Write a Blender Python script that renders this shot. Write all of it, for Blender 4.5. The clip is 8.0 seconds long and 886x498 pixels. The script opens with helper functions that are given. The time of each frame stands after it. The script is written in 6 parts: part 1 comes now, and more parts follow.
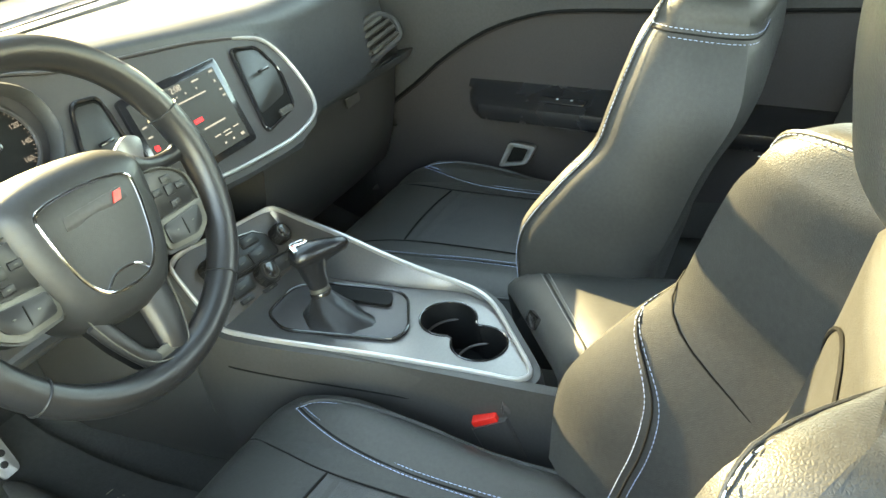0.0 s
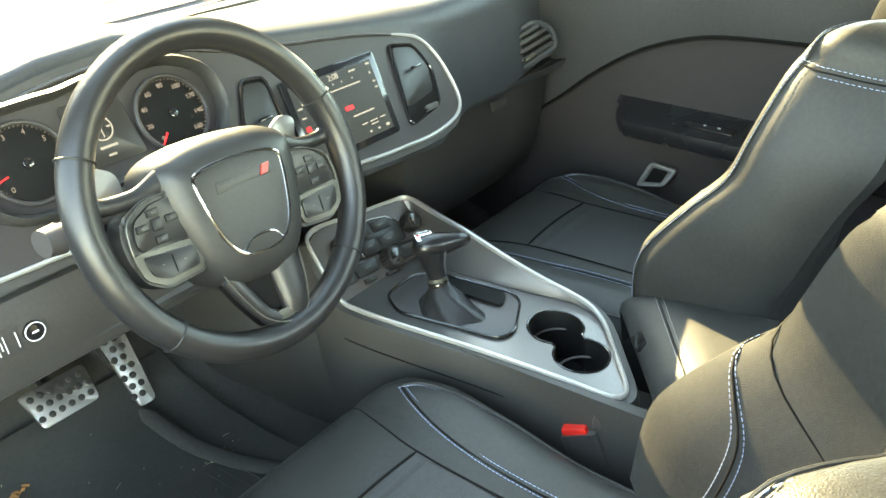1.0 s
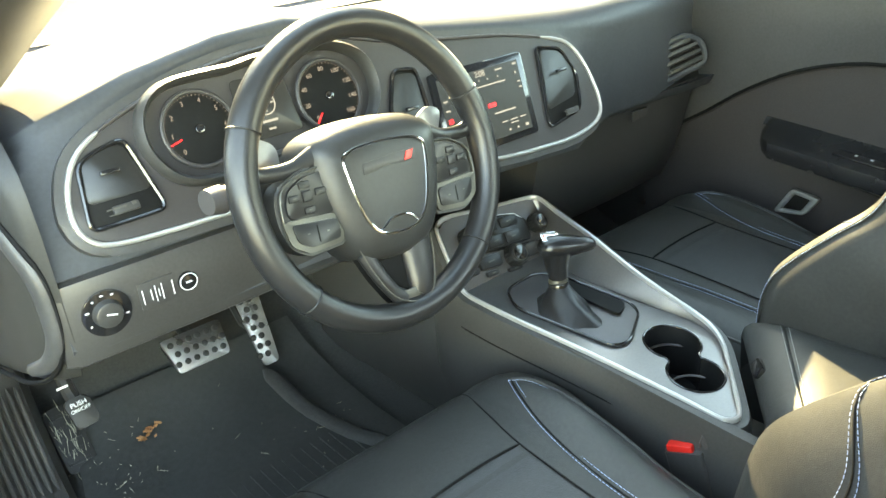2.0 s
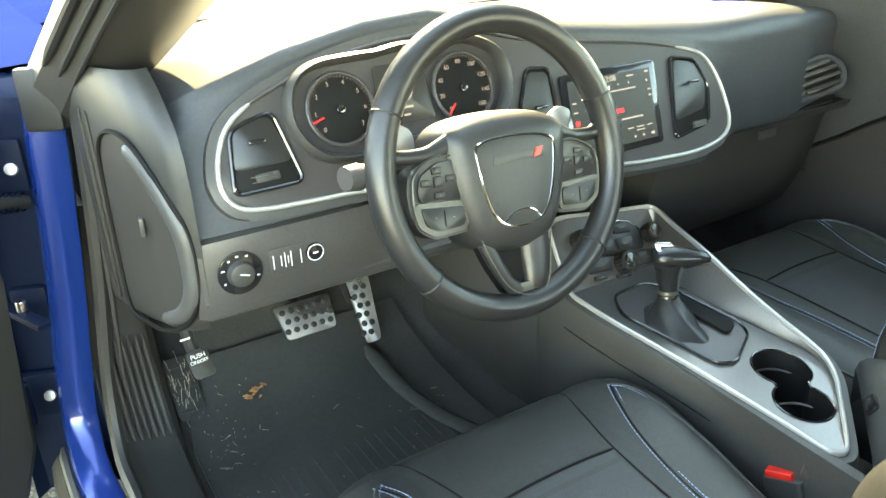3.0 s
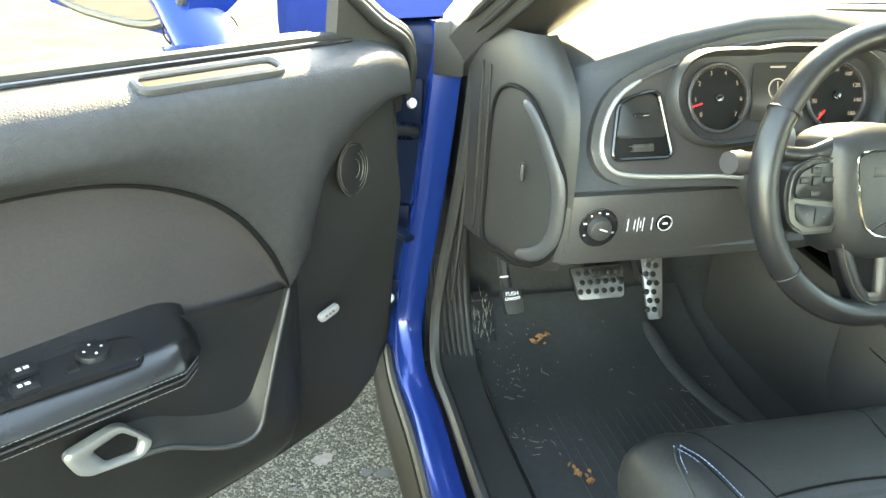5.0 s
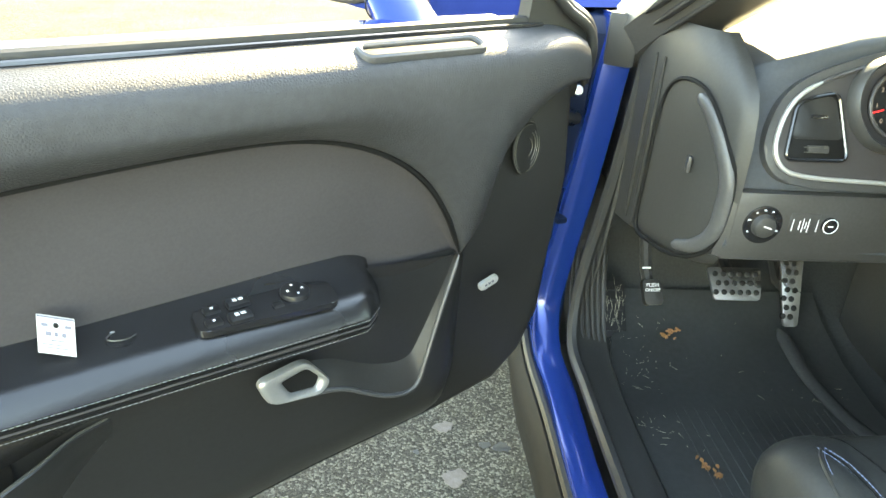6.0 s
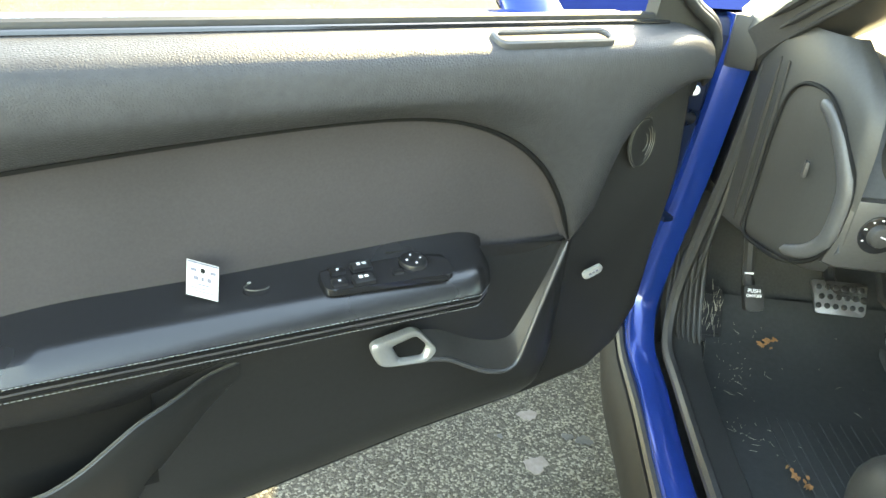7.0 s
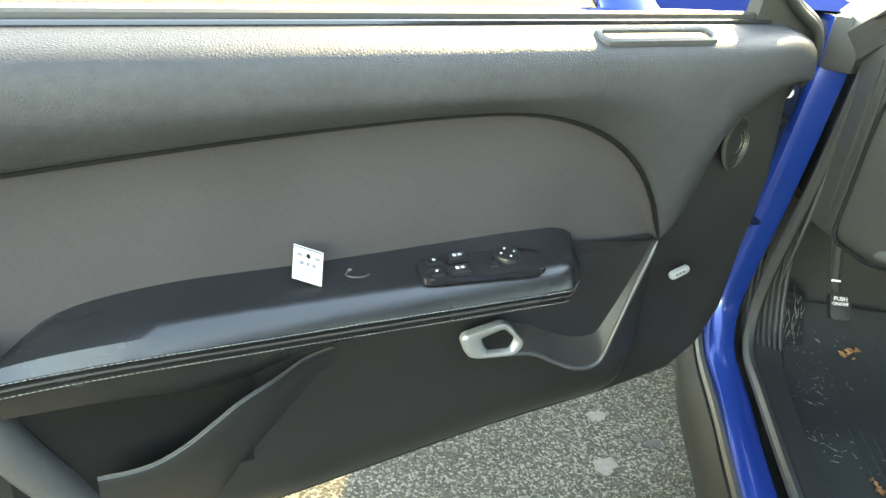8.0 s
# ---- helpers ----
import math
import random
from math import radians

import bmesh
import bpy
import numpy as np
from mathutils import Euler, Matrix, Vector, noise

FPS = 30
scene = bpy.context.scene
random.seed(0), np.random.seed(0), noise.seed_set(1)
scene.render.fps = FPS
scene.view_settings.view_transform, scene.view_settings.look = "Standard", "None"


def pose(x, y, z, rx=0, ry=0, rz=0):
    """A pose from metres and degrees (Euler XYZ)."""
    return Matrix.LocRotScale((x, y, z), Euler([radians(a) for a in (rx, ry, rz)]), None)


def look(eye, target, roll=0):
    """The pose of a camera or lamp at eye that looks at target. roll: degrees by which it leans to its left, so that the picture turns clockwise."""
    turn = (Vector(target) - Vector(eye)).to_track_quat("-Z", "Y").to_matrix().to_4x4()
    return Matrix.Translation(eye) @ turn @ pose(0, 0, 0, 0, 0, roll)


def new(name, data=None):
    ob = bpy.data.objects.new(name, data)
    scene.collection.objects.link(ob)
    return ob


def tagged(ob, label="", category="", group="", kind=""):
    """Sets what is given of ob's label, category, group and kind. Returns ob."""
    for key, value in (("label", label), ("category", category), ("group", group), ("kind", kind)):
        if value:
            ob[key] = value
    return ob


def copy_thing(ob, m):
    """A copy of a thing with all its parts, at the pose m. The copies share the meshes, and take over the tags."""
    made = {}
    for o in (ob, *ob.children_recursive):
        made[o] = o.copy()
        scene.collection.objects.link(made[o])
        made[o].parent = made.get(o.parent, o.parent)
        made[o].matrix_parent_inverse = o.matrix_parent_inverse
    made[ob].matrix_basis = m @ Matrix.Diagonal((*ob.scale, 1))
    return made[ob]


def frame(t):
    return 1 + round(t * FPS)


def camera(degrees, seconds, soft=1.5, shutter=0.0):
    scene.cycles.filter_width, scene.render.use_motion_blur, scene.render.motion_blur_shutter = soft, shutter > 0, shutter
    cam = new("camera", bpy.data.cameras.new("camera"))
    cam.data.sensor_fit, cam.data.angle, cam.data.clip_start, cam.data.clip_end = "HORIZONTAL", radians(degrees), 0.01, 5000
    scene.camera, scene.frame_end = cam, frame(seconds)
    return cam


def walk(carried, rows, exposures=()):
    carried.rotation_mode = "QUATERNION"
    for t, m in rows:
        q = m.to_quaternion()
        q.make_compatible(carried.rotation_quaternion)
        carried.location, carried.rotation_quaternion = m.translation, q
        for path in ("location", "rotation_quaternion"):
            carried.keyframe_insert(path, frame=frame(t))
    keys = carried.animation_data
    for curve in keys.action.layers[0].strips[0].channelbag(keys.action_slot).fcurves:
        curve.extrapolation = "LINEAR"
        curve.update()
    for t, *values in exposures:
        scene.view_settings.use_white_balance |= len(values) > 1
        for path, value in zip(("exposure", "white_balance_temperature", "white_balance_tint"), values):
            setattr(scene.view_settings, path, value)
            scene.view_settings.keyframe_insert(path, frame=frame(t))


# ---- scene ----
cam = camera(59.0, 8.0)
PATH = [
    (0, (-0.805, -0.621, 1.132), (0.728, 0.277, 0.213), -11.0),
    (0.5, (-0.811, -0.652, 1.143), (0.642, 0.398, 0.256), -9.0),
    (1, (-0.82, -0.667, 1.146), (0.531, 0.528, 0.282), -7.7),
    (1.5, (-0.834, -0.679, 1.15), (0.409, 0.64, 0.304), -6.5),
    (3, (-0.889, -0.684, 1.158), (0.065, 0.869, 0.335), -2.1),
    (3.5, (-0.916, -0.69, 1.159), (-0.073, 0.925, 0.334), -0.7),
    (4, (-0.946, -0.687, 1.163), (-0.218, 0.976, 0.323), 0.7),
    (4.5, (-1.018, -0.692, 1.172), (-0.429, 1.017, 0.316), 1.5),
    (5, (-1.099, -0.717, 1.18), (-0.645, 1.024, 0.306), 2.8),
    (5.2, (-1.133, -0.728, 1.183), (-0.721, 1.018, 0.299), 3.3),
    (6.3, (-1.219, -0.769, 1.174), (-1.063, 1.003, 0.26), 5.5),
    (6.5, (-1.226, -0.779, 1.174), (-1.112, 0.993, 0.253), 5.9),
    (7, (-1.248, -0.804, 1.171), (-1.229, 0.967, 0.242), 6.4),
    (7.5, (-1.272, -0.819, 1.168), (-1.329, 0.947, 0.23), 6.4),
    (8, (-1.297, -0.824, 1.165), (-1.411, 0.936, 0.223), 6.3),
]
walk(cam, [(t, look(eye, target, roll)) for t, eye, target, roll in PATH], [(0.0, 4.85, 10400, 3), (4.0, 4.88, 10400, 3), (6.5, 4.65, 10400, 3), (8.0, 4.65, 10400, 3)])

# ---- light ----
SUN_AZ, SUN_EL = 24.0, 33.0  # degrees right of the car's nose, degrees up
world = bpy.data.worlds.new("sky")
scene.world = world
world.use_nodes = True
wn = world.node_tree
sky = wn.nodes.new("ShaderNodeTexSky")
sky.sky_type = "NISHITA"
sky.sun_disc = False
sky.dust_density = 0.3
sky.sun_elevation, sky.sun_rotation = radians(SUN_EL), radians(SUN_AZ)
wn.links.new(sky.outputs[0], wn.nodes["Background"].inputs[0])
wn.nodes["Background"].inputs[1].default_value = 0.15
sun_dir = Vector((math.sin(radians(SUN_AZ)) * math.cos(radians(SUN_EL)), math.cos(radians(SUN_AZ)) * math.cos(radians(SUN_EL)), math.sin(radians(SUN_EL))))
sun = new("sun", bpy.data.lights.new("sun", "SUN"))
sun.data.energy, sun.data.angle, sun.data.color = 1.8, radians(0.5), (1.0, 0.93, 0.68)
sun.matrix_world = look(sun_dir * 30, (0, 0, 0))


# ---- materials ----
def material(name, color, rough, metal=0.0, bump=0.0, scale=400.0, vary=0.25, coat=0.0, kind="noise", patch=6.0, spec=0.5, rvary=0.12):
    """A principled surface: colour and roughness vary at a large and a fine scale, with fine relief."""
    m = bpy.data.materials.new(name)
    m.use_nodes = True
    t = m.node_tree
    b = t.nodes["Principled BSDF"]
    b.inputs["Metallic"].default_value = metal
    b.inputs["Coat Weight"].default_value = coat
    b.inputs["Coat Roughness"].default_value = 0.06
    b.inputs["Specular IOR Level"].default_value = spec
    co = t.nodes.new("ShaderNodeTexCoord").outputs["Object"]

    def tex(s, detail):
        n = t.nodes.new("ShaderNodeTexNoise")
        n.inputs["Scale"].default_value, n.inputs["Detail"].default_value = s, detail
        t.links.new(co, n.inputs["Vector"])
        return n.outputs["Fac"]

    big, fine = tex(patch, 4), tex(scale * 0.35, 3)
    mixed = t.nodes.new("ShaderNodeMath")
    mixed.operation = "MULTIPLY_ADD"
    mixed.inputs[1].default_value = 0.45
    t.links.new(fine, mixed.inputs[0])
    half = t.nodes.new("ShaderNodeMath")
    half.operation = "MULTIPLY"
    half.inputs[1].default_value = 0.55
    t.links.new(big, half.inputs[0])
    t.links.new(half.outputs[0], mixed.inputs[2])
    ramp = t.nodes.new("ShaderNodeMapRange")
    ramp.inputs["From Min"].default_value, ramp.inputs["From Max"].default_value = 0.3, 0.7
    t.links.new(mixed.outputs[0], ramp.inputs["Value"])
    col = t.nodes.new("ShaderNodeMix")
    col.data_type = "RGBA"
    col.inputs[6].default_value = (*[c * (1 - vary) for c in color], 1)
    col.inputs[7].default_value = (*[min(1, c * (1 + vary)) for c in color], 1)
    t.links.new(ramp.outputs[0], col.inputs[0])
    t.links.new(col.outputs[2], b.inputs["Base Color"])
    rr = t.nodes.new("ShaderNodeMapRange")
    rr.inputs["To Min"].default_value, rr.inputs["To Max"].default_value = max(0.02, rough - rvary), min(1, rough + rvary)
    t.links.new(big, rr.inputs["Value"])
    t.links.new(rr.outputs[0], b.inputs["Roughness"])
    if bump:
        if kind == "leather":
            v = t.nodes.new("ShaderNodeTexVoronoi")
            v.feature = "DISTANCE_TO_EDGE"
            v.inputs["Scale"].default_value = scale
            t.links.new(co, v.inputs["Vector"])
            h = v.outputs["Distance"]
        else:
            h = tex(scale, 4)
        bp = t.nodes.new("ShaderNodeBump")
        bp.inputs["Strength"].default_value, bp.inputs["Distance"].default_value = bump, 0.3 / scale
        t.links.new(h, bp.inputs["Height"])
        if kind == "leather":  # soft creases under the grain
            wide = t.nodes.new("ShaderNodeBump")
            wide.inputs["Strength"].default_value, wide.inputs["Distance"].default_value = 0.08, 0.008
            t.links.new(tex(22, 2), wide.inputs["Height"])
            t.links.new(wide.outputs[0], bp.inputs["Normal"])
        t.links.new(bp.outputs[0], b.inputs["Normal"])
    return m


LEATHER = material("black_leather", (0.033, 0.033, 0.0315), 0.42, bump=0.60, scale=520, kind="leather", spec=0.30)
RIMHIDE = material("glossy_wheel_hide", (0.016, 0.016, 0.017), 0.32, bump=0.35, scale=600, kind="leather")
ARMHIDE = material("smooth_black_hide", (0.011, 0.011, 0.012), 0.25, spec=0.55, bump=0.22, scale=500, kind="leather")
# body blue taken near black: the hinge gap's shade is in the colour
JAMB = material("shaded_blue_jamb_paint", (0.003, 0.008, 0.024), 0.5, vary=0.2, spec=0.12)
TYRE = material("tyre_rubber", (0.018, 0.018, 0.018), 0.8, bump=0.4, scale=300)
HUBHIDE = material("grained_airbag_cover", (0.022, 0.022, 0.022), 0.42, bump=0.35, scale=600, kind="leather")
PULL = material("dull_black_pull_cup", (0.017, 0.016, 0.0155), 0.48, bump=0.2, scale=600, spec=0.35)
PADBLACK = material("satin_black_switch", (0.012, 0.012, 0.013), 0.34, vary=0.12, spec=0.4)
SPOKE = material("grey_satin_spoke_trim", (0.090, 0.086, 0.074), 0.40, metal=0.5, vary=0.08, bump=0.08, scale=900)
DOORLOW = material("dark_lower_door_plastic", (0.015, 0.015, 0.015), 0.36, bump=0.3, scale=600, patch=3.5, rvary=0.2)
HANDLE = material("satin_handle_silver", (0.30, 0.30, 0.295), 0.40, metal=0.6, vary=0.06, bump=0.06, scale=900)
STRAW = material("dry_grass", (0.62, 0.56, 0.42), 0.6, vary=0.3)
GUM = material("pale_trodden_gum", (0.105, 0.089, 0.078), 0.85, bump=0.8, scale=220, vary=0.35)
OIL = material("dark_oil_spot", (0.022, 0.022, 0.022), 0.5, bump=0.8, scale=200, vary=0.4)
PERF = material("perforated_leather", (0.026, 0.026, 0.027), 0.46, bump=0.7, scale=300, kind="leather")
VINYL = material("grained_black_vinyl", (0.044, 0.044, 0.045), 0.45, bump=0.40, scale=560, kind="leather")
DOORPAD = material("coarse_grained_door_vinyl", (0.033, 0.033, 0.0345), 0.50, bump=0.75, scale=300, kind="leather", spec=0.26)
INSERT = material("grey_door_insert", (0.030, 0.026, 0.027), 0.75, bump=0.25, scale=900)
PLASTIC = material("matt_black_plastic", (0.038, 0.037, 0.036), 0.42, bump=0.3, scale=700)
# dark plastic and joints; in wells and recesses it also paints the shade
DARK = material("dark_plastic_and_cavity_shade", (0.006, 0.006, 0.006), 0.65, bump=0.2, scale=500, spec=0.15)
GLOSS = material("gloss_black_plastic", (0.012, 0.012, 0.013), 0.12, coat=0.4, vary=0.1, rvary=0.05)
RUBBER = material("black_rubber", (0.012, 0.012, 0.012), 0.55, bump=0.3, scale=500)
# black vinyl with a bluish lift: the sky's reflection is in the colour
DASHPAD = material("sky_tinted_dash_vinyl", (0.044, 0.048, 0.054), 0.46, bump=0.35, scale=560, kind="leather", spec=0.36)
SILVER = material("satin_silver_trim", (0.48, 0.475, 0.46), 0.32, metal=0.55, vary=0.06, bump=0.08, scale=900)
PLATE = material("brushed_grey_console_plate", (0.19, 0.182, 0.178), 0.30, metal=0.75, vary=0.10, bump=0.1, scale=900)
# the graphite below, darkened for the shadow over the gauges
BEZEL = material("shaded_gauge_surround", (0.042, 0.039, 0.040), 0.44, metal=0.15, vary=0.12, bump=0.1, scale=900, spec=0.4)
GRAPH = material("graphite_bezel", (0.068, 0.062, 0.062), 0.40, metal=0.3, vary=0.12, bump=0.1, scale=900)
CHROME = material("chrome", (0.80, 0.80, 0.80), 0.10, metal=1.0, vary=0.03, rvary=0.04)
STEEL = material("brushed_steel", (0.60, 0.58, 0.56), 0.28, metal=1.0, vary=0.10, bump=0.15, scale=800)
BLUE = material("metallic_blue_paint", (0.003, 0.030, 0.190), 0.18, metal=0.35, coat=0.3, vary=0.10, bump=0.04, scale=1500)
# body blue darkened and without gloss, to keep out the sky's glare
DULLBLUE = material("glare_free_blue_wing_paint", (0.008, 0.017, 0.078), 0.55, vary=0.15, bump=0.06, scale=900, spec=0.0)
CAPBLACK = material("dull_black_end_panel", (0.026, 0.026, 0.025), 0.50, bump=0.3, scale=700, spec=0.4)
CARPET = material("black_carpet", (0.050, 0.050, 0.048), 0.95, bump=1.0, scale=600, spec=0.2)
MATTE = material("rubber_floor_mat", (0.045, 0.046, 0.045), 0.42, bump=0.5, scale=300)
STITCH = material("pale_blue_thread", (0.30, 0.37, 0.54), 0.7, vary=0.15)
GREYSTITCH = material("pale_grey_thread", (0.24, 0.24, 0.235), 0.7, vary=0.15)
RED = material("red_plastic", (0.65, 0.02, 0.015), 0.35, vary=0.08)
WHITE = material("white_print", (0.75, 0.75, 0.75), 0.6, vary=0.05)
PAPER = material("white_paper_tag", (0.40, 0.39, 0.375), 0.8, vary=0.05)
INK = material("grey_ink", (0.12, 0.12, 0.15), 0.8)
HEADLINER = material("grey_headliner", (0.20, 0.20, 0.20), 0.95, bump=0.5, scale=700)
LEAF = material("dry_leaf", (0.46, 0.22, 0.09), 0.7, vary=0.4, scale=200)


def emitter(name, color, strength):
    m = bpy.data.materials.new(name)
    m.use_nodes = True
    b = m.node_tree.nodes["Principled BSDF"]
    b.inputs["Base Color"].default_value = (0.01, 0.01, 0.01, 1)
    b.inputs["Roughness"].default_value = 0.25
    b.inputs["Specular IOR Level"].default_value = 0.2
    b.inputs["Emission Color"].default_value = (*color, 1)
    b.inputs["Emission Strength"].default_value = strength
    return m


SCREEN = emitter("lit_screen", (0.06, 0.075, 0.085), 0.028)
GLOW = emitter("lit_white_mark", (0.9, 0.95, 1.0), 0.03)
FAINT = emitter("faint_gauge_print", (0.95, 0.90, 0.92), 0.016)
GLOWRED = emitter("lit_red_mark", (1.0, 0.03, 0.05), 0.12)


def glass(name, tint, rough=0.0):
    m = bpy.data.materials.new(name)
    m.use_nodes = True
    t = m.node_tree
    t.nodes.clear()
    out = t.nodes.new("ShaderNodeOutputMaterial")
    clear, shine, mix = t.nodes.new("ShaderNodeBsdfTransparent"), t.nodes.new("ShaderNodeBsdfGlossy"), t.nodes.new("ShaderNodeMixShader")
    clear.inputs[0].default_value = (*tint, 1)
    shine.inputs["Roughness"].default_value = 0.02
    fres = t.nodes.new("ShaderNodeFresnel")
    fres.inputs[0].default_value = 1.45
    t.links.new(fres.outputs[0], mix.inputs[0])
    t.links.new(clear.outputs[0], mix.inputs[1])
    t.links.new(shine.outputs[0], mix.inputs[2])
    t.links.new(mix.outputs[0], out.inputs[0])
    return m


GLASS = glass("tinted_glass", (0.72, 0.80, 0.76))


def asphalt():
    m = bpy.data.materials.new("worn_asphalt")
    m.use_nodes = True
    t = m.node_tree
    b = t.nodes["Principled BSDF"]
    co = t.nodes.new("ShaderNodeTexCoord").outputs["Object"]
    v = t.nodes.new("ShaderNodeTexVoronoi")
    v.inputs["Scale"].default_value = 215
    t.links.new(co, v.inputs["Vector"])
    n = t.nodes.new("ShaderNodeTexNoise")
    n.inputs["Scale"].default_value, n.inputs["Detail"].default_value = 3.0, 8
    t.links.new(co, n.inputs["Vector"])
    hsv = t.nodes.new("ShaderNodeSeparateColor")
    t.links.new(v.outputs["Color"], hsv.inputs[0])
    ramp = t.nodes.new("ShaderNodeValToRGB")
    e = ramp.color_ramp.elements
    e[0].position, e[0].color = 0.0, (0.031, 0.0287, 0.0238, 1)
    e[1].position, e[1].color = 1.0, (0.143, 0.132, 0.106, 1)
    mid = e.new(0.6)
    mid.color = (0.056, 0.0515, 0.041, 1)
    t.links.new(hsv.outputs[0], ramp.inputs[0])
    mul = t.nodes.new("ShaderNodeMix")
    mul.data_type, mul.blend_type = "RGBA", "MULTIPLY"
    mul.inputs[0].default_value = 0.6
    t.links.new(ramp.outputs[0], mul.inputs[6])
    r2 = t.nodes.new("ShaderNodeMapRange")
    r2.inputs["From Min"].default_value, r2.inputs["From Max"].default_value = 0.35, 0.65
    r2.inputs["To Min"].default_value, r2.inputs["To Max"].default_value = 0.7, 1.15
    t.links.new(n.outputs["Fac"], r2.inputs["Value"])
    t.links.new(r2.outputs[0], mul.inputs[7])
    t.links.new(mul.outputs[2], b.inputs["Base Color"])
    b.inputs["Roughness"].default_value = 0.95
    b.inputs["Specular IOR Level"].default_value = 0.06
    bp = t.nodes.new("ShaderNodeBump")
    bp.inputs["Strength"].default_value, bp.inputs["Distance"].default_value = 0.7, 0.003
    bp.invert = True
    t.links.new(v.outputs["Distance"], bp.inputs["Height"])
    t.links.new(bp.outputs[0], b.inputs["Normal"])
    return m


ASPHALT = asphalt()


# ---- mesh tools ----
def part(name, bm, mat, parent=None, label="", m=None, smooth=True):
    """Links a bmesh as one mesh object, under parent where one is given."""
    bmesh.ops.recalc_face_normals(bm, faces=bm.faces[:])
    me = bpy.data.meshes.new(name)
    bm.to_mesh(me)
    bm.free()
    if smooth:
        me.polygons.foreach_set("use_smooth", [True] * len(me.polygons))
        me.set_sharp_from_angle(angle=radians(38))
    me.materials.append(mat)
    ob = new(name, me)
    if m is not None:
        ob.matrix_basis = m
    under(ob, parent)
    if label:
        ob["label"] = label
    return ob


BASES = {}


def under(ob, parent):
    """Parents ob; under a thing that was given a base, ob keeps the car's own coordinates."""
    ob.parent = parent
    if parent is not None and parent.name in BASES:
        ob.matrix_parent_inverse = Matrix.Translation(BASES[parent.name]).inverted()


def thing(name, label, category, m=None, group="", kind="", base=None):
    ob = new(name)
    ob.empty_display_size = 0.05
    if base is not None:
        BASES[ob.name] = Vector(base)
        m = Matrix.Translation(base)
    if m is not None:
        ob.matrix_basis = m
    return tagged(ob, label, category, group, kind)


def curve(pts, n=8, closed=False):
    """A smooth line through points (Catmull-Rom), n steps between two of them."""
    pts = [Vector(p) for p in pts]
    k, out = len(pts), []
    for i in range(k if closed else k - 1):
        if closed:
            a, b, c, d = (pts[(i + j - 1) % k] for j in range(4))
        else:
            b, c = pts[i], pts[i + 1]
            a = pts[i - 1] if i else b * 2 - c
            d = pts[i + 2] if i + 2 < k else c * 2 - b
        for j in range(n):
            s = j / n
            out.append(0.5 * (2 * b + (c - a) * s + (2 * a - 5 * b + 4 * c - d) * s * s + (3 * b - 3 * c + d - a) * s ** 3))
    if not closed:
        out.append(pts[-1])
    return out


def lerp(table, x):
    """Piecewise linear value of a table of (x, value)."""
    return float(np.interp(x, [a for a, _ in table], [b for _, b in table]))


def soft(table, x):
    """A smooth curve through a table of (x, value)."""
    for i in range(len(table) - 1):
        if x <= table[i + 1][0] or i == len(table) - 2:
            (x0, y0), (x1, y1) = table[i], table[i + 1]
            xa, ya = table[i - 1] if i else (x0 - (x1 - x0), y0)
            xd, yd = table[i + 2] if i + 2 < len(table) else (x1 + (x1 - x0), y1)
            s = min(1, max(0, (x - x0) / (x1 - x0)))
            m0, m1 = (y1 - ya) / (x1 - xa) * (x1 - x0), (yd - y0) / (xd - x0) * (x1 - x0)
            return (2 * s ** 3 - 3 * s * s + 1) * y0 + (s ** 3 - 2 * s * s + s) * m0 + (3 * s * s - 2 * s ** 3) * y1 + (s ** 3 - s * s) * m1


def loft(rows, closed=True, caps=True, ring=False, bm=None):
    """A skin over rows of points, all of one length. closed: each row is a loop; ring: the last row joins the first."""
    bm = bm or bmesh.new()
    vs = [[bm.verts.new(p) for p in row] for row in rows]
    k = len(vs[0])
    for i in range(len(vs) if ring else len(vs) - 1):
        a, b = vs[i], vs[(i + 1) % len(vs)]
        for j in range(k if closed else k - 1):
            bm.faces.new((a[j], a[(j + 1) % k], b[(j + 1) % k], b[j]))
    if closed and caps and not ring:
        bm.faces.new(vs[0])
        bm.faces.new(vs[-1])
    return bm


def tube(pts, r, sides=8, closed=False, bm=None, flat=1.0, up=None, ends=0.35):
    """A round bar along a line; r is a number or one for each point. flat squashes it along up."""
    pts = [Vector(p) for p in pts]
    k, rows = len(pts), []
    side = None
    for i, p in enumerate(pts):
        a, b = (pts[i - 1], pts[(i + 1) % k]) if closed else (pts[max(i - 1, 0)], pts[min(i + 1, k - 1)])
        d = (b - a).normalized()
        if up is not None:
            s = d.cross(Vector(up))
        elif side is None:
            s = d.cross(Vector((0.13, 0.21, 0.97)))
        else:
            s = side - d * side.dot(d)
        s.normalize()
        side, w = s, s.cross(d)
        rr = r[i] if isinstance(r, (list, tuple)) else r
        if ends and not closed and i in (0, k - 1):
            rr *= ends
        rows.append([p + s * rr * math.cos(2 * math.pi * j / sides) + w * rr * flat * math.sin(2 * math.pi * j / sides) for j in range(sides)])
    return loft(rows, True, True, closed, bm)


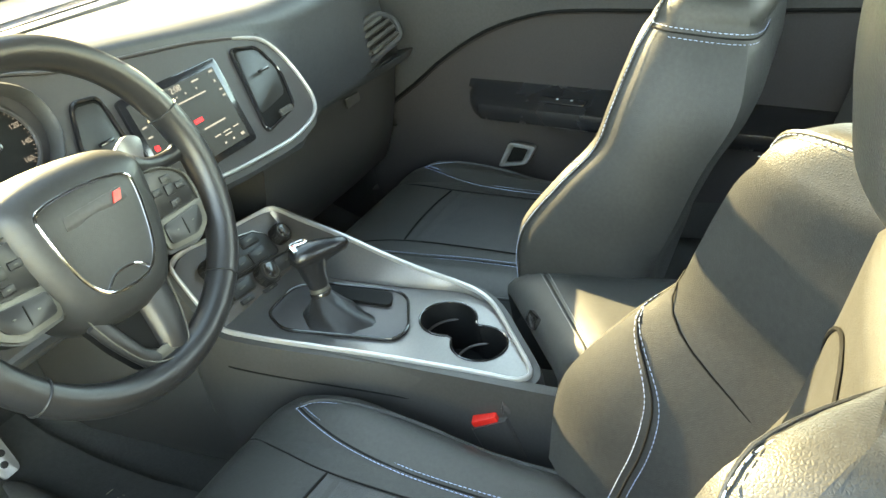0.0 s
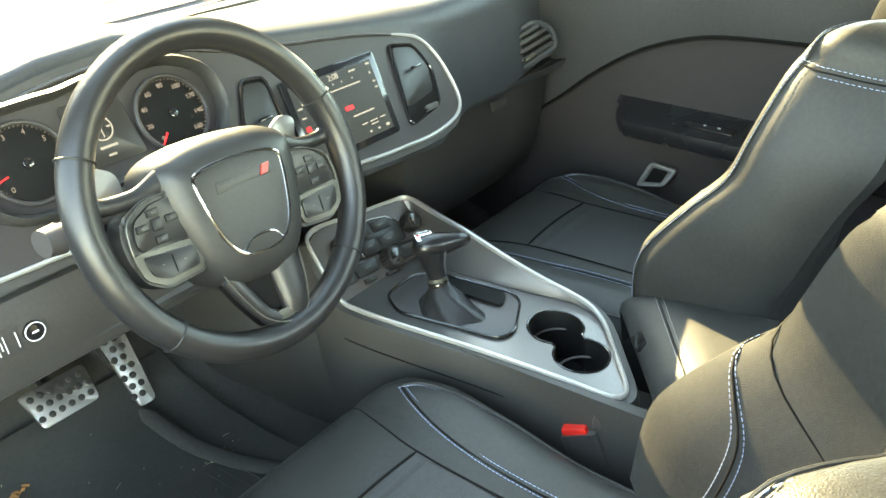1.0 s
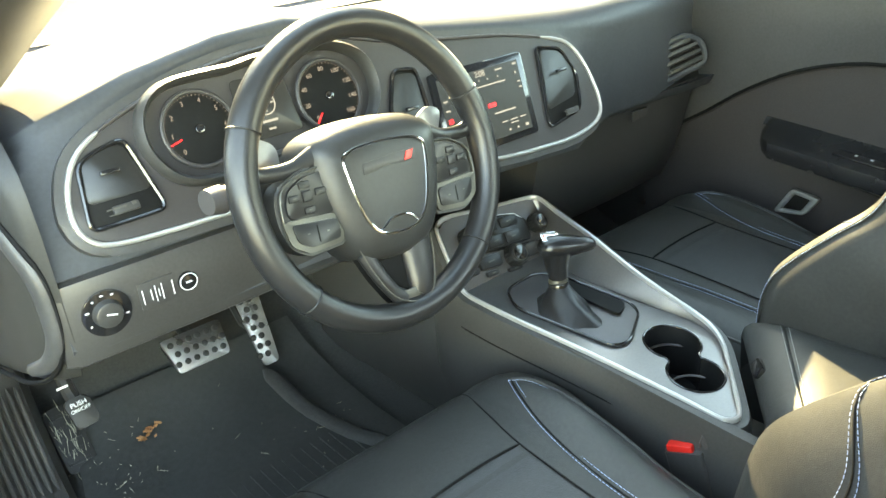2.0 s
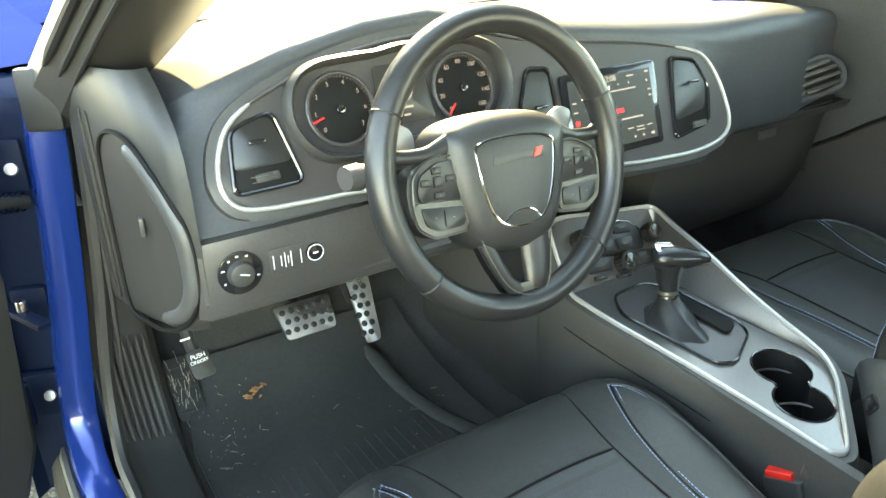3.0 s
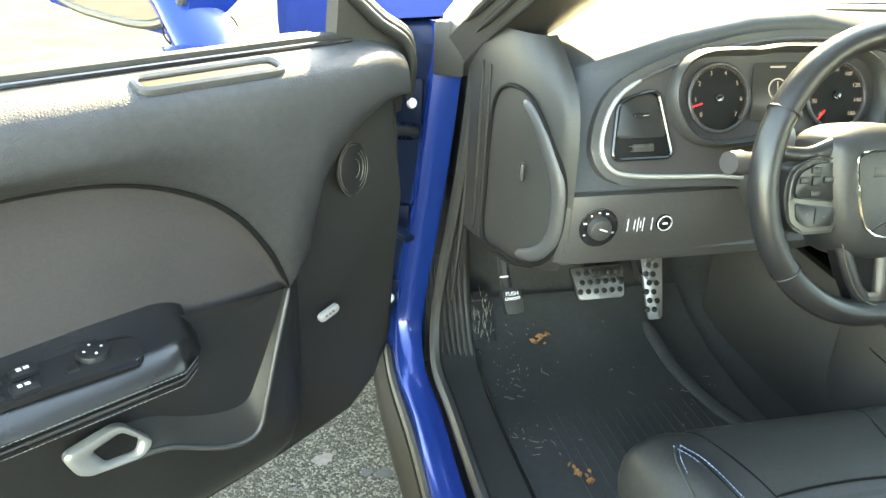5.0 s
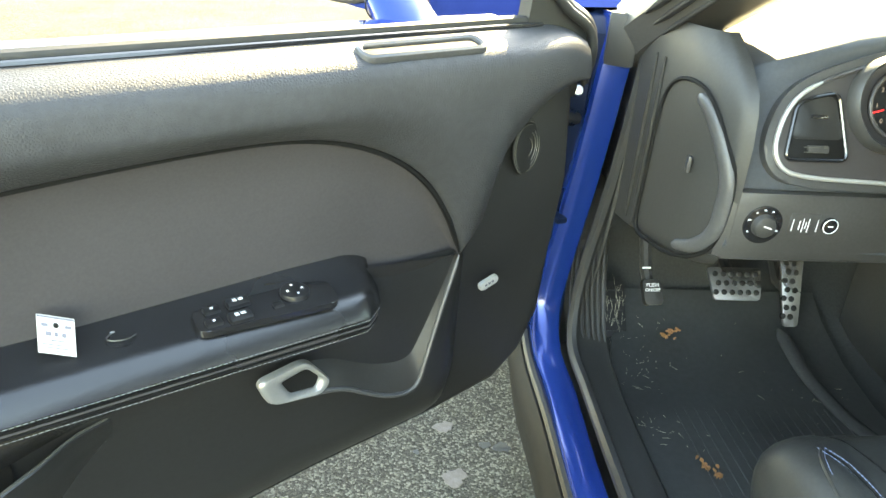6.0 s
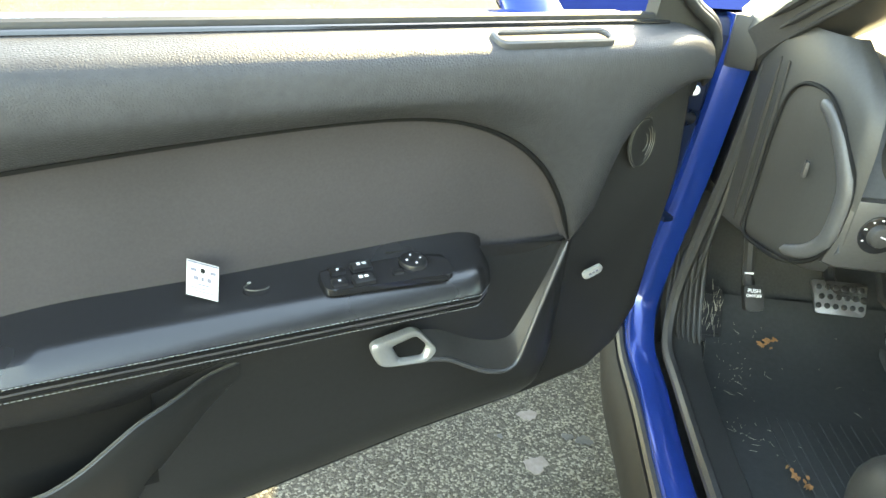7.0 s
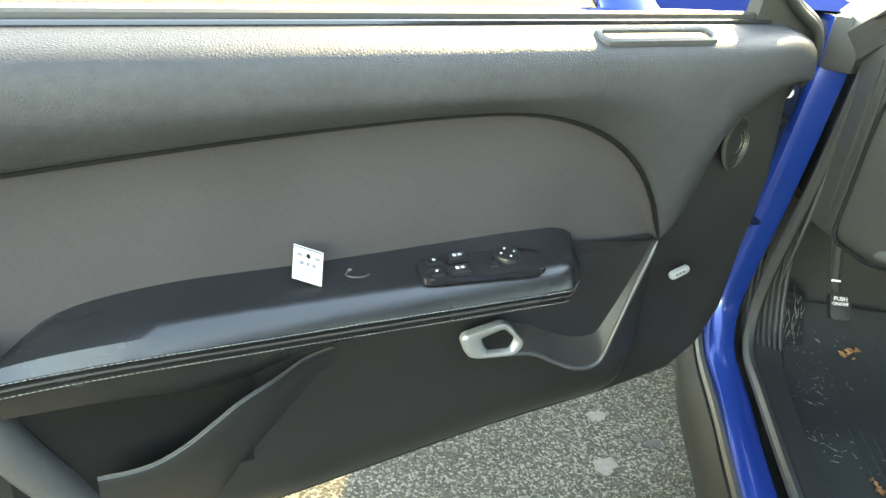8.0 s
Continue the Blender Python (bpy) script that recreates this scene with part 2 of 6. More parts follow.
def prism(outline, z0, z1, bevel=0.0, segs=2, m=None, bm=None):
    """A flat outline (x, y) made solid from z0 to z1, edges rounded at z1 (and z0)."""
    own = bmesh.new()
    a = [own.verts.new((p[0], p[1], z0)) for p in outline]
    b = [own.verts.new((p[0], p[1], z1)) for p in outline]
    k = len(a)
    top, bot = own.faces.new(b), own.faces.new(a[::-1])
    for j in range(k):
        own.faces.new((a[j], a[(j + 1) % k], b[(j + 1) % k], b[j]))
    if bevel:
        bmesh.ops.bevel(own, geom=list(top.edges), offset=bevel, segments=segs, profile=0.6, affect="EDGES", clamp_overlap=True)
    if m is not None:
        bmesh.ops.transform(own, matrix=m, verts=own.verts[:])
    return own if bm is None else join(bm, own)


def join(bm, own):
    me = bpy.data.meshes.new("tmp")
    own.to_mesh(me)
    own.free()
    bm.from_mesh(me)
    bpy.data.meshes.remove(me)
    return bm


def box(sx, sy, sz, bevel=0.003, m=None, segs=2, bm=None):
    own = bmesh.new()
    bmesh.ops.create_cube(own, size=1.0, matrix=Matrix.Diagonal((sx, sy, sz, 1)))
    if bevel:
        bmesh.ops.bevel(own, geom=own.edges[:], offset=min(bevel, 0.45 * min(sx, sy, sz)), segments=segs, profile=0.6, affect="EDGES")
    if m is not None:
        bmesh.ops.transform(own, matrix=m, verts=own.verts[:])
    return own if bm is None else join(bm, own)


def disc(r, depth, bevel=0.002, sides=40, m=None, bm=None, r2=None):
    """A round plate or knob from z = 0 to depth, r at the foot and r2 at the top."""
    r2 = r if r2 is None else r2
    prof = [(r, 0), (r2, depth - bevel), (r2 - bevel * 0.3, depth - bevel * 0.3), (r2 - bevel, depth)]
    rows = [[(a * math.cos(2 * math.pi * j / sides), a * math.sin(2 * math.pi * j / sides), z) for j in range(sides)] for a, z in prof]
    own = loft(rows)
    if m is not None:
        bmesh.ops.transform(own, matrix=m, verts=own.verts[:])
    return own if bm is None else join(bm, own)


def band(pts, w, h, closed=True, normal=(0, 0, 1), bm=None):
    """A raised strip of width w and height h along a line, with a rounded back; normal is the way it stands up."""
    return tube(pts, w / 2, 8, closed, bm, flat=2 * h / w, up=normal, ends=0.6)


def rounded(pts, r, n=5):
    """An outline with its corners rounded to radius r (or one for each corner)."""
    out, k = [], len(pts)
    for i in range(k):
        p, a, b = Vector(pts[i][:2]), Vector(pts[i - 1][:2]), Vector(pts[(i + 1) % k][:2])
        rr = r[i] if isinstance(r, (list, tuple)) else r
        da, db = (a - p), (b - p)
        t = min(rr, 0.48 * da.length, 0.48 * db.length)
        p0, p1 = p + da.normalized() * t, p + db.normalized() * t
        for j in range(n + 1):
            s = j / n
            q = p0 * (1 - s) ** 2 + p * 2 * s * (1 - s) + p1 * s * s
            out.append((q.x, q.y))
    return out


def stitches(pts, step=0.006, length=0.0042, r=0.0006, bm=None):
    """A row of single thread stitches along a line."""
    bm = bm or bmesh.new()
    pts = [Vector(p) for p in pts]
    run = [0.0]
    for a, b in zip(pts, pts[1:]):
        run.append(run[-1] + (b - a).length)

    def at(s):
        return Vector([float(np.interp(s, run, [p[i] for p in pts])) for i in range(3)])

    s = 0.0
    while s + length < run[-1]:
        a, b = at(s), at(s + length)
        tube([a, (a + b) / 2, b], [r * 0.7, r, r * 0.7], 5, False, bm, ends=0)
        s += step
    return bm


def words(text, size, mat, m, parent, name="lettering", label="", depth=0.0004):
    """Built-in font lettering, turned into a mesh."""
    c = bpy.data.curves.new("words", "FONT")
    c.body, c.size, c.extrude, c.align_x, c.align_y = text, size, depth, "CENTER", "CENTER"
    tmp = bpy.data.objects.new("words", c)
    scene.collection.objects.link(tmp)
    bpy.context.view_layer.update()
    me = bpy.data.meshes.new_from_object(tmp.evaluated_get(bpy.context.evaluated_depsgraph_get()))
    bpy.data.objects.remove(tmp)
    me.materials.clear()
    me.materials.append(mat)
    ob = new(name, me)
    ob.matrix_basis = m
    under(ob, parent)
    if label:
        ob["label"] = label
    return ob


def bars(spots, w, h, mat, m, parent, name="mark", depth=0.0006):
    """Small raised marks at (x, y[, w, h]) on a face, each a part."""
    for s in spots:
        ww, hh = (s[2], s[3]) if len(s) > 3 else (w, h)
        part(name, box(ww, hh, depth, 0, pose(s[0], s[1], depth / 2)), mat, parent, m=m, smooth=False)


def frame_at(origin, xaxis, zaxis):
    """A pose with its x along xaxis and its z along zaxis."""
    z = Vector(zaxis).normalized()
    x = Vector(xaxis)
    x = (x - z * x.dot(z)).normalized()
    y = z.cross(x)
    return Matrix.Translation(origin) @ Matrix((x, y, z)).transposed().to_4x4()
from mathutils.geometry import tessellate_polygon

# ---- ground ----
bm = bmesh.new()
bmesh.ops.create_grid(bm, x_segments=40, y_segments=40, size=400)
tagged(part("ground", bm, ASPHALT, smooth=False), "worn grey asphalt of a sunlit parking lot", "ground", kind="structure")

# ---- car shell ----
# hinge pillar and sill: one painted band that turns from upright to level
def sill_band():
    line = curve([(-0.785, 0.470, 0.97), (-0.795, 0.462, 0.88), (-0.812, 0.462, 0.70), (-0.834, 0.462, 0.53), (-0.845, 0.455, 0.44), (-0.848, 0.40, 0.385), (-0.842, 0.30, 0.367), (-0.850, 0.10, 0.362), (-0.856, -0.3, 0.36), (-0.86, -0.9, 0.36), (-0.86, -1.3, 0.36)], 6)
    rows = []
    for i, p in enumerate(line):
        d = (line[min(i + 1, len(line) - 1)] - line[max(i - 1, 0)]).normalized()
        out = Vector((-1, 0, 0))
        up = Vector((0, d.z, -d.y)).normalized()
        rows.append([p + out * a + up * b for a, b in ((0.028, -0.10), (0.030, -0.012), (0.026, -0.003), (0.018, 0.0), (-0.010, 0.002), (-0.019, -0.001), (-0.022, -0.010), (-0.022, -0.10))])
    return loft(rows)


body = thing("coupe", "metallic blue coupe body with black rubber door seals", "car", base=(-0.85, 0.0, 0.2))
part("door_sill", sill_band(), BLUE, body, "glossy metallic blue sill and hinge pillar")
seal = curve([(-0.752, 0.455, 1.0), (-0.760, 0.445, 0.88), (-0.775, 0.445, 0.70), (-0.797, 0.445, 0.53), (-0.806, 0.43, 0.45), (-0.812, 0.38, 0.398), (-0.810, 0.28, 0.385), (-0.815, 0.05, 0.383), (-0.82, -0.4, 0.383), (-0.82, -1.2, 0.383)], 6)
part("door_seal", tube(seal, 0.011, 8), RUBBER, body, "black rubber door seal")
outer = curve([(-0.905, 0.48, 0.33), (-0.905, 0.40, 0.30), (-0.90, 0.25, 0.285), (-0.905, 0.0, 0.28), (-0.91, -0.5, 0.28), (-0.91, -1.3, 0.28)], 5)
rows = [[p + Vector(o) for o in ((0.035, 0, 0.055), (0.012, 0, 0.052), (0.0, 0, 0.035), (-0.004, 0, 0.0), (0.01, 0, -0.07), (0.06, 0, -0.10))] for p in outer]
part("rocker_panel", loft(rows, closed=False), DARK, body, "black moulding below the sill")
part("sill_strip", tube([p + Vector((0.022, 0, 0.062)) for p in outer], 0.009, 8), RUBBER, body, "black sealing strip along the sill edge")

# front wing, bonnet and the wheel arch beyond the open door
rows = []
for y in np.linspace(0.52, 2.1, 22):
    k = (y - 0.52) / 1.58
    top = 0.962 + 0.02 * k - 0.05 * k * k
    q = min(1.0, max(0.0, (y - 0.70) / 0.55))
    flare = 0.045 * q * q * (3 - 2 * q)
    rows.append([(-0.74 + 0.05 * k, y, top + 0.006), (-0.80 + 0.03 * k, y, top + 0.008), (-0.860 + 0.01 * k, y, top + 0.005), (-0.884, y, top), (-0.892, y, top - 0.006), (-0.908 - 0.3 * flare, y, top - 0.030), (-0.925 - 0.6 * flare, y, top - 0.062), (-0.938 - 0.9 * flare, y, top - 0.10), (-0.946 - flare, y, top - 0.16), (-0.946 - flare, y, top - 0.24), (-0.935 - flare, y, 0.55), (-0.92, y, 0.32 + (0.3 * math.exp(-((y - 1.35) / 0.28) ** 2))), (-0.86, y, 0.40)])
part("front_wing", loft(rows, closed=False), DULLBLUE, body, "blue front wing, dulled and darkened against the sky's glare")
rows = []
for y in np.linspace(0.95, 2.15, 10):
    k = (y - 0.95) / 1.2
    rows.append([(x, y, 0.985 + 0.01 * k - 0.06 * k * k + 0.035 * (1 - (x / 0.75) ** 2) - (0.018 if abs(x) > 0.72 else 0)) for x in np.linspace(-0.735, 0.735, 15)])
part("bonnet", loft(rows, closed=False), DULLBLUE, body, "blue bonnet ahead of the windscreen")
part("cowl", box(1.5, 0.22, 0.03, 0.01, pose(0, 0.87, 0.935)), PLASTIC, body, "black plastic cowl below the windscreen")
# far side wing and rocker so that the body closes
part("far_wing", box(0.12, 1.6, 0.5, 0.05, pose(0.88, 1.3, 0.70)), BLUE, body)
part("far_rocker", box(0.14, 1.9, 0.18, 0.03, pose(0.86, -0.4, 0.28)), BLUE, body)
part("underbody", box(1.66, 3.6, 0.05, 0.01, pose(0, 0.0, 0.20)), RUBBER, body)
# A pillars, roof, B pillars, rear quarter
def pillar(side):
    line = [(-0.77, 0.50, 0.93), (-0.745, 0.42, 1.00), (-0.70, 0.22, 1.13), (-0.64, -0.02, 1.27), (-0.585, -0.25, 1.37)]
    rows = []
    pts = curve(line, 5)
    for i, p in enumerate(pts):
        inner, outer = 0.55 + 0.45 * min(1.0, i / 10), 0.55 - 0.10 * min(1.0, i / 10)
        rows.append([(side * (p.x + a * (inner if a > 0 else outer)), p.y + b, p.z + c) for a, b, c in ((-0.085, -0.012, -0.014), (-0.090, 0.02, 0.0), (-0.05, 0.06, 0.02), (0.05, 0.07, 0.02), (0.135, 0.06, 0.004), (0.150, 0.03, -0.012), (0.125, -0.002, -0.034), (0.05, -0.030, -0.046), (-0.03, -0.032, -0.040))])
    return loft(rows)


for side in (1, -1):
    post = part("windscreen_pillar", pillar(side), PLASTIC, body, "black trimmed windscreen pillar")
    run = curve([(-0.77, 0.50, 0.93), (-0.745, 0.42, 1.00), (-0.70, 0.22, 1.13), (-0.64, -0.02, 1.27), (-0.585, -0.25, 1.37)], 5)
    for i, (dx, dy, dz, r) in enumerate(((-0.086, -0.016, -0.016, 0.007), (-0.060, -0.026, -0.030, 0.005), (-0.034, -0.034, -0.042, 0.004))):
        part("pillar_seal", tube([(side * (p.x + dx * (0.55 - 0.10 * min(1.0, q / 10))), p.y + dy, p.z + dz) for q, p in enumerate(run) if q > 4], r, 8), RUBBER, post, "black rubber seal along the pillar")
for side in (1, -1):
    line = [(-0.745 * side, -0.86, 0.36), (-0.76 * side, -0.86, 0.7), (-0.73 * side, -0.88, 1.0), (-0.64 * side, -0.90, 1.25), (-0.57 * side, -0.92, 1.36)]
    part("middle_pillar", tube(curve(line, 4), 0.055, 10, flat=1.6, up=(1, 0, 0)), PLASTIC, body, "black trimmed middle pillar")
rows = []
for y in np.linspace(-0.25, -1.75, 10):
    k = (y + 0.25) / -1.5
    zc = 1.40 + 0.03 * math.sin(k * math.pi) - 0.12 * k * k
    rows.append([(x, y, zc - 0.05 * (abs(x) / 0.6) ** 3) for x in np.linspace(-0.60, 0.60, 13)] + [(x, y, zc + 0.04 - 0.05 * (abs(x) / 0.6) ** 3) for x in np.linspace(0.62, -0.62, 13)])
tagged(part("ceiling", loft(rows), HEADLINER), "grey fabric headliner under the roof", "ceiling", kind="structure")
# painted roof skin above the headliner
rows = []
for y in np.linspace(-0.22, -1.78, 10):
    k = min(1.0, max(0.0, (y + 0.25) / -1.5))
    zc = 1.445 + 0.03 * math.sin(k * math.pi) - 0.12 * k * k
    rows.append([(x, y, zc - 0.05 * (abs(x) / 0.6) ** 3) for x in np.linspace(-0.635, 0.635, 15)] + [(x, y, zc + 0.012 - 0.05 * (abs(x) / 0.6) ** 3) for x in np.linspace(0.64, -0.64, 15)])
part("roof_skin", loft(rows), BLUE, body, "blue painted roof")
# boot lid, tail and nose that close the body, and the wheels under it
rows = []
for y, z, w in ((-1.72, 1.02, 0.70), (-1.95, 1.01, 0.74), (-2.30, 0.99, 0.76), (-2.42, 0.95, 0.76), (-2.46, 0.80, 0.76), (-2.46, 0.45, 0.74)):
    rows.append([(x, y, z + 0.02 * (1 - (x / w) ** 2)) for x in np.linspace(-w, w, 11)])
part("boot_lid", loft(rows, closed=False), BLUE, body, "blue boot lid and tail")
rows = []
for y, z, w in ((2.12, 0.88, 0.80), (2.22, 0.82, 0.80), (2.26, 0.70, 0.79), (2.24, 0.50, 0.78), (2.15, 0.32, 0.76)):
    rows.append([(x, y - 0.06 * (x / w) ** 2, z) for x in np.linspace(-w, w, 11)])
part("nose_panel", loft(rows, closed=False), BLUE, body, "blue nose panel")
for side in (1, -1):
    part("rear_skin", box(0.05, 1.60, 0.66, 0.03, pose(-0.875 * side, -1.70, 0.66)), BLUE, body, "blue rear side panel")
for x in (-0.80, 0.80):
    for y in (1.38, -1.56):
        wm = frame_at((x, y, 0.35), (0, 1, 0), (math.copysign(1, x), 0, 0))
        tyre = part("tyre", loft([[(r * math.cos(a), r * math.sin(a), z) for a in [2 * math.pi * j / 40 for j in range(40)]] for r, z in ((0.24, -0.11), (0.33, -0.11), (0.35, -0.08), (0.35, 0.06), (0.33, 0.09), (0.25, 0.09))], caps=False), TYRE, body, "black tyre", m=wm)
        part("wheel_rim", disc(0.25, 0.05, 0.02, 40, pose(0, 0, 0.02)), GRAPH, tyre, "grey wheel rim")
# front header, out of view, brought forward to shade the driver's backrest
rows = [[(x, y, 1.355 - 0.394 * (y + 0.24) + dz - 0.03 * (abs(x) / 0.6) ** 3) for x in np.linspace(-0.62, 0.62, 15)] for y, dz in ((-0.30, 0.012), (-0.25, 0.0), (-0.20, 0.0), (-0.14, 0.004), (-0.14, 0.014), (-0.30, 0.045))]
part("roof_header", loft(rows, closed=False), HEADLINER, body, "grey header trim above the windscreen")
# mirror out of view, added for the shade it casts on the driver's backrest
rear_mirror = thing("rear_view_mirror", "black rear-view mirror, unseen, added for its shade on the seat", "mirror", base=(0.06, 0.15, 1.24))
RM = frame_at((0.03, 0.110, 1.246), (1, 0.20, 0), (-0.2, -0.97, -0.12))
part("mirror_housing", prism(rounded([(-0.125, -0.036), (0.125, -0.036), (0.120, 0.036), (-0.120, 0.036)], 0.024), -0.035, 0.0, 0.008, m=RM), PLASTIC, rear_mirror, "rounded black mirror housing")
part("mirror_glass", prism(rounded([(-0.117, -0.029), (0.117, -0.029), (0.112, 0.029), (-0.112, 0.029)], 0.020), 0.0, 0.001, m=RM), CHROME, rear_mirror, "mirror glass")
part("mirror_stem", tube([(0.03, 0.145, 1.250), (0.025, 0.17, 1.240), (0.02, 0.19, 1.209)], 0.012, 10, ends=1), PLASTIC, rear_mirror)
# rear quarters and rear bulkhead with the rear bench back
for side in (1, -1):
    part("rear_quarter", box(0.10, 1.3, 0.62, 0.04, pose(-0.80 * side, -1.52, 0.66)), PLASTIC, body, "black rear side trim")
part("rear_bulkhead", box(1.6, 0.10, 0.75, 0.03, pose(0, -1.85, 0.62)), CARPET, body)
part("rear_deck", box(1.3, 0.5, 0.04, 0.01, pose(0, -1.95, 1.0)), PLASTIC, body)

# hinge jamb between the door and the pillar, shade painted into its blue
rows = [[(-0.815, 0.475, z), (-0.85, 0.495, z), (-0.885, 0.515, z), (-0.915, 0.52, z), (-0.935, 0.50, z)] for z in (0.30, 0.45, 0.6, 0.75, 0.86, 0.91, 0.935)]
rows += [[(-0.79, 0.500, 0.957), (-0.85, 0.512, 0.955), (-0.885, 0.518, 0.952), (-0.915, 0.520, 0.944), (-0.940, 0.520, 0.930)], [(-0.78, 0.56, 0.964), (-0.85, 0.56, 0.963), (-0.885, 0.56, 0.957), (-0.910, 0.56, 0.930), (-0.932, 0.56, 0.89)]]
part("hinge_jamb", loft(rows, closed=False), JAMB, body, "hinge jamb, its blue paint darkened for shade")

part("pillar_foot_trim", box(0.050, 0.018, 0.085, 0.008, pose(-0.797, 0.459, 0.932, 0, 0, -24)), RUBBER, body, "black trim at the foot of the windscreen pillar")
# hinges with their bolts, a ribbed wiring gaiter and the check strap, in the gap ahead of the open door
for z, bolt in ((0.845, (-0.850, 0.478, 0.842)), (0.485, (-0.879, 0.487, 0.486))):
    hinge = part("door_hinge", box(0.060, 0.022, 0.075, 0.008, pose(bolt[0] - 0.008, bolt[1] + 0.016, z, 0, 0, -20)), JAMB, body, "door hinge in blue paint darkened for shade")
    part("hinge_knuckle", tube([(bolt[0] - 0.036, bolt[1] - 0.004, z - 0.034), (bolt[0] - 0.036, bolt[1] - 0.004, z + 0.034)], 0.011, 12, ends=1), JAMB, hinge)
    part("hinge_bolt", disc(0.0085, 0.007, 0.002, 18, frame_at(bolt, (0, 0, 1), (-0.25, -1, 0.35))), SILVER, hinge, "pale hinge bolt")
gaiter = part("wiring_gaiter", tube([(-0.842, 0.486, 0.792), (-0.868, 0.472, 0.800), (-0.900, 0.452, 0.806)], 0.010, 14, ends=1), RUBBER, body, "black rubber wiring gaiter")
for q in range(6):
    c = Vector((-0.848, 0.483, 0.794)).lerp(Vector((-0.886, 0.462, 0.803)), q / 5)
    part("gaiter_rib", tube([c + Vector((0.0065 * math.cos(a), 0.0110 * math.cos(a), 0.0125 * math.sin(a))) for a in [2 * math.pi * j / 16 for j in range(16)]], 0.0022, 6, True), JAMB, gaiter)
strap = part("check_strap", box(0.020, 0.115, 0.010, 0.003, pose(-0.885, 0.455, 0.640, 0, 0, 22)), JAMB, body, "door check strap, darkened for shade")
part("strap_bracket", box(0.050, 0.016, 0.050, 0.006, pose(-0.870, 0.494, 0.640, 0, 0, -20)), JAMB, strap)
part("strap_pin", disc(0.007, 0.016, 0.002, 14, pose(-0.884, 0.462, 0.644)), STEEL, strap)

# glass
def pane(corners, name, label):
    bm = bmesh.new()
    a, b, c, d = [Vector(p) for p in corners]
    rows = []
    for i in range(9):
        s = i / 8
        row = []
        for j in range(9):
            r = j / 8
            p = (a * (1 - r) + b * r) * (1 - s) + (d * (1 - r) + c * r) * s
            row.append(p)
        rows.append(row)
    ob = part(name, loft(rows, closed=False, bm=bm), GLASS)
    ob.visible_shadow = False
    return tagged(ob, label, "window", kind="structure")


pane([(-0.72, 0.80, 0.965), (0.72, 0.80, 0.965), (0.57, -0.24, 1.375), (-0.57, -0.24, 1.375)], "window_1", "sloping clear windscreen above the dashboard")
pane([(0.755, 0.36, 1.0), (0.755, -0.82, 1.0), (0.60, -0.86, 1.355), (0.62, -0.10, 1.31)], "window_2", "raised passenger side window")

# floor, firewall, tunnel
rows = []
for y, z in ((-1.8, 0.27), (-0.6, 0.262), (0.0, 0.255), (0.40, 0.255), (0.52, 0.275), (0.64, 0.33), (0.74, 0.42), (0.80, 0.55), (0.82, 0.75), (0.82, 0.95)):
    rows.append([(x, y, z + 0.012 * noise.noise((x * 3, y * 3, 0))) for x in np.linspace(-0.80, 0.80, 30)])
tagged(part("floor", loft(rows, closed=False), CARPET), "black carpeted footwell floor and firewall", "floor", kind="structure")
tagged(part("tunnel_trim", box(0.19, 1.9, 0.16, 0.04, pose(0.02, -0.25, 0.31)), CARPET, None), "carpeted centre tunnel under the console", "tunnel", kind="structure")
for side, ky, kl in ((1, 0.76, 0.40), (-1, 0.62, 0.70)):
    tagged(part("trim_kick", box(0.05, kl, 0.50, 0.02, pose(-0.785 * side, ky, 0.50)), PLASTIC), "black plastic kick panel at the footwell side", "trim", kind="structure")

# ribbed kick plate beside the sill
kick = thing("kick_plate", "ribbed black plastic plate inside the sill", "trim panel", base=(-0.775, 0.5, 0.3))
line = curve([(0, 0.60, 0.62), (0, 0.565, 0.52), (0, 0.525, 0.43), (0, 0.475, 0.365), (0, 0.40, 0.335), (0, 0.25, 0.325), (0, -0.1, 0.322), (0, -0.7, 0.322)], 6)
rows = []
for p in line:
    rows.append([p + Vector((x, dy, dz)) for x, dy, dz in ((-0.808, -0.012, 0.035), (-0.797, -0.010, 0.022), (-0.775, -0.004, 0.006), (-0.74, 0.0, 0.0), (-0.715, 0.008, -0.012), (-0.70, 0.03, -0.06))])
part("plate", loft(rows, closed=False), PLASTIC, kick)
for i in range(7):
    x = -0.793 + i * 0.0115
    part("rib", tube([p + Vector((x, -0.008 + 0.006 * i / 6, 0.020 - 0.018 * i / 6)) for p in line[7:20]], 0.0038, 8), PLASTIC, kick)

# ---- dashboard ----
TAN = 0.364
def bez(z, off=0.0):
    return 0.17 + (z - 0.79) * TAN + off


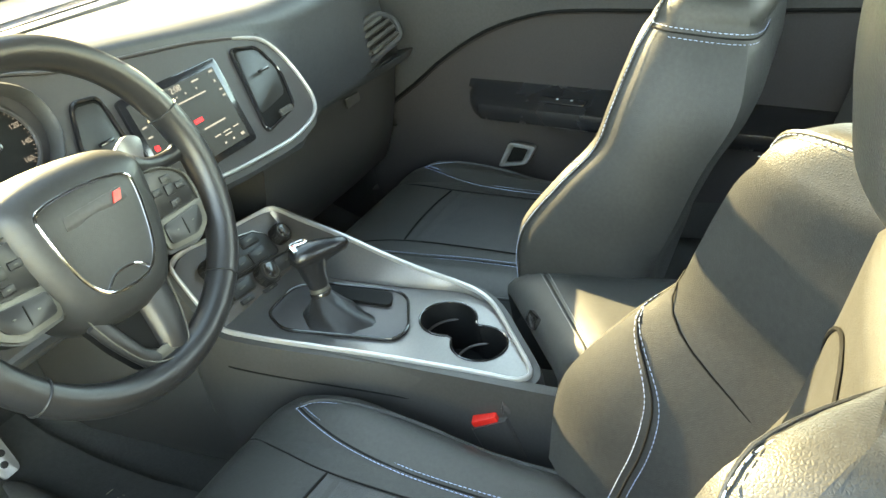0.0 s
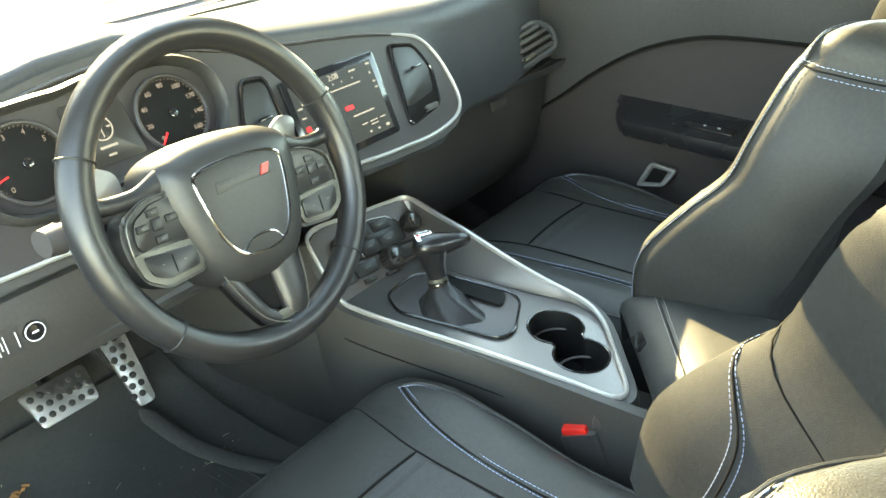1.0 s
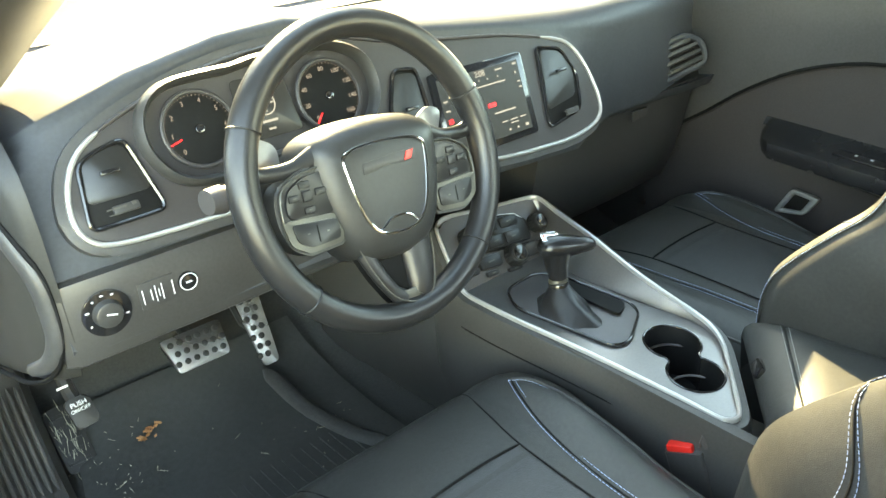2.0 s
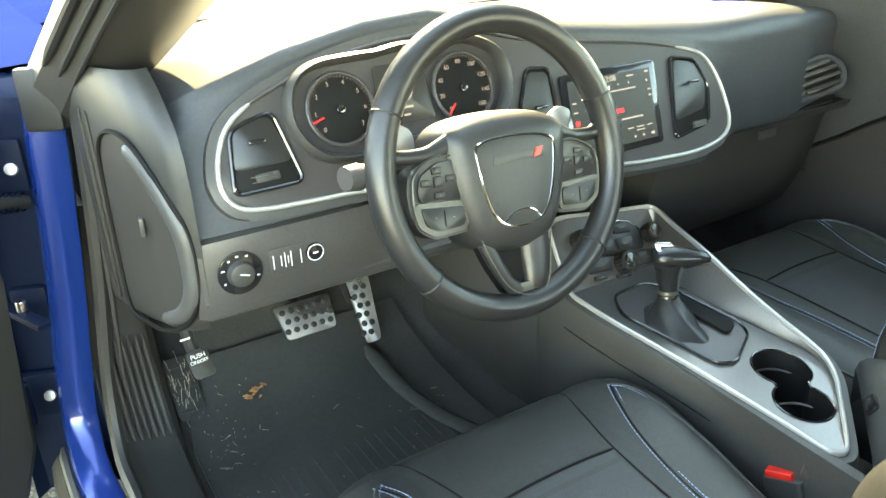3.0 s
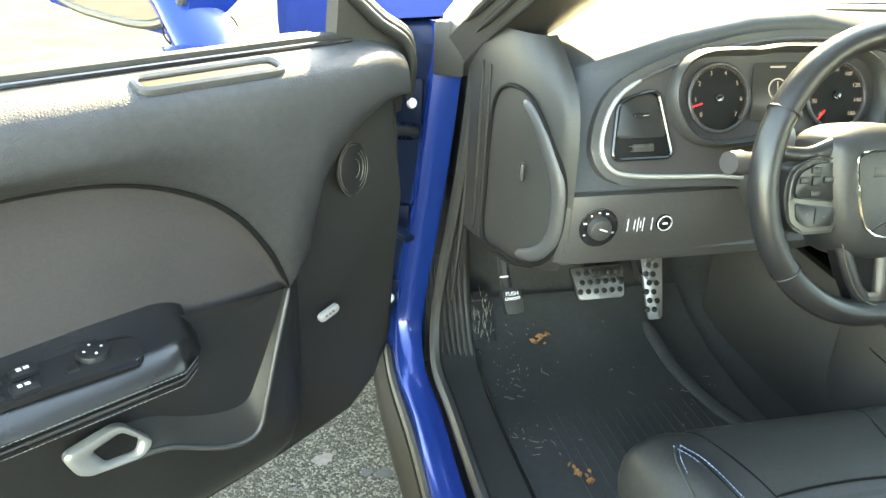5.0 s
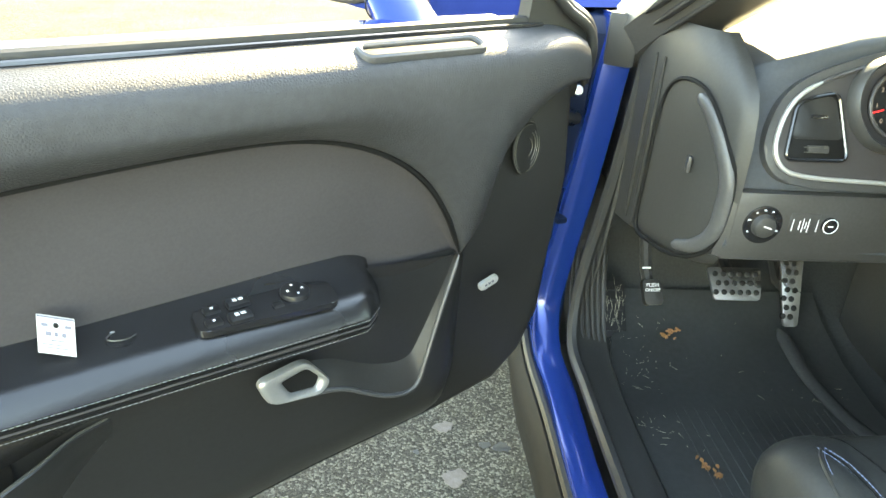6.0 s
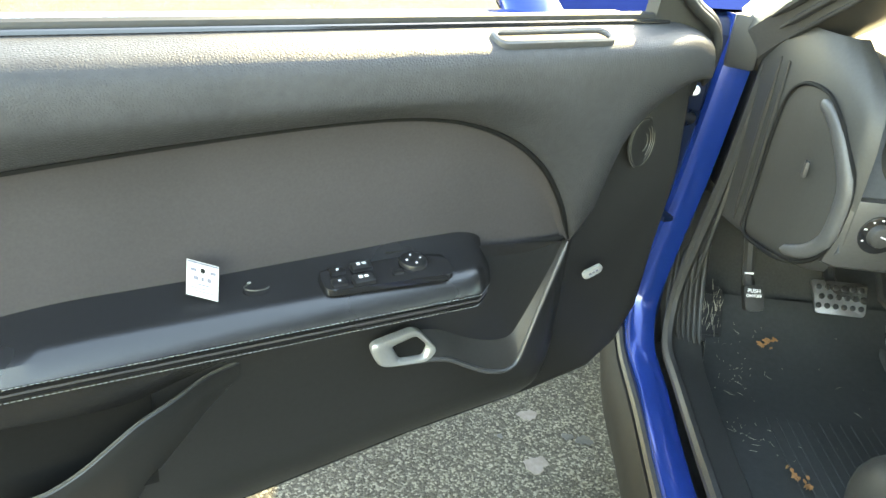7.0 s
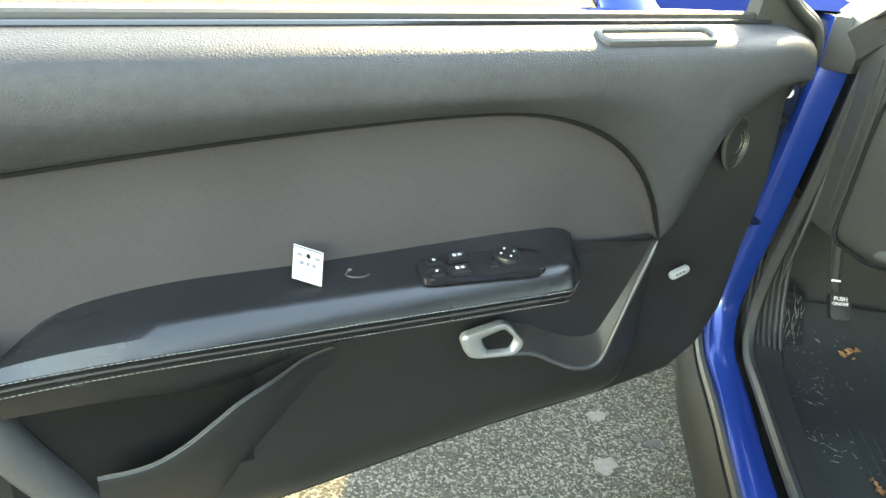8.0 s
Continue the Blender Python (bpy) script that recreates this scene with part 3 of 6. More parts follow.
DASH = [  # x, crest y z, brow y z, bezel top z, bezel foot z, lower edge z
    (-0.697, 0.33, 0.915, 0.30, 0.908, 0.885, 0.80, 0.70),
    (-0.685, 0.29, 0.940, 0.262, 0.934, 0.91, 0.80, 0.695),
    (-0.66, 0.275, 0.955, 0.250, 0.950, 0.925, 0.80, 0.69),
    (-0.60, 0.28, 0.975, 0.248, 0.968, 0.945, 0.80, 0.69),
    (-0.54, 0.29, 0.995, 0.252, 0.986, 0.965, 0.80, 0.69),
    (-0.42, 0.30, 1.018, 0.258, 1.010, 0.99, 0.80, 0.69),
    (-0.32, 0.31, 1.025, 0.262, 1.016, 0.998, 0.80, 0.69),
    (-0.22, 0.31, 1.008, 0.260, 0.998, 0.978, 0.79, 0.70),
    (-0.10, 0.30, 0.980, 0.252, 0.972, 0.955, 0.755, 0.72),
    (0.05, 0.295, 0.962, 0.246, 0.954, 0.936, 0.745, 0.72),
    (0.16, 0.29, 0.952, 0.244, 0.942, 0.918, 0.74, 0.72),
    (0.23, 0.285, 0.947, 0.240, 0.930, 0.895, 0.745, 0.72),
    (0.32, 0.285, 0.945, 0.242, 0.920, 0.88, 0.752, 0.725),
    (0.45, 0.29, 0.940, 0.248, 0.915, 0.87, 0.750, 0.725),
    (0.60, 0.305, 0.930, 0.265, 0.905, 0.86, 0.745, 0.72),
    (0.70, 0.34, 0.915, 0.300, 0.895, 0.85, 0.745, 0.72),
]
rows = []
for x, cy, cz, by, bz, ez, fz, gz in DASH:
    k = min(1, max(0, (x - 0.16) / 0.14))
    ey, fy = bez(ez, 0.012), bez(fz, 0.010)
    if k > 0:
        ey, fy = ey * (1 - k) + (0.236 + 0.25 * max(0, x - 0.45)) * k, fy * (1 - k) + (0.222 + 0.28 * max(0, x - 0.45)) * k
    top = curve([(0, 0.80, 0.945), (0, 0.62, cz - 0.012), (0, 0.45, cz - 0.002), (0, cy, cz), (0, by, bz), (0, ey, ez)], 4)
    under_y = 0.185 if x < -0.05 else 0.25
    row = [(x, p.y, p.z) for p in top] + [(x, fy, fz), (x, fy + 0.006, fz - 0.012), (x, under_y - 0.012, gz + 0.02), (x, under_y, gz), (x, under_y + 0.03, gz - 0.012), (x, 0.62, gz - 0.10), (x, 0.80, gz - 0.10)]
    rows.append(row)
dash = thing("dashboard", "black soft-touch dashboard with graphite gauge surround", "dashboard", base=(0, 0.4, 0.7))
part("dash_pad", loft(rows), DASHPAD, dash, "grained black dashboard top pad, tinted for the sky's reflection")

BZ = frame_at((0, 0.17, 0.79), (1, 0, 0), (0, -0.94, 0.342))  # gauge surround plane: x, up the slope, towards the seats


def zb(z):
    return (z - 0.79) / 0.94


ring = [(-0.655, 0.851), (-0.650, 0.885), (-0.632, 0.916), (-0.598, 0.938), (-0.540, 0.959), (-0.481, 0.974), (-0.413, 0.985), (-0.33, 0.988), (-0.25, 0.980), (-0.18, 0.963), (-0.07, 0.948), (0.04, 0.934), (0.134, 0.914), (0.175, 0.897), (0.200, 0.859), (0.212, 0.809), (0.207, 0.781), (0.180, 0.765), (0.121, 0.757), (0.051, 0.759), (-0.013, 0.763), (-0.12, 0.775), (-0.25, 0.795), (-0.37, 0.806), (-0.481, 0.815), (-0.545, 0.817), (-0.606, 0.820), (-0.640, 0.828)]
outline = [(p.x, p.y) for p in curve([(x, zb(z), 0) for x, z in ring], 4, True)]
mid = Vector((-0.22, zb(0.87)))


def grown(pts, g):
    """An outline moved outwards by g."""
    out, k = [], len(pts)
    for i in range(k):
        d = Vector(pts[(i + 1) % k]) - Vector(pts[i - 1])
        n = Vector((d.y, -d.x)).normalized()
        out.append((pts[i][0] - n.x * g, pts[i][1] - n.y * g))
    return out


turn = 1 if (Vector(grown(outline, 0.01)[0]) - mid).length > (Vector(outline[0]) - mid).length else -1
part("surround_lip", prism(grown(outline, turn * 0.013), -0.03, 0.004, 0.006, m=BZ), VINYL, dash, "soft black lip around the gauge surround")
bezel = part("gauge_surround", prism(grown(outline, -turn * 0.002), -0.01, 0.008, 0.003, m=BZ), BEZEL, dash, "graphite grey gauge and screen surround")
cutoff = [q for q, (x, y) in enumerate(outline) if -0.60 < x < 0.12 and y > zb(0.90)]
low_line = [outline[q % len(outline)] for q in range(cutoff[-1], cutoff[0] + len(outline) + 1)]
part("silver_trim", band([(x, y, 0.008) for x, y in low_line], 0.0065, 0.004, False, (0, 0, 1)), SILVER, dash, "thin satin silver trim line", m=BZ)
part("upper_trim", band([(x, y, 0.008) for x, y in outline[cutoff[0]:cutoff[-1] + 1]], 0.0055, 0.0035, False, (0, 0, 1)), GRAPH, dash, "dark upper trim line", m=BZ)


def on_bezel(x, z, off=0.0):
    return BZ @ pose(x, zb(z), 0.008 + off)


def air_vent(name, pts, tab, parent):
    """A framed outlet in the surround with slats, a tab and a thumb wheel."""
    o = rounded([(x, zb(z)) for x, z in pts], 0.012)
    v = part(name, prism(o, 0.004, 0.0095, 0.001, m=BZ), DARK, parent, "black air vent in the surround")
    part("vent_frame", band([(x, y, 0.0095) for x, y in o], 0.006, 0.004, True), GLOSS, v, m=BZ)
    xs, zs = [p[0] for p in pts], [p[1] for p in pts]
    cx = sum(xs) / len(xs)
    part("louvre_panel", prism(rounded([(cx + (x - cx) * 0.84, zb(min(zs) + 0.026 + (z - min(zs)) * (0.95 - 0.026 / (max(zs) - min(zs))))) for x, z in pts], 0.010), 0.0092, 0.0108, 0.0008, m=BZ), DOORLOW, v)
    part("tab", box(0.022, 0.005, 0.006, 0.0015, BZ @ pose(cx, zb(tab), 0.018)), GLOSS, v)
    part("thumb_wheel", box(0.03, 0.010, 0.005, 0.002, BZ @ pose(cx + 0.005, zb(min(zs) + 0.014), 0.013)), PLASTIC, v)
    bars([(cx - 0.006, zb(min(zs) + 0.016), 0.022, 0.0016), (cx - 0.006, zb(min(zs) + 0.010), 0.020, 0.0012), (cx + 0.014, zb(min(zs) + 0.017), 0.005, 0.004)], 0, 0, SPOKE, BZ @ pose(0, 0, 0.0158), v, "thumb_mark")
    return v


air_vent("side_vent", [(-0.642, 0.841), (-0.632, 0.909), (-0.612, 0.918), (-0.575, 0.926), (-0.554, 0.842)], 0.895, dash)
air_vent("centre_vent", [(0.077, 0.783), (0.096, 0.906), (0.150, 0.895), (0.172, 0.85), (0.160, 0.796)], 0.862, dash)
air_vent("inner_vent", [(-0.205, 0.80), (-0.215, 0.87), (-0.19, 0.925), (-0.150, 0.92), (-0.150, 0.80)], 0.87, dash)

# touch screen
sc = frame_at(BZ @ Vector((-0.045, zb(0.846), 0.012)), (1, 0, 0), (0, -0.94, 0.342))
screen = part("touch_screen", prism(rounded([(-0.098, -0.066), (0.093, -0.066), (0.101, 0.064), (-0.090, 0.064)], 0.006), -0.006, 0.002, 0.0015, m=sc), GLOSS, dash, "gloss black touch screen with a lit display")
part("display", prism([(-0.086, -0.056), (0.082, -0.056), (0.088, 0.053), (-0.080, 0.053)], 0.002, 0.0024, m=sc), SCREEN, screen, "lit dark display", smooth=False)
words("2:08", 0.0125, GLOW, sc @ pose(0.005, 0.046, 0.0026), screen)
bars([(x, y, w, h * 0.6) for x, y, w, h in [(0.045, 0.046, 0.014, 0.004), (0.080, 0.048, 0.008, 0.005), (0.0, 0.036, 0.002, 0.004), (0.018, 0.036, 0.002, 0.004), (0.040, 0.036, 0.002, 0.004), (0.02, 0.027, 0.065, 0.0035), (0.078, 0.034, 0.003, 0.006), (0.080, 0.020, 0.006, 0.004), (0.080, 0.011, 0.006, 0.004), (0.035, -0.018, 0.045, 0.004), (0.028, -0.034, 0.012, 0.003), (0.048, -0.034, 0.016, 0.003), (0.048, -0.039, 0.016, 0.003), (0.068, -0.034, 0.012, 0.003), (0.034, -0.048, 0.004, 0.005), (0.052, -0.048, 0.004, 0.005), (0.072, -0.048, 0.007, 0.007), (-0.074, 0.02, 0.008, 0.004), (-0.074, 0.006, 0.008, 0.004)]], 0, 0, GLOW, sc @ pose(0, 0, 0.0025), screen, "display_text")
bars([(-0.074, -0.010, 0.008, 0.007), (0.012, -0.004, 0.016, 0.006)], 0, 0, GLOWRED, sc @ pose(0, 0, 0.0025), screen, "display_red_mark")

# gauge cluster: two round dials and a display between them, under a hood
def dial(cx, cz, r, numbers, a0, a1, needle, parent):
    m = on_bezel(cx, cz, 0.001)
    d = part("gauge", disc(r, 0.004, 0.001, 48), DARK, parent, "round black gauge with white numerals", m=m)
    part("gauge_ring", tube([(r * math.cos(i * math.pi / 24), r * math.sin(i * math.pi / 24), 0.006) for i in range(48)], 0.0028, 8, True), BEZEL, d)
    for i, text in enumerate(numbers):
        a = radians(a0 + (a1 - a0) * i / (len(numbers) - 1))
        words(text, 0.0085, FAINT, pose(0.76 * r * math.cos(a), 0.76 * r * math.sin(a), 0.0046), d, "numeral")
    bm = bmesh.new()
    for i in range(41):
        a = radians(a0 + (a1 - a0) * i / 40)
        box(0.004, 0.0007, 0.0004, 0, pose(0, 0, 0.0044, 0, 0, math.degrees(a)) @ pose(0.93 * r, 0, 0), bm=bm)
    part("scale", bm, FAINT, d, smooth=False)
    a = radians(needle)
    part("needle", box(0.34 * r, 0.0018, 0.001, 0, pose(0, 0, 0.0052, 0, 0, needle) @ pose(0.74 * r, 0, 0)), GLOWRED, d, smooth=False)
    part("hub", disc(0.006, 0.004, 0.001, 20, pose(0, 0, 0.0045)), GLOSS, d)


dial(-0.487, 0.914, 0.045, "0 1 2 3 4 5 6 7".split(), 220, -40, 196, dash)
dial(-0.303, 0.914, 0.047, "0 20 40 60 80 100 120 140 160".split(), 225, -45, 228, dash)
m = on_bezel(-0.395, 0.918, 0.002)
cl = part("cluster_display", prism(rounded([(-0.042, -0.036), (0.042, -0.036), (0.036, 0.042), (-0.036, 0.042)], 0.006), 0, 0.002, 0.0008, m=m), SCREEN, dash, "dark cluster display between the gauges")
part("small_dial", tube([(0.014 * math.cos(i * math.pi / 16), 0.014 * math.sin(i * math.pi / 16) + 0.006, 0.0024) for i in range(32)], 0.0010, 5, True), GLOW, cl, m=m)
bars([(0, -0.016, 0.022, 0.003), (0, 0.036, 0.024, 0.0025), (0, -0.026, 0.010, 0.0025), (0, 0.006, 0.0012, 0.022), (0.010, 0.006, 0.005, 0.002)], 0, 0, GLOW, m @ pose(0, 0, 0.0021), cl, "display_text")
hood = [(-0.555, 0.905), (-0.548, 0.945), (-0.515, 0.968), (-0.46, 0.972), (-0.43, 0.972), (-0.395, 0.976), (-0.36, 0.976), (-0.33, 0.976), (-0.28, 0.974), (-0.238, 0.95), (-0.232, 0.905), (-0.262, 0.866), (-0.31, 0.856), (-0.395, 0.862), (-0.48, 0.856), (-0.53, 0.868)]
part("cluster_hood", band(curve([(x, zb(z), 0.010) for x, z in hood], 4, True), 0.012, 0.020, True), PLASTIC, dash, "black hood round the gauges", m=BZ)

# passenger end vent: a rounded outlet with broad louvres
pv = frame_at((0.580, 0.256, 0.797), (1, 0.30, 0.05), (-0.25, -0.93, 0.22))
vo = rounded([(-0.060, -0.036), (0.066, -0.034), (0.070, 0.008), (0.030, 0.038), (-0.030, 0.034), (-0.058, 0.004)], [0.014, 0.02, 0.03, 0.035, 0.03, 0.03], 6)
v = part("end_vent", prism(vo, -0.03, 0.004, 0.003, m=pv), DARK, dash, "black air vent at the dashboard end")
for i, (y, w) in enumerate(((-0.022, 0.108), (-0.006, 0.108), (0.010, 0.098), (0.024, 0.066))):
    part("louvre", box(w, 0.009, 0.010, 0.003, pv @ pose(0.004, y, 0.006, -25)), PLASTIC, v)
part("vent_tab", box(0.030, 0.007, 0.010, 0.002, pv @ pose(-0.020, -0.022, 0.013)), SPOKE, v, "pale vent tab")
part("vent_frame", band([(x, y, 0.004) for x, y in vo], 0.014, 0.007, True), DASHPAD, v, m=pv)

# lower dashboard on the passenger side
gb = [(0.16, 0.0), (0.30, 0.0), (0.50, 0.0), (0.66, 0.01), (0.73, 0.05)]
rows = []
for x, o in gb:
    rows.append([(x, y + o, z) for y, z in ((0.245, 0.742), (0.262, 0.70), (0.275, 0.64), (0.30, 0.56), (0.33, 0.50), (0.36, 0.48), (0.60, 0.46), (0.60, 0.72))])
glove = part("glove_box", loft(rows), PLASTIC, dash, "matt black glove box below the passenger pad")
part("latch", box(0.05, 0.006, 0.02, 0.004, pose(0.44, 0.246, 0.71)), PLASTIC, glove)
# middle stack below the screen
rows = [[(x, y, z) for y, z in ((0.215, 0.745), (0.26, 0.725), (0.36, 0.70), (0.42, 0.62), (0.62, 0.5), (0.62, 0.72))] for x in (-0.13, 0.0, 0.19)]
part("lower_stack", loft(rows), PLASTIC, dash, "dark panel below the touch screen")

# knee panel with the lamp switch
kp = [(x, dy) for x, dy in ((-0.705, 0.012), (-0.69, 0.0), (-0.60, 0.0), (-0.50, 0.0), (-0.35, 0.004), (-0.26, 0.012), (-0.195, 0.03))]
rows = []
for x, o in kp:
    rows.append([(x, y + o, z) for y, z in ((0.196, 0.800), (0.1745, 0.796), (0.1705, 0.780), (0.1705, 0.72), (0.177, 0.695), (0.200, 0.682), (0.40, 0.65), (0.60, 0.65), (0.60, 0.78))])
knee = part("knee_panel", loft(rows), PLASTIC, dash, "black knee panel with headlamp switch")
KN = frame_at((-0.652, 0.1710, 0.752), (1, 0, 0), (0, -1, 0))
sw = part("lamp_switch", disc(0.028, 0.003, 0.001, 40), GLOSS, knee, "round headlamp switch with white marks", m=KN)
part("knob", disc(0.017, 0.010, 0.003, 32, pose(0, 0, 0.003), r2=0.0155), PLASTIC, sw)
part("pointer", box(0.012, 0.0018, 0.0015, 0.0005, pose(0.002, 0.001, 0.0135, 0, 0, -18)), WHITE, sw)
for a, w in ((205, 0.0024), (160, 0.0044), (125, 0.0024), (95, 0.0032), (65, 0.0032), (-20, 0.0036)):
    bars([(0.0225 * math.cos(radians(a)), 0.0225 * math.sin(radians(a)), w, 0.0018)], 0, 0, WHITE, pose(0, 0, 0.003), sw, "switch_mark")
dm = part("dimmer", box(0.044, 0.034, 0.004, 0.002, KN @ pose(0.060, 0.002, 0.000)), PLASTIC, knee, "dimmer thumb wheels")
bars([(x, 0, 0.0010, h) for x, h in ((-0.018, 0.018), (-0.008, 0.014), (-0.003, 0.020), (0.001, 0.010), (0.005, 0.020), (0.018, 0.018))], 0, 0, WHITE, KN @ pose(0.060, 0.002, 0.0032), dm, "dimmer_mark")
rb = part("round_button", disc(0.012, 0.005, 0.0015, 28), GLOSS, knee, "round boot release button", m=KN @ pose(0.097, 0.002, 0))
part("button_ring", tube([(0.0105 * math.cos(i * math.pi / 14), 0.0105 * math.sin(i * math.pi / 14), 0.005) for i in range(28)], 0.0006, 5, True), WHITE, rb)
bars([(0, 0, 0.007, 0.002)], 0, 0, WHITE, pose(0, 0, 0.005), rb, "button_mark")

# dash end cap, facing the open door
END = [(-0.768, 0.450), (-0.764, 0.41), (-0.758, 0.36), (-0.748, 0.31), (-0.738, 0.265), (-0.724, 0.220), (-0.708, 0.186), (-0.692, 0.172)]


def end_at(k):
    """A point of the dash end's plan, k from 0 at the pillar to 1 at the corner."""
    q = k * (len(END) - 1)
    i = min(len(END) - 2, int(q))
    a, b = Vector(END[i]), Vector(END[i + 1])
    return a.lerp(b, q - i)


rows = []
for z, back in ((0.645, 0.16), (0.650, 0.10), (0.660, 0.055), (0.675, 0.025), (0.695, 0.012), (0.73, 0.0), (0.80, 0.0), (0.86, 0.002), (0.90, 0.010), (0.925, 0.022), (0.945, 0.045), (0.965, 0.075), (0.985, 0.12)):
    row = []
    for i in range(25):
        p = end_at(i / 24)
        push = back * (i / 24) ** 1.2
        row.append((p.x + 0.01 * push, p.y + push, z - 0.0 * i))
    rows.append(row)
cap = part("end_cap", loft(rows, closed=False), CAPBLACK, dash, "smooth black panel at the dashboard end")
cover = curve([(0.31, 0.66), (0.305, 0.74), (0.31, 0.83), (0.335, 0.885), (0.42, 0.912), (0.56, 0.916), (0.66, 0.900), (0.78, 0.862), (0.90, 0.818), (0.93, 0.775), (0.90, 0.730), (0.80, 0.690), (0.62, 0.662), (0.45, 0.655)], 4, True)


def on_end(k, z, off):
    """A point on the dash end, off metres proud of it."""
    p, q = end_at(max(0.0, k - 0.02)), end_at(min(1.0, k + 0.02))
    d = (q - p).normalized()
    c = end_at(min(1.0, max(0.0, k)))
    return Vector((c.x + d.y * off, c.y - d.x * off, z))


part("cap_groove", tube([on_end(p.x, p.y, 0.001) for p in cover], 0.0030, 6, True), DARK, cap)
ridge = curve([(0.56, 0.902), (0.66, 0.884), (0.76, 0.850), (0.845, 0.810), (0.865, 0.770), (0.845, 0.730), (0.76, 0.700), (0.60, 0.676)], 6)
part("cover_ridge", tube([on_end(p.x, p.y, 0.000) for p in ridge], [0.006 + 0.0075 * math.sin(math.pi * q / (len(ridge) - 1)) ** 0.5 for q in range(len(ridge))], 12, flat=0.6, up=(-0.9, -0.3, 0)), VINYL, cap, "rounded rear edge of the fuse box cover")
part("cap_lug", box(0.006, 0.014, 0.024, 0.002, pose(*on_end(0.60, 0.805, 0.002), 0, 0, -15)), PLASTIC, cap)
for k in (0.20, 0.275):
    part("edge_seal", tube([on_end(k, z, 0.001) for z in (0.93, 0.86, 0.76, 0.70, 0.66)], 0.0042, 8), RUBBER, cap, "thin rubber seal beside the cover")
part("inner_seal", tube([(x + 0.012, y - 0.012, z) for x, y, z in ((-0.768, 0.45, 0.94), (-0.772, 0.448, 0.8), (-0.780, 0.448, 0.65), (-0.790, 0.45, 0.5))], 0.005, 6), RUBBER, cap)
tagged(part("sill_trim", box(0.10, 1.7, 0.10, 0.02, pose(0.765, -0.40, 0.335)), PLASTIC), "black plastic sill trim on the far side", "trim", kind="structure")
belt = thing("seat_belt", "black seat belt webbing hanging by the far middle pillar", "seat belt", base=(0.66, -0.8, 0.5))
rows = []
for x, y, z in ((0.60, -0.84, 1.18), (0.64, -0.80, 1.0), (0.665, -0.70, 0.78), (0.68, -0.62, 0.55), (0.69, -0.58, 0.36)):
    rows.append([(x - 0.002, y - 0.024, z), (x - 0.003, y + 0.024, z), (x, y + 0.024, z), (x + 0.001, y - 0.024, z)])
part("webbing", loft(rows), RUBBER, belt)
part("belt_anchor", box(0.02, 0.06, 0.09, 0.008, pose(0.60, -0.845, 1.19)), PLASTIC, belt)
# ---- steering wheel ----
WM = frame_at((-0.365, 0.016, 0.869), (0.999, 0.0475, 0), (0.0456, -0.960, 0.275)) @ pose(0, 0, 0, 0, 0, -5)
wheel = thing("steering_wheel", "black leather steering wheel with silver trimmed spokes", "steering wheel", WM)
R = 0.1678


def rim(a0, a1, name, closed=False, fat=0.0165, label=""):
    n = 72 if closed else 20
    pts = [(R * math.cos(radians(a0 + (a1 - a0) * i / n)), R * math.sin(radians(a0 + (a1 - a0) * i / n)) , -0.004) for i in range(n if closed else n + 1)]
    return part(name, tube(pts, fat, 16, closed, flat=1.12, up=(0, 0, 1)), RIMHIDE, wheel, label)


rim(0, 360, "rim", True, label="black leather wrapped rim")
for a in (25, 155, 223, 317):
    part("rim_seam", tube([(R * math.cos(radians(a)) + 0.0172 * math.cos(radians(b)) * math.cos(radians(a)), R * math.sin(radians(a)) + 0.0172 * math.cos(radians(b)) * math.sin(radians(a)), -0.004 + 0.0192 * math.sin(radians(b))) for b in range(0, 360, 20)], 0.0012, 5, True), RUBBER, wheel)
# hub: rounded shield that swells towards the driver
hub_o = [(-0.083, 0.047), (-0.04, 0.062), (0.04, 0.062), (0.083, 0.047), (0.088, 0.02), (0.080, -0.03), (0.062, -0.075), (0.030, -0.098), (-0.030, -0.098), (-0.062, -0.075), (-0.080, -0.03), (-0.088, 0.02)]
ho = curve([(x, y, 0) for x, y in hub_o], 4, True)
rows = []
for s, z in ((1.0, -0.055), (1.02, -0.03), (1.0, -0.010), (0.955, 0.003), (0.86, 0.012), (0.70, 0.018), (0.45, 0.021), (0.15, 0.022)):
    rows.append([(p.x * s, (p.y + 0.015) * s - 0.015, z) for p in ho])
part("airbag_cover", loft(rows), HUBHIDE, wheel, "grained black airbag cover")
bo = curve([(-0.058, 0.009, 0), (-0.053, 0.028, 0), (-0.004, 0.034, 0), (0.046, 0.029, 0), (0.053, 0.010, 0), (0.042, -0.040, 0), (0.024, -0.064, 0), (-0.003, -0.069, 0), (-0.030, -0.064, 0), (-0.047, -0.040, 0)], 4, True)


def swell(x, y):
    """Height of the hub's face at a point."""
    a = math.atan2(y + 0.015, x)
    edge = min(ho, key=lambda p: abs((math.atan2(p.y + 0.015, p.x) - a + math.pi) % (2 * math.pi) - math.pi))
    q = math.hypot(x, y + 0.015) / math.hypot(edge.x, edge.y + 0.015)
    return float(np.interp(q, [0.15, 0.45, 0.70, 0.86, 0.955, 1.0], [0.022, 0.021, 0.018, 0.012, 0.003, -0.010]))


badge = part("badge_ring", band([(p.x, p.y, swell(p.x, p.y) + 0.0008) for p in bo], 0.0036, 0.0018, True), CHROME, wheel, "chrome shield outline on the hub")
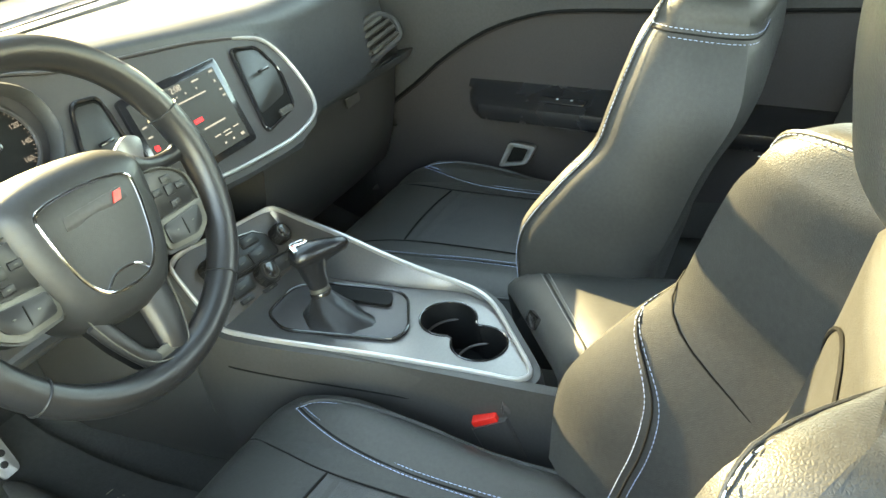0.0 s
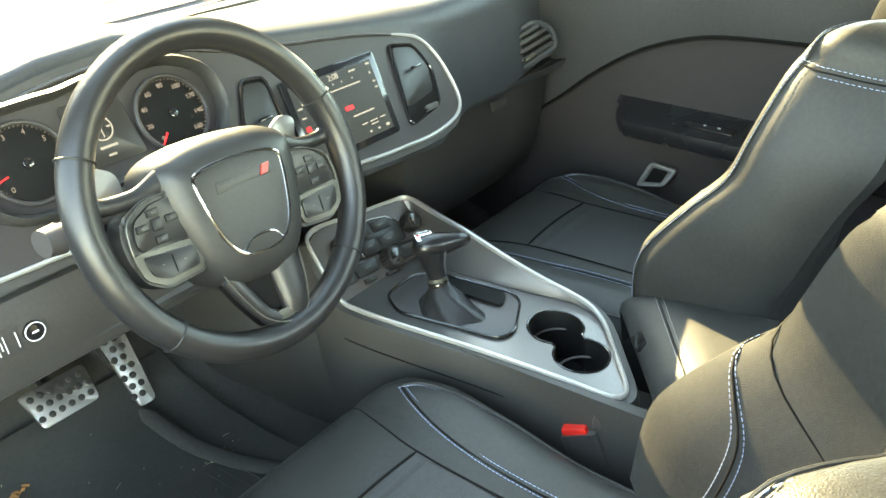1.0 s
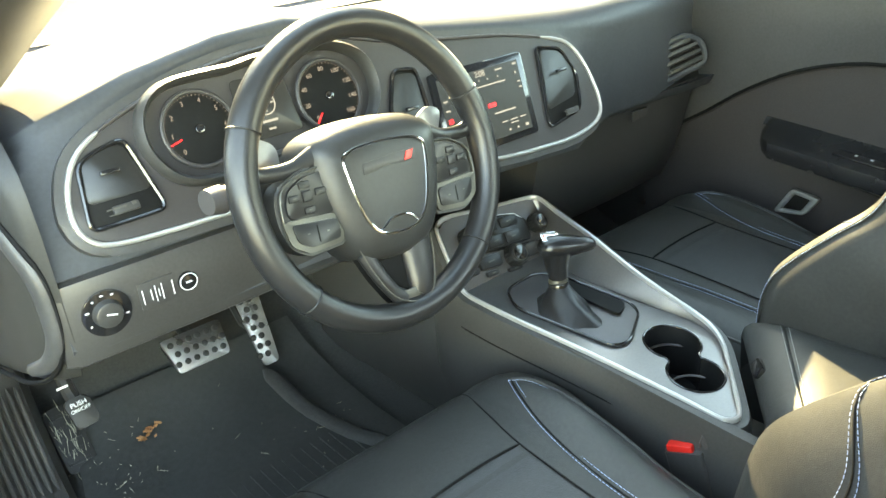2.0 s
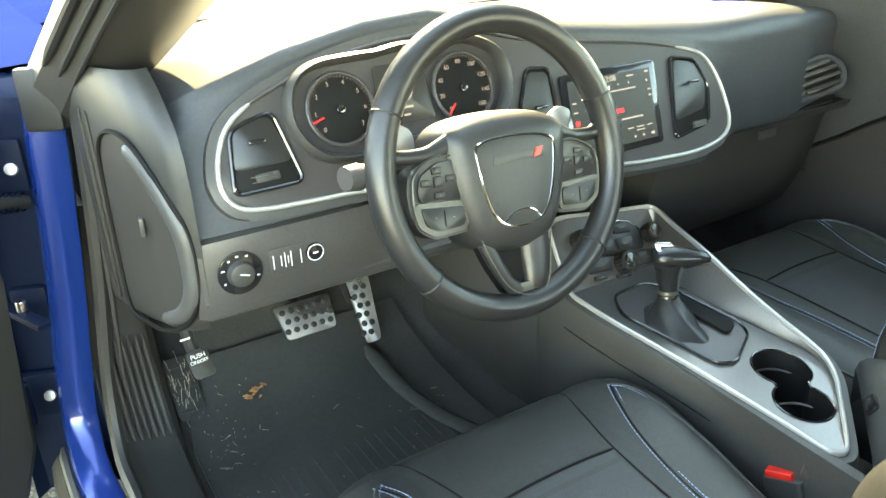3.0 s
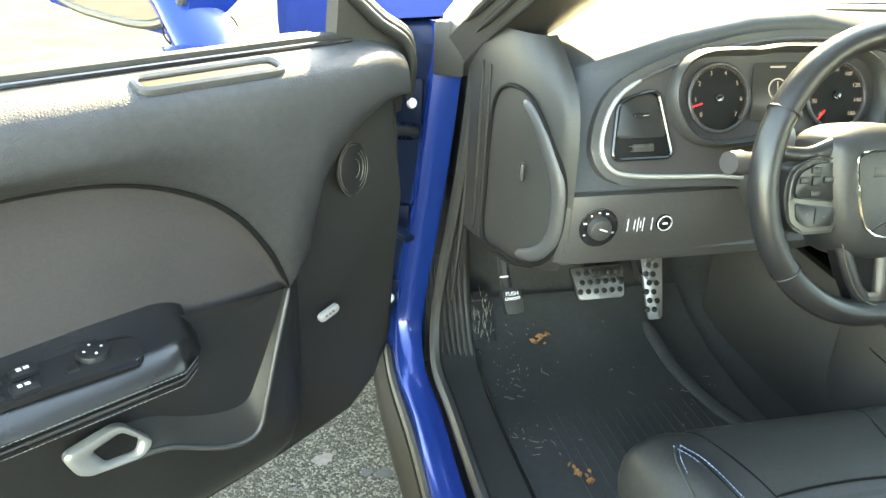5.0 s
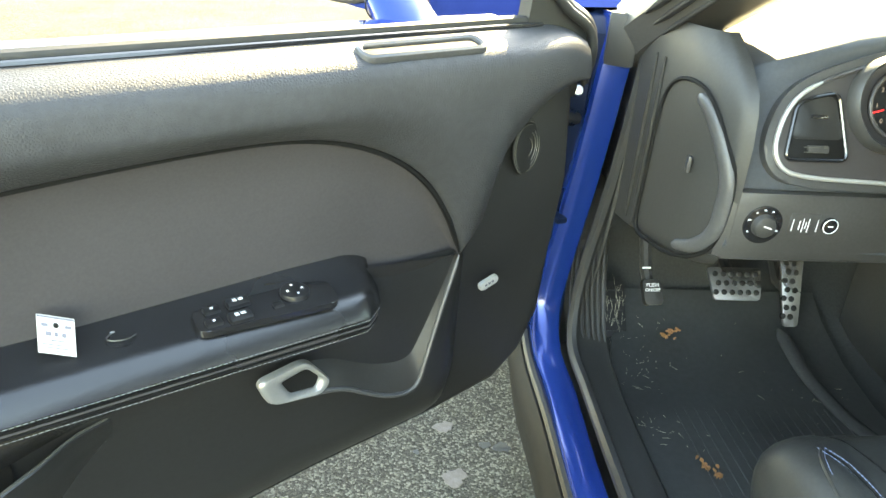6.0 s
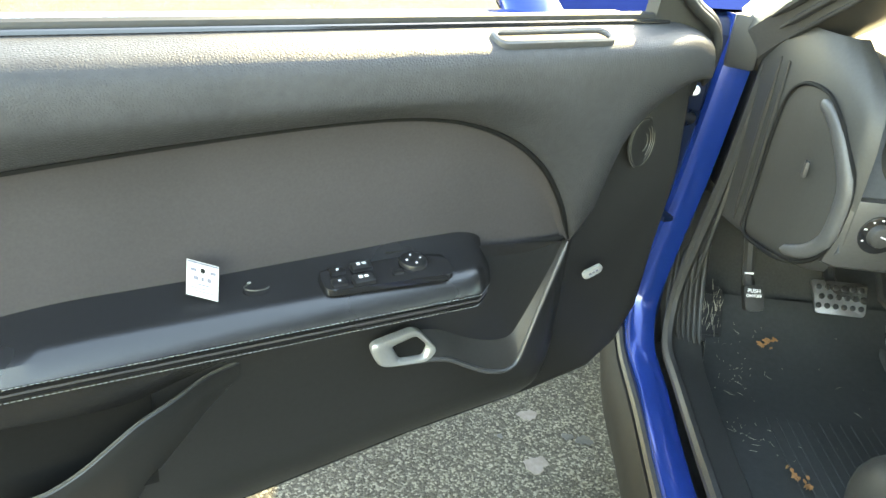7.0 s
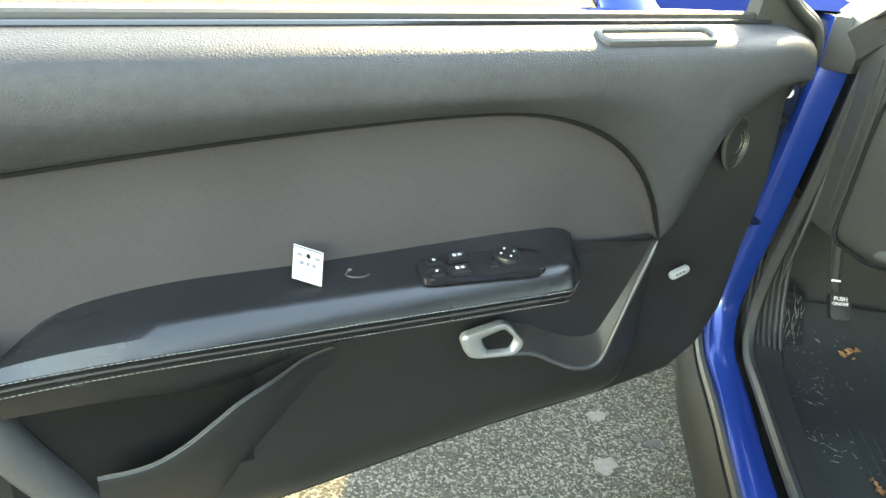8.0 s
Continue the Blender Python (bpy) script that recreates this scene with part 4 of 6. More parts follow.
part("badge_plate", prism(rounded([(-0.038, 0.001), (0.039, 0.006), (0.037, 0.020), (-0.036, 0.014)], 0.003), swell(0.03, 0.02) - 0.002, swell(0, 0.02) + 0.0006, 0.0004), PLASTIC, wheel, "gloss black emblem plate")
part("badge_stripes", prism([(0.020, 0.0070), (0.030, 0.0080), (0.035, 0.0180), (0.025, 0.0170)], swell(0.03, 0.02), swell(0, 0.02) + 0.0018), RED, wheel, "two slanted red stripes")
part("badge_foot", band(curve([(-0.029, -0.062, swell(0.029, -0.062) + 0.001), (-0.014, -0.052, swell(0.014, -0.052) + 0.001), (0.009, -0.052, swell(0.009, -0.052) + 0.001), (0.024, -0.062, swell(0.024, -0.062) + 0.001)], 5), 0.003, 0.0015, False), CHROME, wheel)


def spoke(s):
    """A side spoke: a hide-covered arm, a switch pack below it and a satin plate round the lower switch; s is the side."""
    arm_pts = curve([(s * 0.166, 0.030, -0.010), (s * 0.140, 0.024, -0.010), (s * 0.108, 0.024, -0.007), (s * 0.076, 0.032, -0.004)], 5)
    part("spoke_arm", tube(arm_pts, [float(np.interp(q / 15, [0, 0.3, 0.7, 1], [0.016, 0.0085, 0.0085, 0.014])) for q in range(16)], 14, flat=0.7, up=(0, 0, 1), ends=1), RIMHIDE, wheel, "black hide arm of the side spoke")
    o = [(0.062, 0.026), (0.104, 0.022), (0.136, 0.008), (0.142, -0.012), (0.141, -0.034), (0.132, -0.058), (0.112, -0.070), (0.062, -0.066)]
    part("spoke", prism([(s * x, y) for x, y in rounded(o, 0.008)][::s], -0.024, 0.001, 0.005), HUBHIDE, wheel, "black side spoke")
    f = [(0.074, 0.017), (0.103, 0.014), (0.125, 0.002), (0.130, -0.014), (0.128, -0.027), (0.074, -0.030)]
    pad = part("switch_pad", prism([(s * x, y) for x, y in rounded(f, 0.006)][::s], 0.000, 0.0050, 0.002), PADBLACK, wheel, "black switch pad")
    plate = [(0.068, -0.031), (0.138, -0.027), (0.133, -0.054), (0.114, -0.066), (0.068, -0.063)]
    part("switch_frame", prism([(s * x, y) for x, y in rounded(plate, 0.007)][::s], 0.000, 0.0046, 0.0015), SPOKE, wheel, "grey satin plate round the lower switch")
    f2 = [(0.073, -0.036), (0.129, -0.032), (0.125, -0.052), (0.110, -0.060), (0.073, -0.058)]
    low = part("cruise_switch", prism([(s * x, y) for x, y in rounded(f2, 0.005)][::s], 0.002, 0.0066, 0.0015), PADBLACK, wheel, "lower rocker switch")
    part("spoke_trim", band(curve([(s * 0.076, 0.021, 0.0030), (s * 0.106, 0.018, 0.0030), (s * 0.130, 0.005, 0.0030), (s * 0.1355, -0.013, 0.0030), (s * 0.136, -0.030, 0.0030)], 5), 0.0024, 0.002, False), SPOKE, wheel, "thin satin outline of the switch pad")
    for x, y in ((0.086, -0.004), (0.104, 0.006), (0.119, -0.006), (0.103, -0.021)):
        part("button", box(0.0135, 0.0076, 0.003, 0.0012, pose(s * x, y, 0.0052)), PADBLACK, pad)
        bars([(s * x, y)], 0.0036, 0.0011, SPOKE, pose(0, 0, 0.0066), pad, "button_mark")
    part("button_middle", box(0.012, 0.012, 0.003, 0.0015, pose(s * 0.103, -0.006, 0.0054)), PADBLACK, pad)
    part("rocker_split", box(0.0012, 0.018, 0.002, 0, pose(s * 0.100, -0.047, 0.0063)), DARK, low)
    bars([(s * 0.088, -0.047), (s * 0.112, -0.045)], 0.003, 0.0012, SPOKE, pose(0, 0, 0.0066), low, "button_mark")
    # shift paddle behind the spoke
    part("shift_paddle", prism([(s * x, y) for x, y in rounded([(0.100, 0.018), (0.128, 0.024), (0.142, 0.056), (0.122, 0.064), (0.100, 0.052)], 0.008)][::s], -0.045, -0.040, 0.0015), HANDLE, wheel, "silver shift paddle")


spoke(1)
spoke(-1)
# lower spoke: two padded legs round a solid plate darkened as a shaded hollow, with a thin bright outline
o = [(-0.056, -0.070), (0.050, -0.070), (0.042, -0.120), (0.034, -0.156), (-0.012, -0.156), (-0.034, -0.120)]
low_spoke = part("lower_spoke", prism(rounded(o, 0.010), -0.026, -0.006, 0.004), DARK, wheel, "black lower spoke")
for name, pts, r in (("spoke_leg", [(-0.044, -0.080, -0.006), (-0.032, -0.110, -0.004), (-0.016, -0.138, -0.003), (0.0, -0.152, -0.006)], [0.011, 0.010, 0.009, 0.012]), ("spoke_leg", [(0.030, -0.080, -0.010), (0.030, -0.110, -0.008), (0.028, -0.138, -0.006), (0.022, -0.152, -0.008)], [0.024, 0.022, 0.019, 0.016])):
    line = curve(pts, 5)
    part(name, tube(line, [float(np.interp(q / (len(line) - 1), [0, 0.33, 0.66, 1], r)) for q in range(len(line))], 14, flat=0.75, up=(0, 0, 1)), RIMHIDE, wheel, "leather leg of the lower spoke")
part("spoke_outline", tube(curve([(-0.053, -0.078, 0.003), (-0.039, -0.112, 0.004), (-0.020, -0.142, 0.005), (0.006, -0.155, 0.007), (0.034, -0.150, 0.006), (0.046, -0.118, 0.004), (0.050, -0.082, 0.003)], 6), 0.0009, 6), SPOKE, low_spoke, "thin bright outline of the lower spoke")
part("spoke_foot", box(0.030, 0.012, 0.004, 0.002, pose(0.012, -0.146, 0.000)), SPOKE, low_spoke)

column = thing("steering_column", "black plastic steering column shroud with stalk", "steering column", base=(-0.363, 0.15, 0.80))
rows = []
for k, w, h in ((0.035, 0.058, 0.048), (0.07, 0.066, 0.056), (0.13, 0.068, 0.060), (0.22, 0.066, 0.058)):
    c = WM @ Vector((0, -0.012, -k))
    rows.append([c + Vector((w * math.cos(a) * (1.1 if abs(math.cos(a)) > 0.7 else 1.0), 0.3 * h * math.sin(a), h * math.sin(a))) for a in [2 * math.pi * j / 20 for j in range(20)]])
part("shroud", loft(rows), PLASTIC, column, "black column shroud")
stalk = [(-0.41, 0.075, 0.868), (-0.46, 0.065, 0.874), (-0.505, 0.055, 0.880), (-0.545, 0.05, 0.883)]
part("indicator_stalk", tube(stalk, [0.009, 0.010, 0.014, 0.017], 14, flat=0.8, up=(0, 0, 1), ends=1.0), PLASTIC, column, "black indicator stalk with grey tip")
part("stalk_tip", tube([(-0.543, 0.05, 0.883), (-0.560, 0.047, 0.885)], [0.017, 0.015], 14, flat=0.9, up=(0, 0, 1), ends=1.0), GRAPH, column, "grey end of the stalk")

# ---- centre console ----
def cz(y):
    return 0.50 + 0.115 * (y + 0.275) + max(0, y - 0.16) * 0.12


# bright edge of the console top: it runs level round the foot, climbs the passenger side and loops over the climate panel
TRIM = [(-0.071, -0.250, 0.502), (-0.067, -0.267, 0.501), (-0.053, -0.274, 0.501), (-0.036, -0.265, 0.504), (-0.014, -0.247, 0.508), (0.024, -0.216, 0.512), (0.067, -0.179, 0.518), (0.090, -0.144, 0.525), (0.096, -0.105, 0.535), (0.093, -0.062, 0.550), (0.092, -0.013, 0.567), (0.096, 0.041, 0.585), (0.102, 0.098, 0.603), (0.109, 0.171, 0.622), (0.116, 0.218, 0.634), (0.110, 0.234, 0.637), (0.090, 0.239, 0.638), (-0.006, 0.246, 0.647), (-0.073, 0.252, 0.655), (-0.098, 0.251, 0.652), (-0.110, 0.243, 0.644), (-0.115, 0.222, 0.615), (-0.117, 0.200, 0.583), (-0.1165, 0.180, 0.556), (-0.114, 0.140, 0.548), (-0.107, 0.069, 0.540), (-0.089, -0.059, 0.525), (-0.075, -0.195, 0.509)]
edge_line = curve(TRIM, 4, True)
po = [(p.x, p.y) for p in curve([(x, y, 0) for x, y, z in TRIM[23:] + TRIM[:9]] + [(0.081, -0.049, 0), (0.069, 0.022, 0), (0.062, 0.098, 0), (0.070, 0.140, 0), (0.104, 0.180, 0), (0.06, 0.183, 0), (-0.08, 0.184, 0)], 3, True)]
console = thing("centre_console", "black centre console with brushed grey top plate", "console", base=(0.02, -0.05, 0.3))
CUPS = [(0.024, -0.122, 0.042), (-0.014, -0.186, 0.040)]


def cup_outline():
    """The outline of two overlapping round wells."""
    (ax, ay, ar), (bx, by, br) = CUPS
    out = []
    for (cx, cy, r), (ox, oy, orr) in ((CUPS[0], CUPS[1]), (CUPS[1], CUPS[0])):
        a = math.atan2(oy - cy, ox - cx)
        for i in range(1, 48):
            t = a + 2 * math.pi * i / 48
            p = (cx + r * math.cos(t), cy + r * math.sin(t))
            if math.hypot(p[0] - ox, p[1] - oy) > orr + 0.004:
                out.append(p)
    return out


def plate_mesh():
    hole = cup_outline()
    outer = [Vector((x, y, 0)) for x, y in po]
    inner = [Vector((x, y, 0)) for x, y in hole]
    tris = tessellate_polygon([outer, inner])
    pts = outer + inner
    bm = bmesh.new()
    vs = [bm.verts.new((p.x, p.y, cz(p.y))) for p in pts]
    for t in tris:
        bm.faces.new([vs[q] for q in t])
    # edge of the plate
    low = [bm.verts.new((p.x, p.y, cz(p.y) - 0.012)) for p in outer]
    for k in range(len(outer)):
        bm.faces.new((vs[k], vs[(k + 1) % len(outer)], low[(k + 1) % len(outer)], low[k]))
    return bm


part("top_plate", plate_mesh(), PLATE, console, "brushed silver-grey console plate", smooth=False)
co = cup_outline()
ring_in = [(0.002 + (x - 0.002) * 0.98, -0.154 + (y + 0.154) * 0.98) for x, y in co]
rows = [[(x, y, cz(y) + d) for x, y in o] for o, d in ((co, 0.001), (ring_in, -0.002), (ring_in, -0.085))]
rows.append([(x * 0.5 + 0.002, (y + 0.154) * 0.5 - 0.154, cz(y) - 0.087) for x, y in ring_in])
# near-black wells: part of their shade is in the colour
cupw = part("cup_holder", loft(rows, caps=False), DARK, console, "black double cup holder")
part("cup_rim", tube([(x, y, cz(y) + 0.0005) for x, y in co], 0.0016, 6, True), GLOSS, cupw)
for cx, cy, r in CUPS:
    part("cup_ledge", tube([(cx + (r - 0.003) * math.cos(a), cy + (r - 0.003) * math.sin(a), cz(cy) - 0.028) for a in [math.pi * (0.05 + 0.9 * q / 20) for q in range(21)]], 0.0018, 6), GRAPH, cupw)
part("plate_trim", band(edge_line, 0.0062, 0.005, True), SILVER, console, "bright silver edge of the plate")
crest = curve(TRIM[5:16], 6)
crease = curve([(0.022, -0.214, 0), (0.064, -0.176, 0), (0.086, -0.142, 0), (0.091, -0.104, 0), (0.081, -0.049, 0), (0.069, 0.022, 0), (0.062, 0.098, 0), (0.070, 0.140, 0), (0.104, 0.178, 0), (0.106, 0.186, 0), (0.108, 0.190, 0)], 6)
rows = []
for a, b in zip(crest, crease):
    b = Vector((b.x, b.y, cz(b.y) + 0.001))
    rows.append([a.lerp(b, k) - Vector((0.006, 0, 0.010)) * math.sin(k * math.pi) * min(1.0, (a.z - b.z) / 0.05) for k in [j / 6 for j in range(7)]])
part("plate_wall", loft(rows, closed=False), PLATE, console, "sloping passenger side of the plate")
flat_edge = [(p.x, p.y) for p in edge_line]
big = grown(flat_edge, 0.016) if (Vector(grown(flat_edge, 0.01)[0]) - Vector((0.02, 0))).length > (Vector(flat_edge[0]) - Vector((0.02, 0))).length else grown(flat_edge, -0.016)
rows = []
for dz, k in ((-0.003, 0.15), (-0.004, 0.80), (-0.014, 1.0), (-0.05, 1.06), (-0.12, 1.1), (-0.25, 1.05)):
    rows.append([(p.x + (bx - p.x) * k, p.y + (by - p.y) * k, p.z + dz) for p, (bx, by) in zip(edge_line, big)])
part("console_body", loft(rows, caps=False), PLASTIC, console, "matt black console side")
side_line = [Vector((p.x + (bx - p.x) * 1.075, p.y, p.z - 0.052)) for p, (bx, by) in zip(edge_line, big) if p.x < -0.02 and -0.262 < p.y < 0.178]
part("side_groove", tube(side_line, 0.0014, 5), DARK, console, "thin groove along the console side")
rows = [[(x, y, z) for x, z in ((-0.075, 0.20), (-0.130 + (0.40 - y) * 0.055, 0.30), (-0.133 + (0.40 - y) * 0.058, 0.45), (-0.125 + (0.40 - y) * 0.055, 0.50 + (y + 0.3) * 0.10), (-0.105 + (0.40 - y) * 0.055, 0.497 + (y + 0.3) * 0.10))] for y in (0.62, 0.40, 0.2, 0.0, -0.2, -0.40)]
part("console_skirt", loft(rows, closed=False), PLASTIC, console, "lower console side panel")

# shifter
gate = rounded([(-0.060, 0.138), (0.012, 0.142), (0.040, 0.110), (0.060, -0.020), (0.048, -0.045), (-0.024, -0.082), (-0.052, -0.074), (-0.086, 0.092)], 0.018)
bm = prism(gate, -0.004, 0.003, 0.002)
for v in bm.verts:
    v.co.z += cz(v.co.y)
part("shift_surround", bm, GRAPH, console, "dark grey shifter surround")
part("surround_line", band([(x, y, cz(y) + 0.003) for x, y in gate], 0.005, 0.003, True), GLOSS, console)
# flat dark plate instead of a cut-out, for the shade in the slot
part("shift_slot", prism(rounded([(0.002, 0.102), (0.030, 0.102), (0.048, -0.020), (0.014, -0.034)], 0.012), 0.0, 0.0045, m=Matrix.Translation((0, 0, cz(0.04))) @ pose(0, 0, 0, 6.6)), DARK, console, "shift gate slot, a dark plate for the shade in it")

shifter = thing("gear_shifter", "black gear shifter with leather boot and chrome collar", "gear lever", base=(-0.01, 0.06, 0.54))
base_c, top_c = Vector((-0.034, 0.028, cz(0.028))), Vector((-0.028, 0.052, 0.580))
rows = []
for k in range(8):
    s = k / 7
    c = base_c.lerp(top_c, s)
    w, l = 0.031 * (1 - s) ** 1.3 + 0.013, 0.048 * (1 - s) ** 1.2 + 0.014
    rows.append([c + Vector((w * math.cos(a) * (1 + 0.13 * math.sin(5 * a + k * 1.1) * (1 - s * s)), l * math.sin(a) * (1 + 0.10 * math.sin(4 * a + 0.9 * k)), 0.115 * l * math.sin(a) * (1 - s) - 0.003 * (1 - s) + 0.002 * math.sin(6 * a + 2 * k) * s * (1 - s))) for a in [2 * math.pi * j / 28 for j in range(28)]])
part("boot", loft(rows), RIMHIDE, shifter, "creased black leather boot")
for k in range(3):
    part("collar", disc(0.0165 - 0.001 * k, 0.0075, 0.002, 28, frame_at(top_c + Vector((0, 0.001 * k, -0.006 + 0.008 * k)), (1, 0, 0), (0, 0.15, 1))), SPOKE if k == 1 else GLOSS, shifter, "ringed collar")
part("stem", tube([top_c + Vector((0, 0, 0.01)), (-0.030, 0.054, 0.612), (-0.028, 0.055, 0.634)], [0.0150, 0.0185, 0.0235], 18, ends=1), ARMHIDE, shifter)
rows = []
for t, w, h in ((-0.020, 0.006, 0.005), (-0.016, 0.015, 0.010), (-0.006, 0.0200, 0.0150), (0.012, 0.0205, 0.0155), (0.030, 0.0175, 0.0135), (0.048, 0.0135, 0.0105), (0.064, 0.0105, 0.0080), (0.070, 0.005, 0.004)):
    rows.append([Vector((-0.036 + 0.84 * t, 0.060 - 0.55 * t, 0.642 - 0.05 * t)) + Vector((0.55 * w * math.cos(a), 0.84 * w * math.cos(a), 1.25 * h * math.sin(a))) for a in [2 * math.pi * j / 20 for j in range(20)]])
part("grip", loft(rows), ARMHIDE, shifter, "black T-shaped shifter grip")
gm = frame_at((-0.036, 0.060, 0.6595), (0.84, -0.55, 0.0), (-0.15, -0.25, 1))
part("grip_badge", prism(rounded([(-0.014, -0.010), (0.012, -0.010), (0.012, 0.010), (-0.014, 0.010)], 0.003), -0.004, 0.001, 0.0008, m=gm), CHROME, shifter, "chrome shift pattern plate")
bars([(-0.010, 0.002, 0.004, 0.004)], 0, 0, RED, gm @ pose(0, 0, 0.001), shifter, "red_mark")

# climate controls at the console head
HV = frame_at((0.03, 0.18, 0.555), (1, 0, 0), (0, -0.819, 0.574))
hvac = part("climate_panel", prism([(x - 0.03, y) for x, y in rounded([(-0.119, -0.006), (-0.1175, 0.040), (-0.112, 0.110), (-0.078, 0.121), (-0.006, 0.111), (0.092, 0.100), (0.118, 0.090), (0.104, -0.004)], [0.004, 0.02, 0.022, 0.03, 0.05, 0.03, 0.016, 0.004], 6)], -0.03, 0.001, 0.001, m=HV), GRAPH, console, "dark climate control panel")


def lean(x, v):
    """Height on the panel of a row of controls, which falls a little to the passenger side."""
    return v - 0.11 * x


for x, v, r in ((-0.093, 0.066, 0.0185), (0.058, 0.060, 0.0175), (-0.018, 0.016, 0.021)):
    y = lean(x, v)
    k = part("climate_knob", disc(r, 0.020, 0.004, 28, HV @ pose(x, y, 0.001), r2=r * 0.86), PADBLACK, hvac, "ribbed round climate knob")
    for q in range(18):
        a = 2 * math.pi * q / 18
        part("knob_rib", box(0.0016, 0.0022, 0.013, 0.0005, HV @ pose(x + r * 0.95 * math.cos(a), y + r * 0.95 * math.sin(a), 0.010, 0, 0, math.degrees(a))), PADBLACK, k)
    part("knob_face", disc(r * 0.62, 0.002, 0.0008, 24, HV @ pose(x, y, 0.0205)), GLOSS, k)
    part("knob_ring", tube([HV @ Vector((x + r * 0.66 * math.cos(a), y + r * 0.66 * math.sin(a), 0.0215)) for a in [2 * math.pi * q / 24 for q in range(24)]], 0.0006, 5, True), SPOKE, k)
    part("knob_mark", box(0.003, 0.005, 0.001, 0, HV @ pose(x - 0.003, y + 0.004, 0.0228)), SPOKE, k)
upper = rounded([(-0.066, lean(-0.066, 0.034)), (0.034, lean(0.034, 0.036)), (0.038, lean(0.038, 0.072)), (0.020, lean(0.020, 0.088)), (-0.048, lean(-0.048, 0.092)), (-0.066, lean(-0.066, 0.074))], 0.008)
part("button_block", prism(upper, 0.0, 0.005, 0.002, m=HV), PADBLACK, hvac, "black block of climate buttons")
part("panel_line", tube([HV @ Vector((x, y, 0.0055)) for x, y in upper], 0.0010, 6, True), GLOSS, hvac)
part("block_line", tube([HV @ Vector((x, lean(x, v), 0.006)) for x, v in ((-0.050, 0.0905), (-0.01, 0.0915), (0.020, 0.087), (0.034, 0.075))], 0.0009, 6), SILVER, hvac, "thin bright line over the buttons")
for x, v, w, h in ((-0.043, 0.077, 0.034, 0.020), (0.000, 0.077, 0.040, 0.020), (-0.043, 0.049, 0.034, 0.022), (-0.003, 0.049, 0.038, 0.022), (-0.072, 0.018, 0.048, 0.022), (0.036, 0.018, 0.056, 0.024), (-0.112, 0.010, 0.020, 0.014), (-0.078, -0.002, 0.026, 0.010), (-0.030, -0.006, 0.030, 0.008)):
    b = part("climate_button", box(w, h, 0.010, 0.004, HV @ pose(x, lean(x, v), 0.003, 0, 0, -6)), PADBLACK, hvac, "dark climate button")
    part("button_mark", box(w * 0.28, 0.0022, 0.0006, 0, HV @ pose(x, lean(x, v), 0.0083)), SPOKE, b, smooth=False)
part("panel_step", tube([HV @ Vector((x, lean(x, v), 0.002)) for x, v in ((-0.130, 0.034), (-0.08, 0.036), (0.0, 0.031), (0.075, 0.030))], 0.0018, 6), DARK, hvac)

# armrest box
arm = thing("console_armrest", "padded black leather armrest lid with stitched edges", "armrest", base=(0.02, -0.45, 0.4))
part("box_body", box(0.21, 0.40, 0.20, 0.03, pose(0.030, -0.515, 0.375)), PLASTIC, arm)
LID = [(0.0, 0.0), (0.003, 0.016), (0.012, 0.028), (0.030, 0.038), (0.046, 0.044), (0.050, 0.0425), (0.056, 0.045), (0.10, 0.048), (0.20, 0.049), (0.30, 0.046), (0.335, 0.030), (0.34, 0.0)]


def lid_point(u, q):
    """A point of the lid: u across its slanting front edge, q straight back from it."""
    side = max(0.0, -u) + max(0.0, u - 1.0)
    return Vector((-0.032 + 0.174 * u, -0.302 + 0.136 * min(1.0, max(0.0, u)) * max(0.0, 1 - q / 0.5) - q, 0.485 + 0.014 * u + lerp(LID, q) - 0.075 * min(1.0, side / 0.05) - 0.006 * min(1.0, max(0.0, (abs(u - 0.5) - 0.42) / 0.08))))


rows = [[lid_point(u, q) for u in [-0.05, -0.03, 0.0, 0.03] + [j / 12 for j in range(1, 12)] + [0.97, 1.0, 1.03, 1.05]] for q, z in LID]
lid = part("lid", loft(rows, closed=False), LEATHER, arm, "black leather lid catching the sun")
for q in (0.044, 0.054):
    part("lid_stitch", stitches([lid_point(j / 20, q) + Vector((0, 0, 0.001)) for j in range(1, 20)], 0.0055), GREYSTITCH, lid, "double stitching behind the lid's front edge")
part("latch", box(0.030, 0.012, 0.020, 0.005, Matrix.Translation(lid_point(0.48, 0.010) + Vector((-0.003, 0.004, -0.003))) @ pose(0, 0, 0, 35, 0, 38)), GLOSS, arm, "thumb latch in the lid's front face")

# buckle
buckle = thing("seat_belt_buckle", "black seat belt buckle with red release button", "buckle", base=(-0.10, -0.24, 0.3))
BK = frame_at((-0.092, -0.238, 0.408), (0.25, -1, 0), (-0.1, 0.28, 1))
part("buckle_body", prism(rounded([(-0.026, -0.012), (0.026, -0.012), (0.026, 0.012), (-0.026, 0.012)], 0.006), -0.10, 0.045, 0.004, m=BK), PLASTIC, buckle)
part("release_button", box(0.036, 0.019, 0.014, 0.003, BK @ pose(-0.004, 0, 0.047)), RED, buckle, "bright red release button")
part("strap_loop", tube([BK @ Vector(p) for p in ((0.018, 0.0, 0.045), (0.028, 0.0, 0.062), (0.036, 0.0, 0.040), (0.040, 0, -0.02))], 0.004, 8, flat=2.0), GRAPH, buckle, "grey belt guide")

